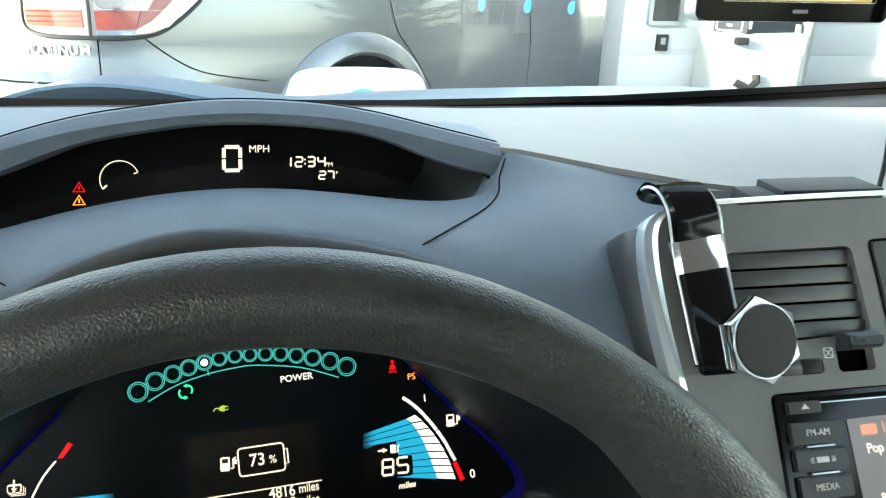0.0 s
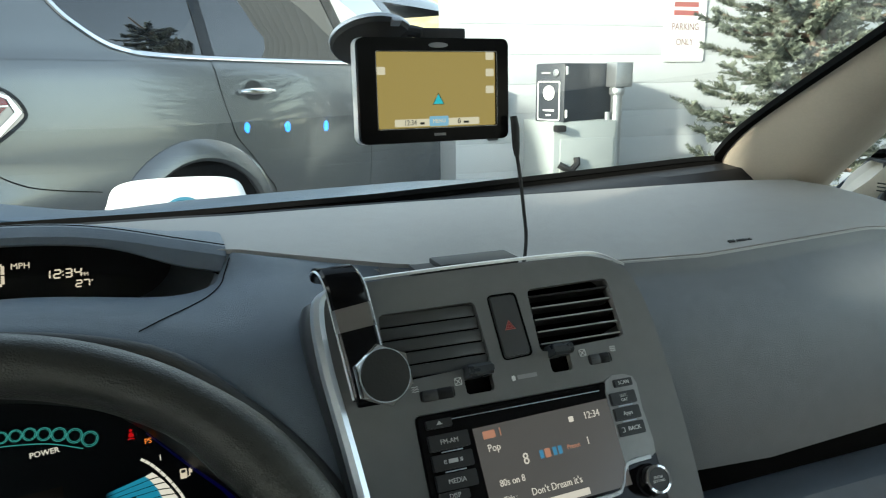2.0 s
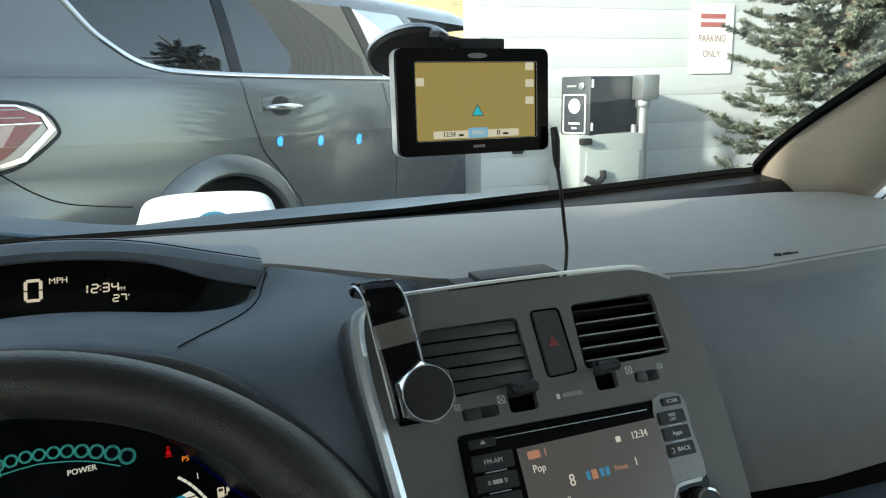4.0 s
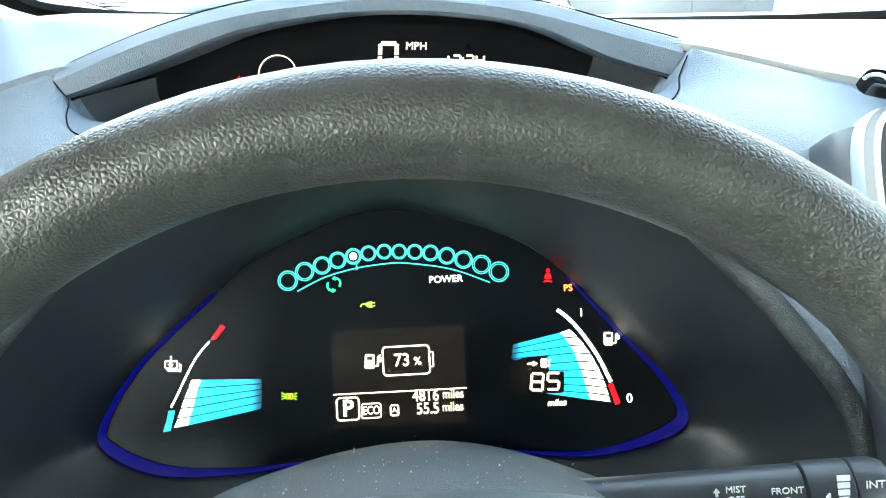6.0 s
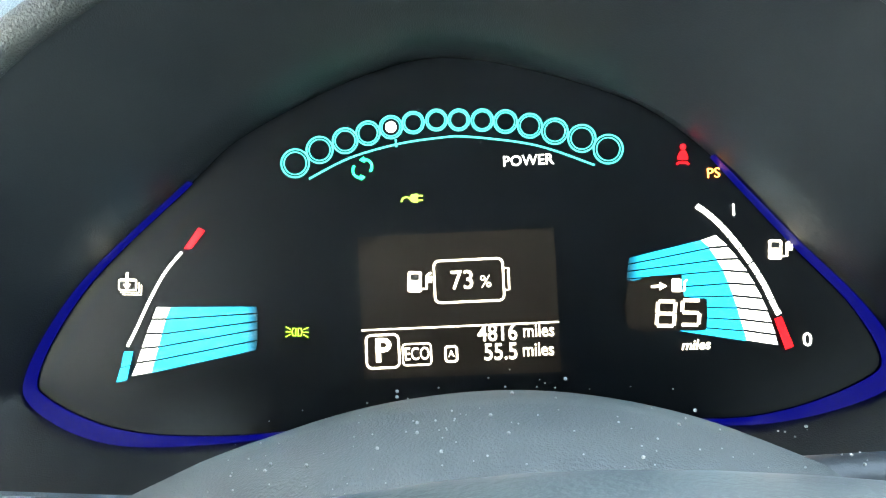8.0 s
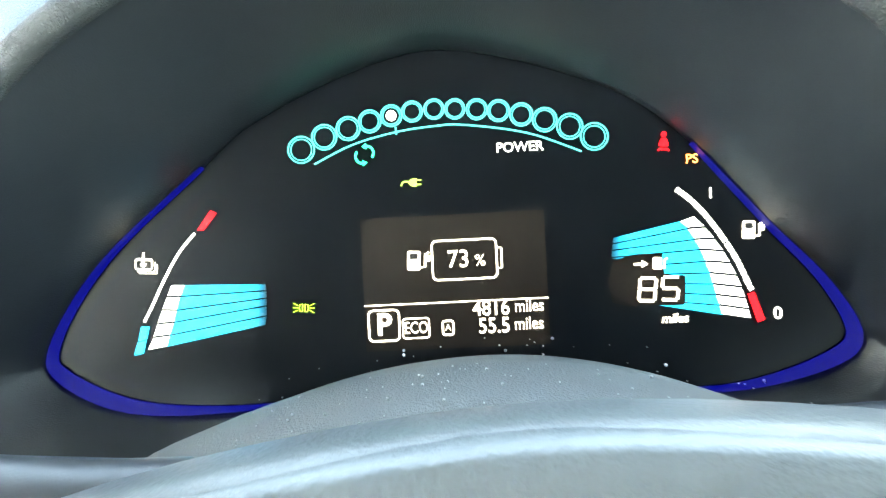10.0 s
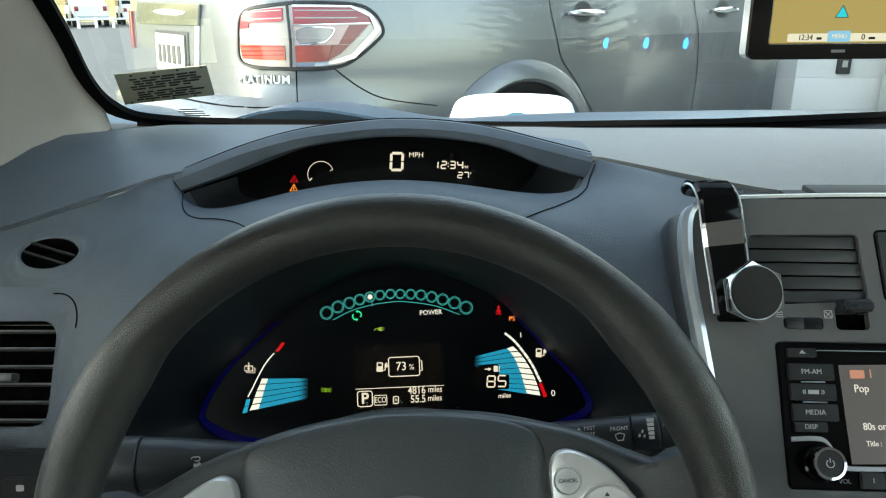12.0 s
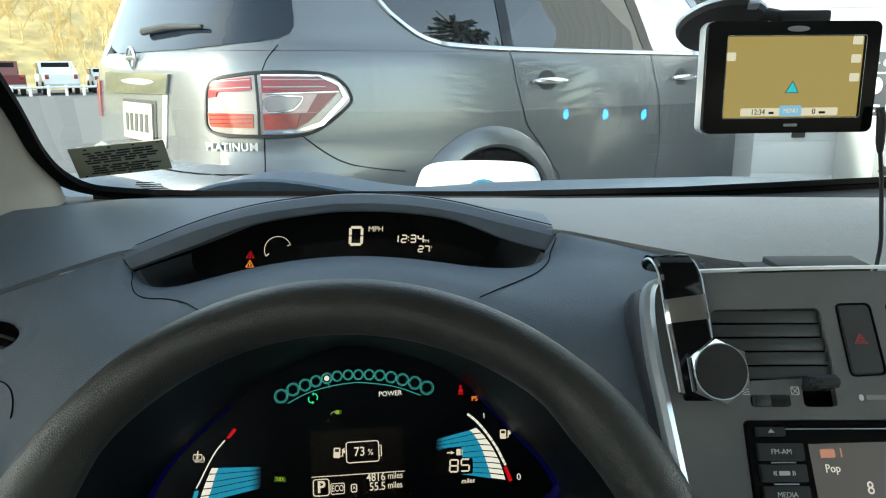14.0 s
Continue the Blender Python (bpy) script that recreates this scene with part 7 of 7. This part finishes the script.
for poly, mm in (([(-1.552, 1.241), (-1.328, 1.237), (-1.25, 1.203), (-1.243, 1.18), (-1.552, 1.18)], P_PINK),
                 ([(-1.552, 1.172), (-1.25, 1.173), (-1.29, 1.135), (-1.335, 1.1), (-1.46, 1.1), (-1.552, 1.1)], P_ROSE),
                 ([(-1.552, 1.098), (-1.41, 1.098), (-1.432, 1.038), (-1.552, 1.038)], P_AMBER),
                 ([(-1.408, 1.098), (-1.338, 1.098), (-1.385, 1.062), (-1.43, 1.04)], P_DEEP),
                 ([(-1.335, 1.172), (-1.252, 1.172), (-1.336, 1.1), (-1.385, 1.1)], P_DEEP),
                 ([(-1.765, 1.226), (-1.59, 1.239), (-1.59, 1.192), (-1.73, 1.186), (-1.735, 1.165), (-1.777, 1.16)], P_PINK),
                 ([(-1.782, 1.105), (-1.59, 1.1), (-1.59, 1.045), (-1.768, 1.05)], P_AMBER)):
    part("lamp_lens", patch(poly, 0.014 if mm is not P_DEEP else 0.0152, 0.006, 0.04), mm, lamp_r)
part("lamp_frame", patch([(-1.552, 1.25), (-1.32, 1.245), (-1.235, 1.21), (-1.2, 1.152), (-1.32, 1.046), (-1.43, 1.022), (-1.552, 1.022), (-1.552, 1.034), (-1.43, 1.034), (-1.335, 1.06), (-1.225, 1.155), (-1.245, 1.202), (-1.325, 1.239), (-1.552, 1.243)], 0.0165, 0.008, 0.04), M_CHROME, lamp_r, "chrome lamp frame")
strip([(-1.552, 1.176), (-1.4, 1.177), (-1.245, 1.178)], 0.006, 0.016, 0.002, "lamp_stripe", M_CHROME)
loop = smoothed([(-1.538, 1.164), (-1.43, 1.164), (-1.4, 1.16), (-1.405, 1.142), (-1.432, 1.116), (-1.46, 1.108), (-1.538, 1.107)], 4)
part("lamp_reflector", patch([(-1.488 + (x + 1.488) * 0.92, 1.136 + (y - 1.136) * 0.86) for x, y in loop], 0.0155, 0.004, 0.03), P_CLEAR, lamp_r, "clear reversing lamp")
strip(loop + loop[:1], 0.007, 0.0155, 0.003, "lamp_loop", M_CHROME)
for k, z in enumerate((1.228, 1.214, 1.2, 1.188)):
    part("lamp_rib", patch([(-1.545, z), (-1.3, z - 0.003), (-1.3, z + 0.0005), (-1.545, z + 0.0035)], 0.0155, 0.002, 0.05), P_RED if k % 2 else P_CLEAR, lamp_r)
    part("lamp_rib", patch([(-1.765, z - 0.007), (-1.595, z), (-1.595, z + 0.0035), (-1.765, z - 0.0035)], 0.0155, 0.002, 0.05), P_RED if k % 2 else P_CLEAR, lamp_r)
for z in (1.092, 1.076, 1.06):
    part("lamp_rib", patch([(-1.77, z), (-1.595, z + 0.003), (-1.595, z + 0.008), (-1.77, z + 0.005)], 0.0155, 0.002, 0.05), P_RED, lamp_r)
part("tail_lamp", patch([(-3.08, 1.22), (-3.05, 1.04), (-3.3, 1.03), (-3.4, 1.1), (-3.35, 1.23)], 0.01, 0.02, 0.06), P_RED, suv, "red tail lamp")
# tailgate: garnish, plate recess, wiper, badge, lettering
part("garnish", patch([(-2.07, 1.252), (-2.9, 1.262), (-2.9, 1.165), (-2.09, 1.17)], 0.014, 0.02), M_CHROME, suv, "chrome tailgate garnish")
part("garnish_handle", patch(smoothed([(-2.2, 1.222), (-2.4, 1.235), (-2.6, 1.225), (-2.5, 1.212), (-2.3, 1.208)], 4), 0.0165, 0.004), M_GALV, suv)
# silver strip: sunlight on the recess wall, put into its colour
part("recess_sun_strip", patch([(-2.09, 1.166), (-2.135, 1.166), (-2.16, 0.94), (-2.12, 0.94)], 0.006, 0.02), M_SILVER, suv, "silver strip painted as the recess wall in sun")
# black sheet: the shadow beside the plate, painted on
part("plate_shade", patch([(-2.215, 1.14), (-2.62, 1.142), (-2.62, 0.955), (-2.215, 0.952)], 0.004, 0.006), M_BLACK, suv, "black sheet painted as shade beside the plate")
plate_ = part("number_plate", patch([(-2.24, 1.125), (-2.6, 1.128), (-2.6, 0.965), (-2.24, 0.962)], 0.012, 0.006), M_PLATE, suv, "pale number plate with grey bars")
for k in range(5):
    part("plate_bar", patch([(-2.28 - k * 0.06, 1.08), (-2.315 - k * 0.06, 1.08), (-2.315 - k * 0.06, 1.0), (-2.28 - k * 0.06, 1.0)], 0.0145, 0.002), M_PAPERINK, plate_)
part("plate_bar", patch([(-2.32, 1.115), (-2.52, 1.115), (-2.52, 1.1), (-2.32, 1.1)], 0.0145, 0.002), M_GREY_INK, plate_)
pb = suv_at(-2.48, 1.322, 0.012)
mb = plane(pb, suv_at(-2.4, 1.322) - suv_at(-2.56, 1.322), (0, 0, 1))
b = lathe([(0.052, -0.004), (0.054, 0.004), (0.046, 0.01), (0.04, 0.004), (0.038, -0.004)], mb, 32)
box((0, 0, 0.006), (0.115, 0.018, 0.01), mb, 0.002, bm=b)
part("ring_badge", b, M_CHROME, suv, "chrome ring badge")
b = tube([suv_at(-2.4, 1.435, 0.03), suv_at(-2.15, 1.445, 0.035), suv_at(-1.85, 1.435, 0.03)], [0.018, 0.014, 0.008], 8)
part("rear_wiper", b, M_BLACK, suv, "black rear wiper")
u_next = -1.802
for chx, wide_ in zip("PLATINUM", (0.85, 0.78, 1.0, 0.9, 0.5, 1.05, 1.02, 1.2)):
    u = u_next + 0.0155 * wide_
    u_next += 0.031 * wide_
    mt = plane(suv_at(u, 0.97, 0.008), suv_at(u + 0.02, 0.97) - suv_at(u - 0.02, 0.97), (0, 0, 1))
    text(chx, 0.044, mt, M_SILVER, suv, "badge_letter", depth=0.003, bold=0.0009)
# seats inside
for s0, q0 in ((0.35, -0.5), (0.35, -1.45), (1.25, -0.5), (1.25, -1.45), (-0.55, -0.6), (-0.55, -1.4)):
    c = O + D * s0 + N * q0
    mm = Matrix.Translation(c) @ D.to_track_quat("X", "Z").to_matrix().to_4x4()
    b = box((0, 0, 1.1), (0.16, 0.5, 0.7), mm, 0.05)
    box((-0.03, 0, 1.58), (0.12, 0.28, 0.2), mm, 0.05, bm=b)
    part("seat", b, M_SEAT, suv)
b = box((0, 0, 0.0), (4.4, 1.7, 0.06), Matrix.Translation(O + D * 0.6 - N * 1.0 + Vector((0, 0, 0.8))) @ D.to_track_quat("X", "Z").to_matrix().to_4x4())
part("cabin_floor", b, M_CARPET, suv)
mirror_at = suv_at(1.72, 1.42, 0.13)
b = bmesh.new()
bmesh.ops.create_uvsphere(b, u_segments=20, v_segments=12, radius=1, matrix=Matrix.Translation(mirror_at) @ D.to_track_quat("X", "Z").to_matrix().to_4x4() @ Matrix.Diagonal((0.09, 0.13, 0.1, 1)))
part("door_mirror", b, M_CHROME, suv, "chrome door mirror")

# painted wall
wall = new("wall_east", finish(box((6.4, 4.784, 1.9), (8.8, 0.3, 3.8), None, 0.01), "wall_east", M_BLOCK, 0))
tagged(wall, "white painted block wall with faint level joints", "wall", kind="structure")
course_mesh = finish(box((0, 0, 0), (8.8, 0.012, 0.1985), None, 0.0022, 2), "block_course", M_BLOCK, 40)
for k in range(19):
    under(new("block_course", course_mesh), wall).matrix_basis = Matrix.Translation((6.4, 4.634, 0.1 + 0.2 * k))

charger = thing("charging_station", "grey wall-mounted charging box over a light cabinet", "charging station", (2.65, 4.2, 0.02))
CBOX = Matrix.Translation((2.535, 4.115, 0)) @ Matrix.Rotation(radians(21), 4, "Z")
part("charger_box", box((0.285, 0.12, 1.15), (0.57, 0.24, 0.37), CBOX, 0.012), M_CABINET, charger, "dark grey charging box")
cf = CBOX @ plane((-0.001, 0.12, 1.15), (0, -1, 0), (0, 0, 1))
part("label_plate", plate(rounded(0.185, 0.25, 0.014, -0.005, -0.05), [rounded(0.169, 0.234, 0.01, -0.005, -0.05)], 0.0, 0.005, cf), M_WHITE_INK, charger, "white framed label")
part("label_ring", lathe([(0.047, 0), (0.047, 0.004), (0.038, 0.004), (0.038, 0)], cf @ Matrix.Translation((-0.005, 0.0, 0)), 28), M_WHITE_INK, charger)
for k, wd in ((0.02, 0.035), (0.0, 0.035), (-0.1, 0.06), (-0.13, 0.025)):
    part("label_bar", box((-0.005, k - 0.01, 0.002), (wd * 1.5, 0.012, 0.004), cf), M_WHITE_INK, charger)
part("lock", lathe([(0.022, 0.0), (0.022, 0.012), (0.016, 0.014), (0.001, 0.014)], cf @ Matrix.Translation((0.055, 0.125, 0)), 20), M_GALV, charger)
part("name_bar", box((-0.03, 0.125, 0.002), (0.075, 0.012, 0.004), cf), M_GREY_INK, charger)
for z in (1.29, 1.02):
    part("hinge", box((0.018, -0.004, z), (0.014, 0.012, 0.05), CBOX, 0.002), M_WHITE_INK, charger)
part("cabinet", box((2.71, 4.34, 0.5), (0.47, 0.42, 0.94), None, 0.01), M_CABLIGHT, charger, "light grey cabinet")
part("cabinet_door", box((2.72, 4.125, 0.66), (0.4, 0.012, 0.4), None, 0.004), M_CABLIGHT, charger)
part("latch", tube([(2.5, 4.1, 0.7), (2.53, 4.08, 0.68), (2.58, 4.08, 0.66), (2.63, 4.09, 0.7), (2.63, 4.1, 0.74)], 0.022, 8), M_BLACK, charger, "black hanging plug")
part("bracket", box((2.5, 4.1, 0.93), (0.07, 0.05, 0.04), None, 0.006), M_BLACK, charger)
conduit = thing("conduit", "grey metal conduit with a junction box", "conduit", (3.0, 4.25, 0.02))
part("pipe", tube([(2.985, 4.2, 0.02), (2.985, 4.2, 1.24)], 0.038, 14), M_GALV, conduit)
part("pipe", tube([(2.92, 4.2, 0.02), (2.92, 4.2, 1.02)], 0.02, 10), M_GALV, conduit)
part("junction_box", box((3.0, 4.2, 1.26), (0.13, 0.12, 0.16), None, 0.008), M_GALV, conduit)
part("collar", lathe([(0.048, 0), (0.052, 0.01), (0.052, 0.04), (0.045, 0.05)], Matrix.Translation((2.985, 4.2, 1.13)), 16), M_GALV, conduit)
kiosk = thing("wall_terminal", "small wall terminal with a grey screen and a black reader", "terminal", (2.28, 4.6, 0.8))
part("screen_frame", plate(rounded(0.23, 0.18, 0.01, 2.27, 1.07, 3), [rounded(0.18, 0.13, 0.006, 2.27, 1.07, 3)], 0.0, 0.03, plane((0, 4.628, 0), (1, 0, 0), (0, 0, 1))), M_GALV, kiosk)
part("screen", box((2.27, 4.622, 1.07), (0.19, 0.012, 0.14)), M_LCD_GREY, kiosk)
part("reader", box((2.27, 4.615, 0.875), (0.075, 0.03, 0.1), None, 0.005), M_BLACK, kiosk, "black card reader")
part("reader_mark", box((2.27, 4.598, 0.885), (0.03, 0.004, 0.04)), M_GREY_INK, kiosk)
sign = thing("parking_sign", "white parking sign with faded red lettering", "sign", (3.82, 4.6, 1.35))
sf = plane((3.85, 4.62, 1.6), (1, 0, 0), (0, 0, 1))
part("sheet", prism(rounded(0.37, 0.5, 0.02), -0.004, 0.004, sf), P_WHITE, sign)
text("PARKING", 0.07, at_uv(sf, 0, 0.0, 0.005), M_FADED_INK, sign, stretch=0.85)
text("ONLY", 0.07, at_uv(sf, 0, -0.11, 0.005), M_FADED_INK, sign, stretch=0.85)
for v in (0.1, 0.16):
    part("sign_bar", box((0, v, 0.005), (0.22, 0.035, 0.002), sf), M_RED_INK, sign)

# spruce by the wall: trunk, boughs that droop, needles in many small sprays
rng = random.Random(11)
spruce = thing("spruce_tree", "blue-green spruce with open drooping boughs", "tree", (3.9, 3.45, 0.02))
T0 = Vector((3.9, 3.45, 0.02))
part("trunk", tube([T0 + Vector((0.02 * math.sin(z), 0.01 * z, z)) for z in np.linspace(0, 4.3, 12)], [0.11 - 0.018 * i / 2 for i in range(12)], 10), M_BARK, spruce)
lv, lf = [], []
wood = bmesh.new()


def spray(p, d, ln):
    """A twig clothed in needles, as crossed thin blades."""
    side = d.cross(Vector((0, 0, 1)))
    side = side.normalized() if side.length > 0.01 else Vector((1, 0, 0))
    up = side.cross(d).normalized()
    n = max(8, int(ln / 0.007))
    for i in range(n):
        t = i / n
        q = p + d * ln * t
        for _ in range(2):
            a = rng.uniform(0, 2 * math.pi)
            w = (side * math.cos(a) + up * math.sin(a)) * 0.8 + d * rng.uniform(0.4, 0.9)
            w = w.normalized() * rng.uniform(0.028, 0.045) * (1.1 - 0.5 * t)
            e = d.cross(w).normalized() * 0.0066
            k = len(lv)
            lv.extend((q - e, q + e, q + w))
            lf.append((k, k + 1, k + 2))


for k in range(170):
    z = 0.3 + 3.6 * (k / 170) ** 0.95 + rng.uniform(-0.05, 0.05)
    a = k * 2.4 + rng.uniform(-0.3, 0.3)
    ln = (1.0 - 0.17 * z) * rng.uniform(0.75, 1.1)
    if z < 0.6:
        ln *= 0.8
    p = T0 + Vector((0, 0, z))
    pts = []
    for i in range(8):
        t = i / 7
        pts.append(p + Vector((math.cos(a) * ln * t, math.sin(a) * ln * t, 0.1 * ln * t - 0.3 * ln * t * t + 0.34 * ln * t ** 3)))
    tube(pts, [0.016 * (1 - 0.85 * i / 7) + 0.002 for i in range(8)], 5, bm=wood)
    for i in range(1, 8):
        for s in (-1, 1):
            for q in range(2):
                c = pts[i - 1].lerp(pts[i], rng.random())
                d0 = (pts[i] - pts[i - 1]).normalized()
                sd = Vector((-math.sin(a), math.cos(a), 0)) * s
                d = (d0 * rng.uniform(0.5, 0.9) + sd * rng.uniform(0.5, 0.9) + Vector((0, 0, rng.uniform(-0.2, 0.35)))).normalized()
                l2 = ln * rng.uniform(0.16, 0.34) * (1.15 - 0.55 * i / 7)
                spray(c, d, l2)
                if q == 0:
                    spray(c + d * l2 * 0.45, (d + d0 * 0.8).normalized(), l2 * 0.55)
    spray(pts[-2], (pts[-1] - pts[-2]).normalized(), ln * 0.22)
part("boughs", wood, M_BARK, spruce)
me = bpy.data.meshes.new("needles")
me.from_pydata([tuple(v) for v in lv], [], lf)
me.materials.append(M_NEEDLE)
tagged(under(new("needles", me), spruce), "blue-green needle sprays", kind="stuff")


# distance to the left: parked vehicles, bank, bare winter trees
def far_car(name, label, at, yaw, L, H, paint, pickup=False):
    m = Matrix.Translation(at) @ Matrix.Rotation(radians(yaw), 4, "Z")
    t = thing(name, label, "car", at, "parked cars far off")
    prof = [(-L / 2, 0.35), (-L / 2, 0.8), (-L / 2 + 0.1, 0.95), (-L * 0.2, 1.0), (-L * 0.08, H), (L * 0.28, H), (L * 0.4, 1.02), (L / 2 - 0.05, 0.95), (L / 2, 0.6), (L / 2, 0.35)] if not pickup else [(-L / 2, 0.45), (-L / 2, 1.1), (-L * 0.05, 1.12), (-L * 0.04, H), (L * 0.18, H), (L * 0.27, 1.15), (L / 2 - 0.05, 1.1), (L / 2, 0.8), (L / 2, 0.45)]
    W = 1.8
    b = loft([[m @ Vector((x, y * k, z)) for x, z in prof] for y, k in ((-W / 2, 0.96), (-W / 2, 1.0), (W / 2, 1.0), (W / 2, 0.96))], True, True)
    bmesh.ops.triangulate(b, faces=[f for f in b.faces if len(f.verts) > 4])
    part("body", b, paint, t, smooth=20)
    for s in (-1, 1):
        x0, x1 = (-L * 0.15, L * 0.3) if not pickup else (-L * 0.02, L * 0.2)
        part("side_window", box(((x0 + x1) / 2, s * W * 0.49, (H + 1.02) / 2 + 0.02), (x1 - x0, 0.06, (H - 1.02) * 0.75), m), M_GLOSS, t)
        for x in (-L * 0.31, L * 0.31):
            mw = m @ Matrix.Translation((x, s * W * 0.46, 0.36)) @ Matrix.Rotation(radians(90), 4, "X")
            w = part("wheel", lathe([(0.35, -0.1), (0.36, 0.1), (0.22, 0.11), (0.01, 0.1)], mw, 24), M_TYRE, t)
    part("rear_window", box((-L * 0.14 if not pickup else -L * 0.04, 0, (H + 1.05) / 2), (0.05, W * 0.8, (H - 1.05) * 0.8), m), M_GLOSS, t)
    for s in (-1, 1):
        part("tail_lamp", box((-L / 2 + 0.02, s * W * 0.4, 0.88 if not pickup else 0.98), (0.08, 0.2, 0.2 if not pickup else 0.26), m, 0.02), P_RED, t)
    part("rear_bumper", box((-L / 2 - 0.03, 0, 0.5), (0.12, W * 0.96, 0.2), m, 0.03), M_GALV if pickup else paint, t)


def far_place(bearing, d):
    return (d * math.sin(radians(bearing)), d * math.cos(radians(bearing)), 0.02)


for name, label, bearing, d, L, H, paint, pickup in (("pickup_truck", "dark red pickup truck parked far off", -31.3, 48, 5.4, 1.85, P_REDCAR, True),
                                                     ("pickup_truck", "white pickup truck parked far off", -28.0, 49, 5.4, 1.85, P_WHITE, True),
                                                     ("parked_car", "white saloon car parked far off", -24.9, 50, 4.5, 1.45, P_WHITE, False),
                                                     ("parked_car", "silver car parked far off", -21.9, 51, 4.5, 1.5, M_GALV, False),
                                                     ("parked_car", "dark car parked far off", -34.8, 47, 4.5, 1.5, M_GLOSS, False)):
    far_car(name, label, far_place(bearing, d), 90 - bearing + 6, L, H, paint, pickup)
fence = thing("guard_rail", "white rail fence before the parked cars", "fence", far_place(-26.5, 45))
ends = Vector(far_place(-33, 44)), Vector(far_place(-20, 46))
for i in range(13):
    p = ends[0].lerp(ends[1], i / 12)
    part("rail_post", box((p.x, p.y, 0.3), (0.12, 0.12, 0.56)), P_WHITE, fence)
part("rail", tube([ends[0] + Vector((0, 0, 0.45)), ends[1] + Vector((0, 0, 0.45))], 0.06, 6), P_WHITE, fence)
rows = []
for y, z in ((52, 0.0), (55, 0.6), (62, 3.0), (75, 8.0), (95, 13.0), (130, 17.0)):
    rows.append([Vector((-120 + 200 * i / 40, y + 3 * math.sin(i * 0.7), z * (1 + 0.12 * math.sin(i * 1.3)))) for i in range(41)])
tagged(part("hillside", loft(rows), M_HILL), "dry sunlit bank behind the car park", "hillside", kind="structure")
# unseen bank on the left, added to darken reflections in the SUV's paint
rows = []
for x, z in ((-44, 0.0), (-48, 1.2), (-55, 4.0), (-66, 7.5), (-85, 10.5), (-120, 13.0)):
    rows.append([Vector((x + 2.5 * math.sin(i * 0.9), -90 + 145 * i / 40, z * (1 + 0.15 * math.sin(i * 1.1)))) for i in range(41)])
tagged(part("hillside", loft(rows), M_HILL), "unseen dry bank added for the grey car to reflect", "hillside", kind="structure")
tv, tf = [], []


def bare(p, d, ln, r, depth):
    q = p + d * ln
    side = d.orthogonal().normalized()
    up = d.cross(side)
    k = len(tv)
    for j in range(3):
        a = 2.094 * j
        o = side * math.cos(a) + up * math.sin(a)
        tv.extend((p + o * r, q + o * r * 0.6))
    for j in range(3):
        a, c = k + 2 * j, k + 2 * ((j + 1) % 3)
        tf.append((a, c, c + 1, a + 1))
    if depth:
        for _ in range(4 if depth > 1 else 9):
            e = (d + Vector((rng.uniform(-0.9, 0.9), rng.uniform(-0.9, 0.9), rng.uniform(-0.2, 0.7)))).normalized()
            bare(p + d * ln * rng.uniform(0.45, 1.0), e, ln * rng.uniform(0.5, 0.72), r * 0.55, depth - 1)


for i in range(84):
    x, y = rng.uniform(-46, 2), rng.uniform(52, 72)
    z = max(0, (y - 53) * 0.33)
    bare(Vector((x, y, z - 0.3)), Vector((rng.uniform(-0.1, 0.1), 0, 1)).normalized(), rng.uniform(2.0, 4.2), 0.075, 4)
for i in range(150):
    x, y = rng.uniform(-46, 2), rng.uniform(52, 64)
    z = max(0, (y - 53) * 0.33)
    bare(Vector((x, y, z - 0.3)), Vector((rng.uniform(-0.3, 0.3), 0, 1)).normalized(), rng.uniform(0.6, 1.2), 0.03, 3)
me = bpy.data.meshes.new("bare_trees")
me.from_pydata([tuple(v) for v in tv], [], tf)
me.materials.append(M_TWIG)
tagged(new("bare_trees", me), "sunlit bare yellowish winter trees", "trees", kind="stuff")
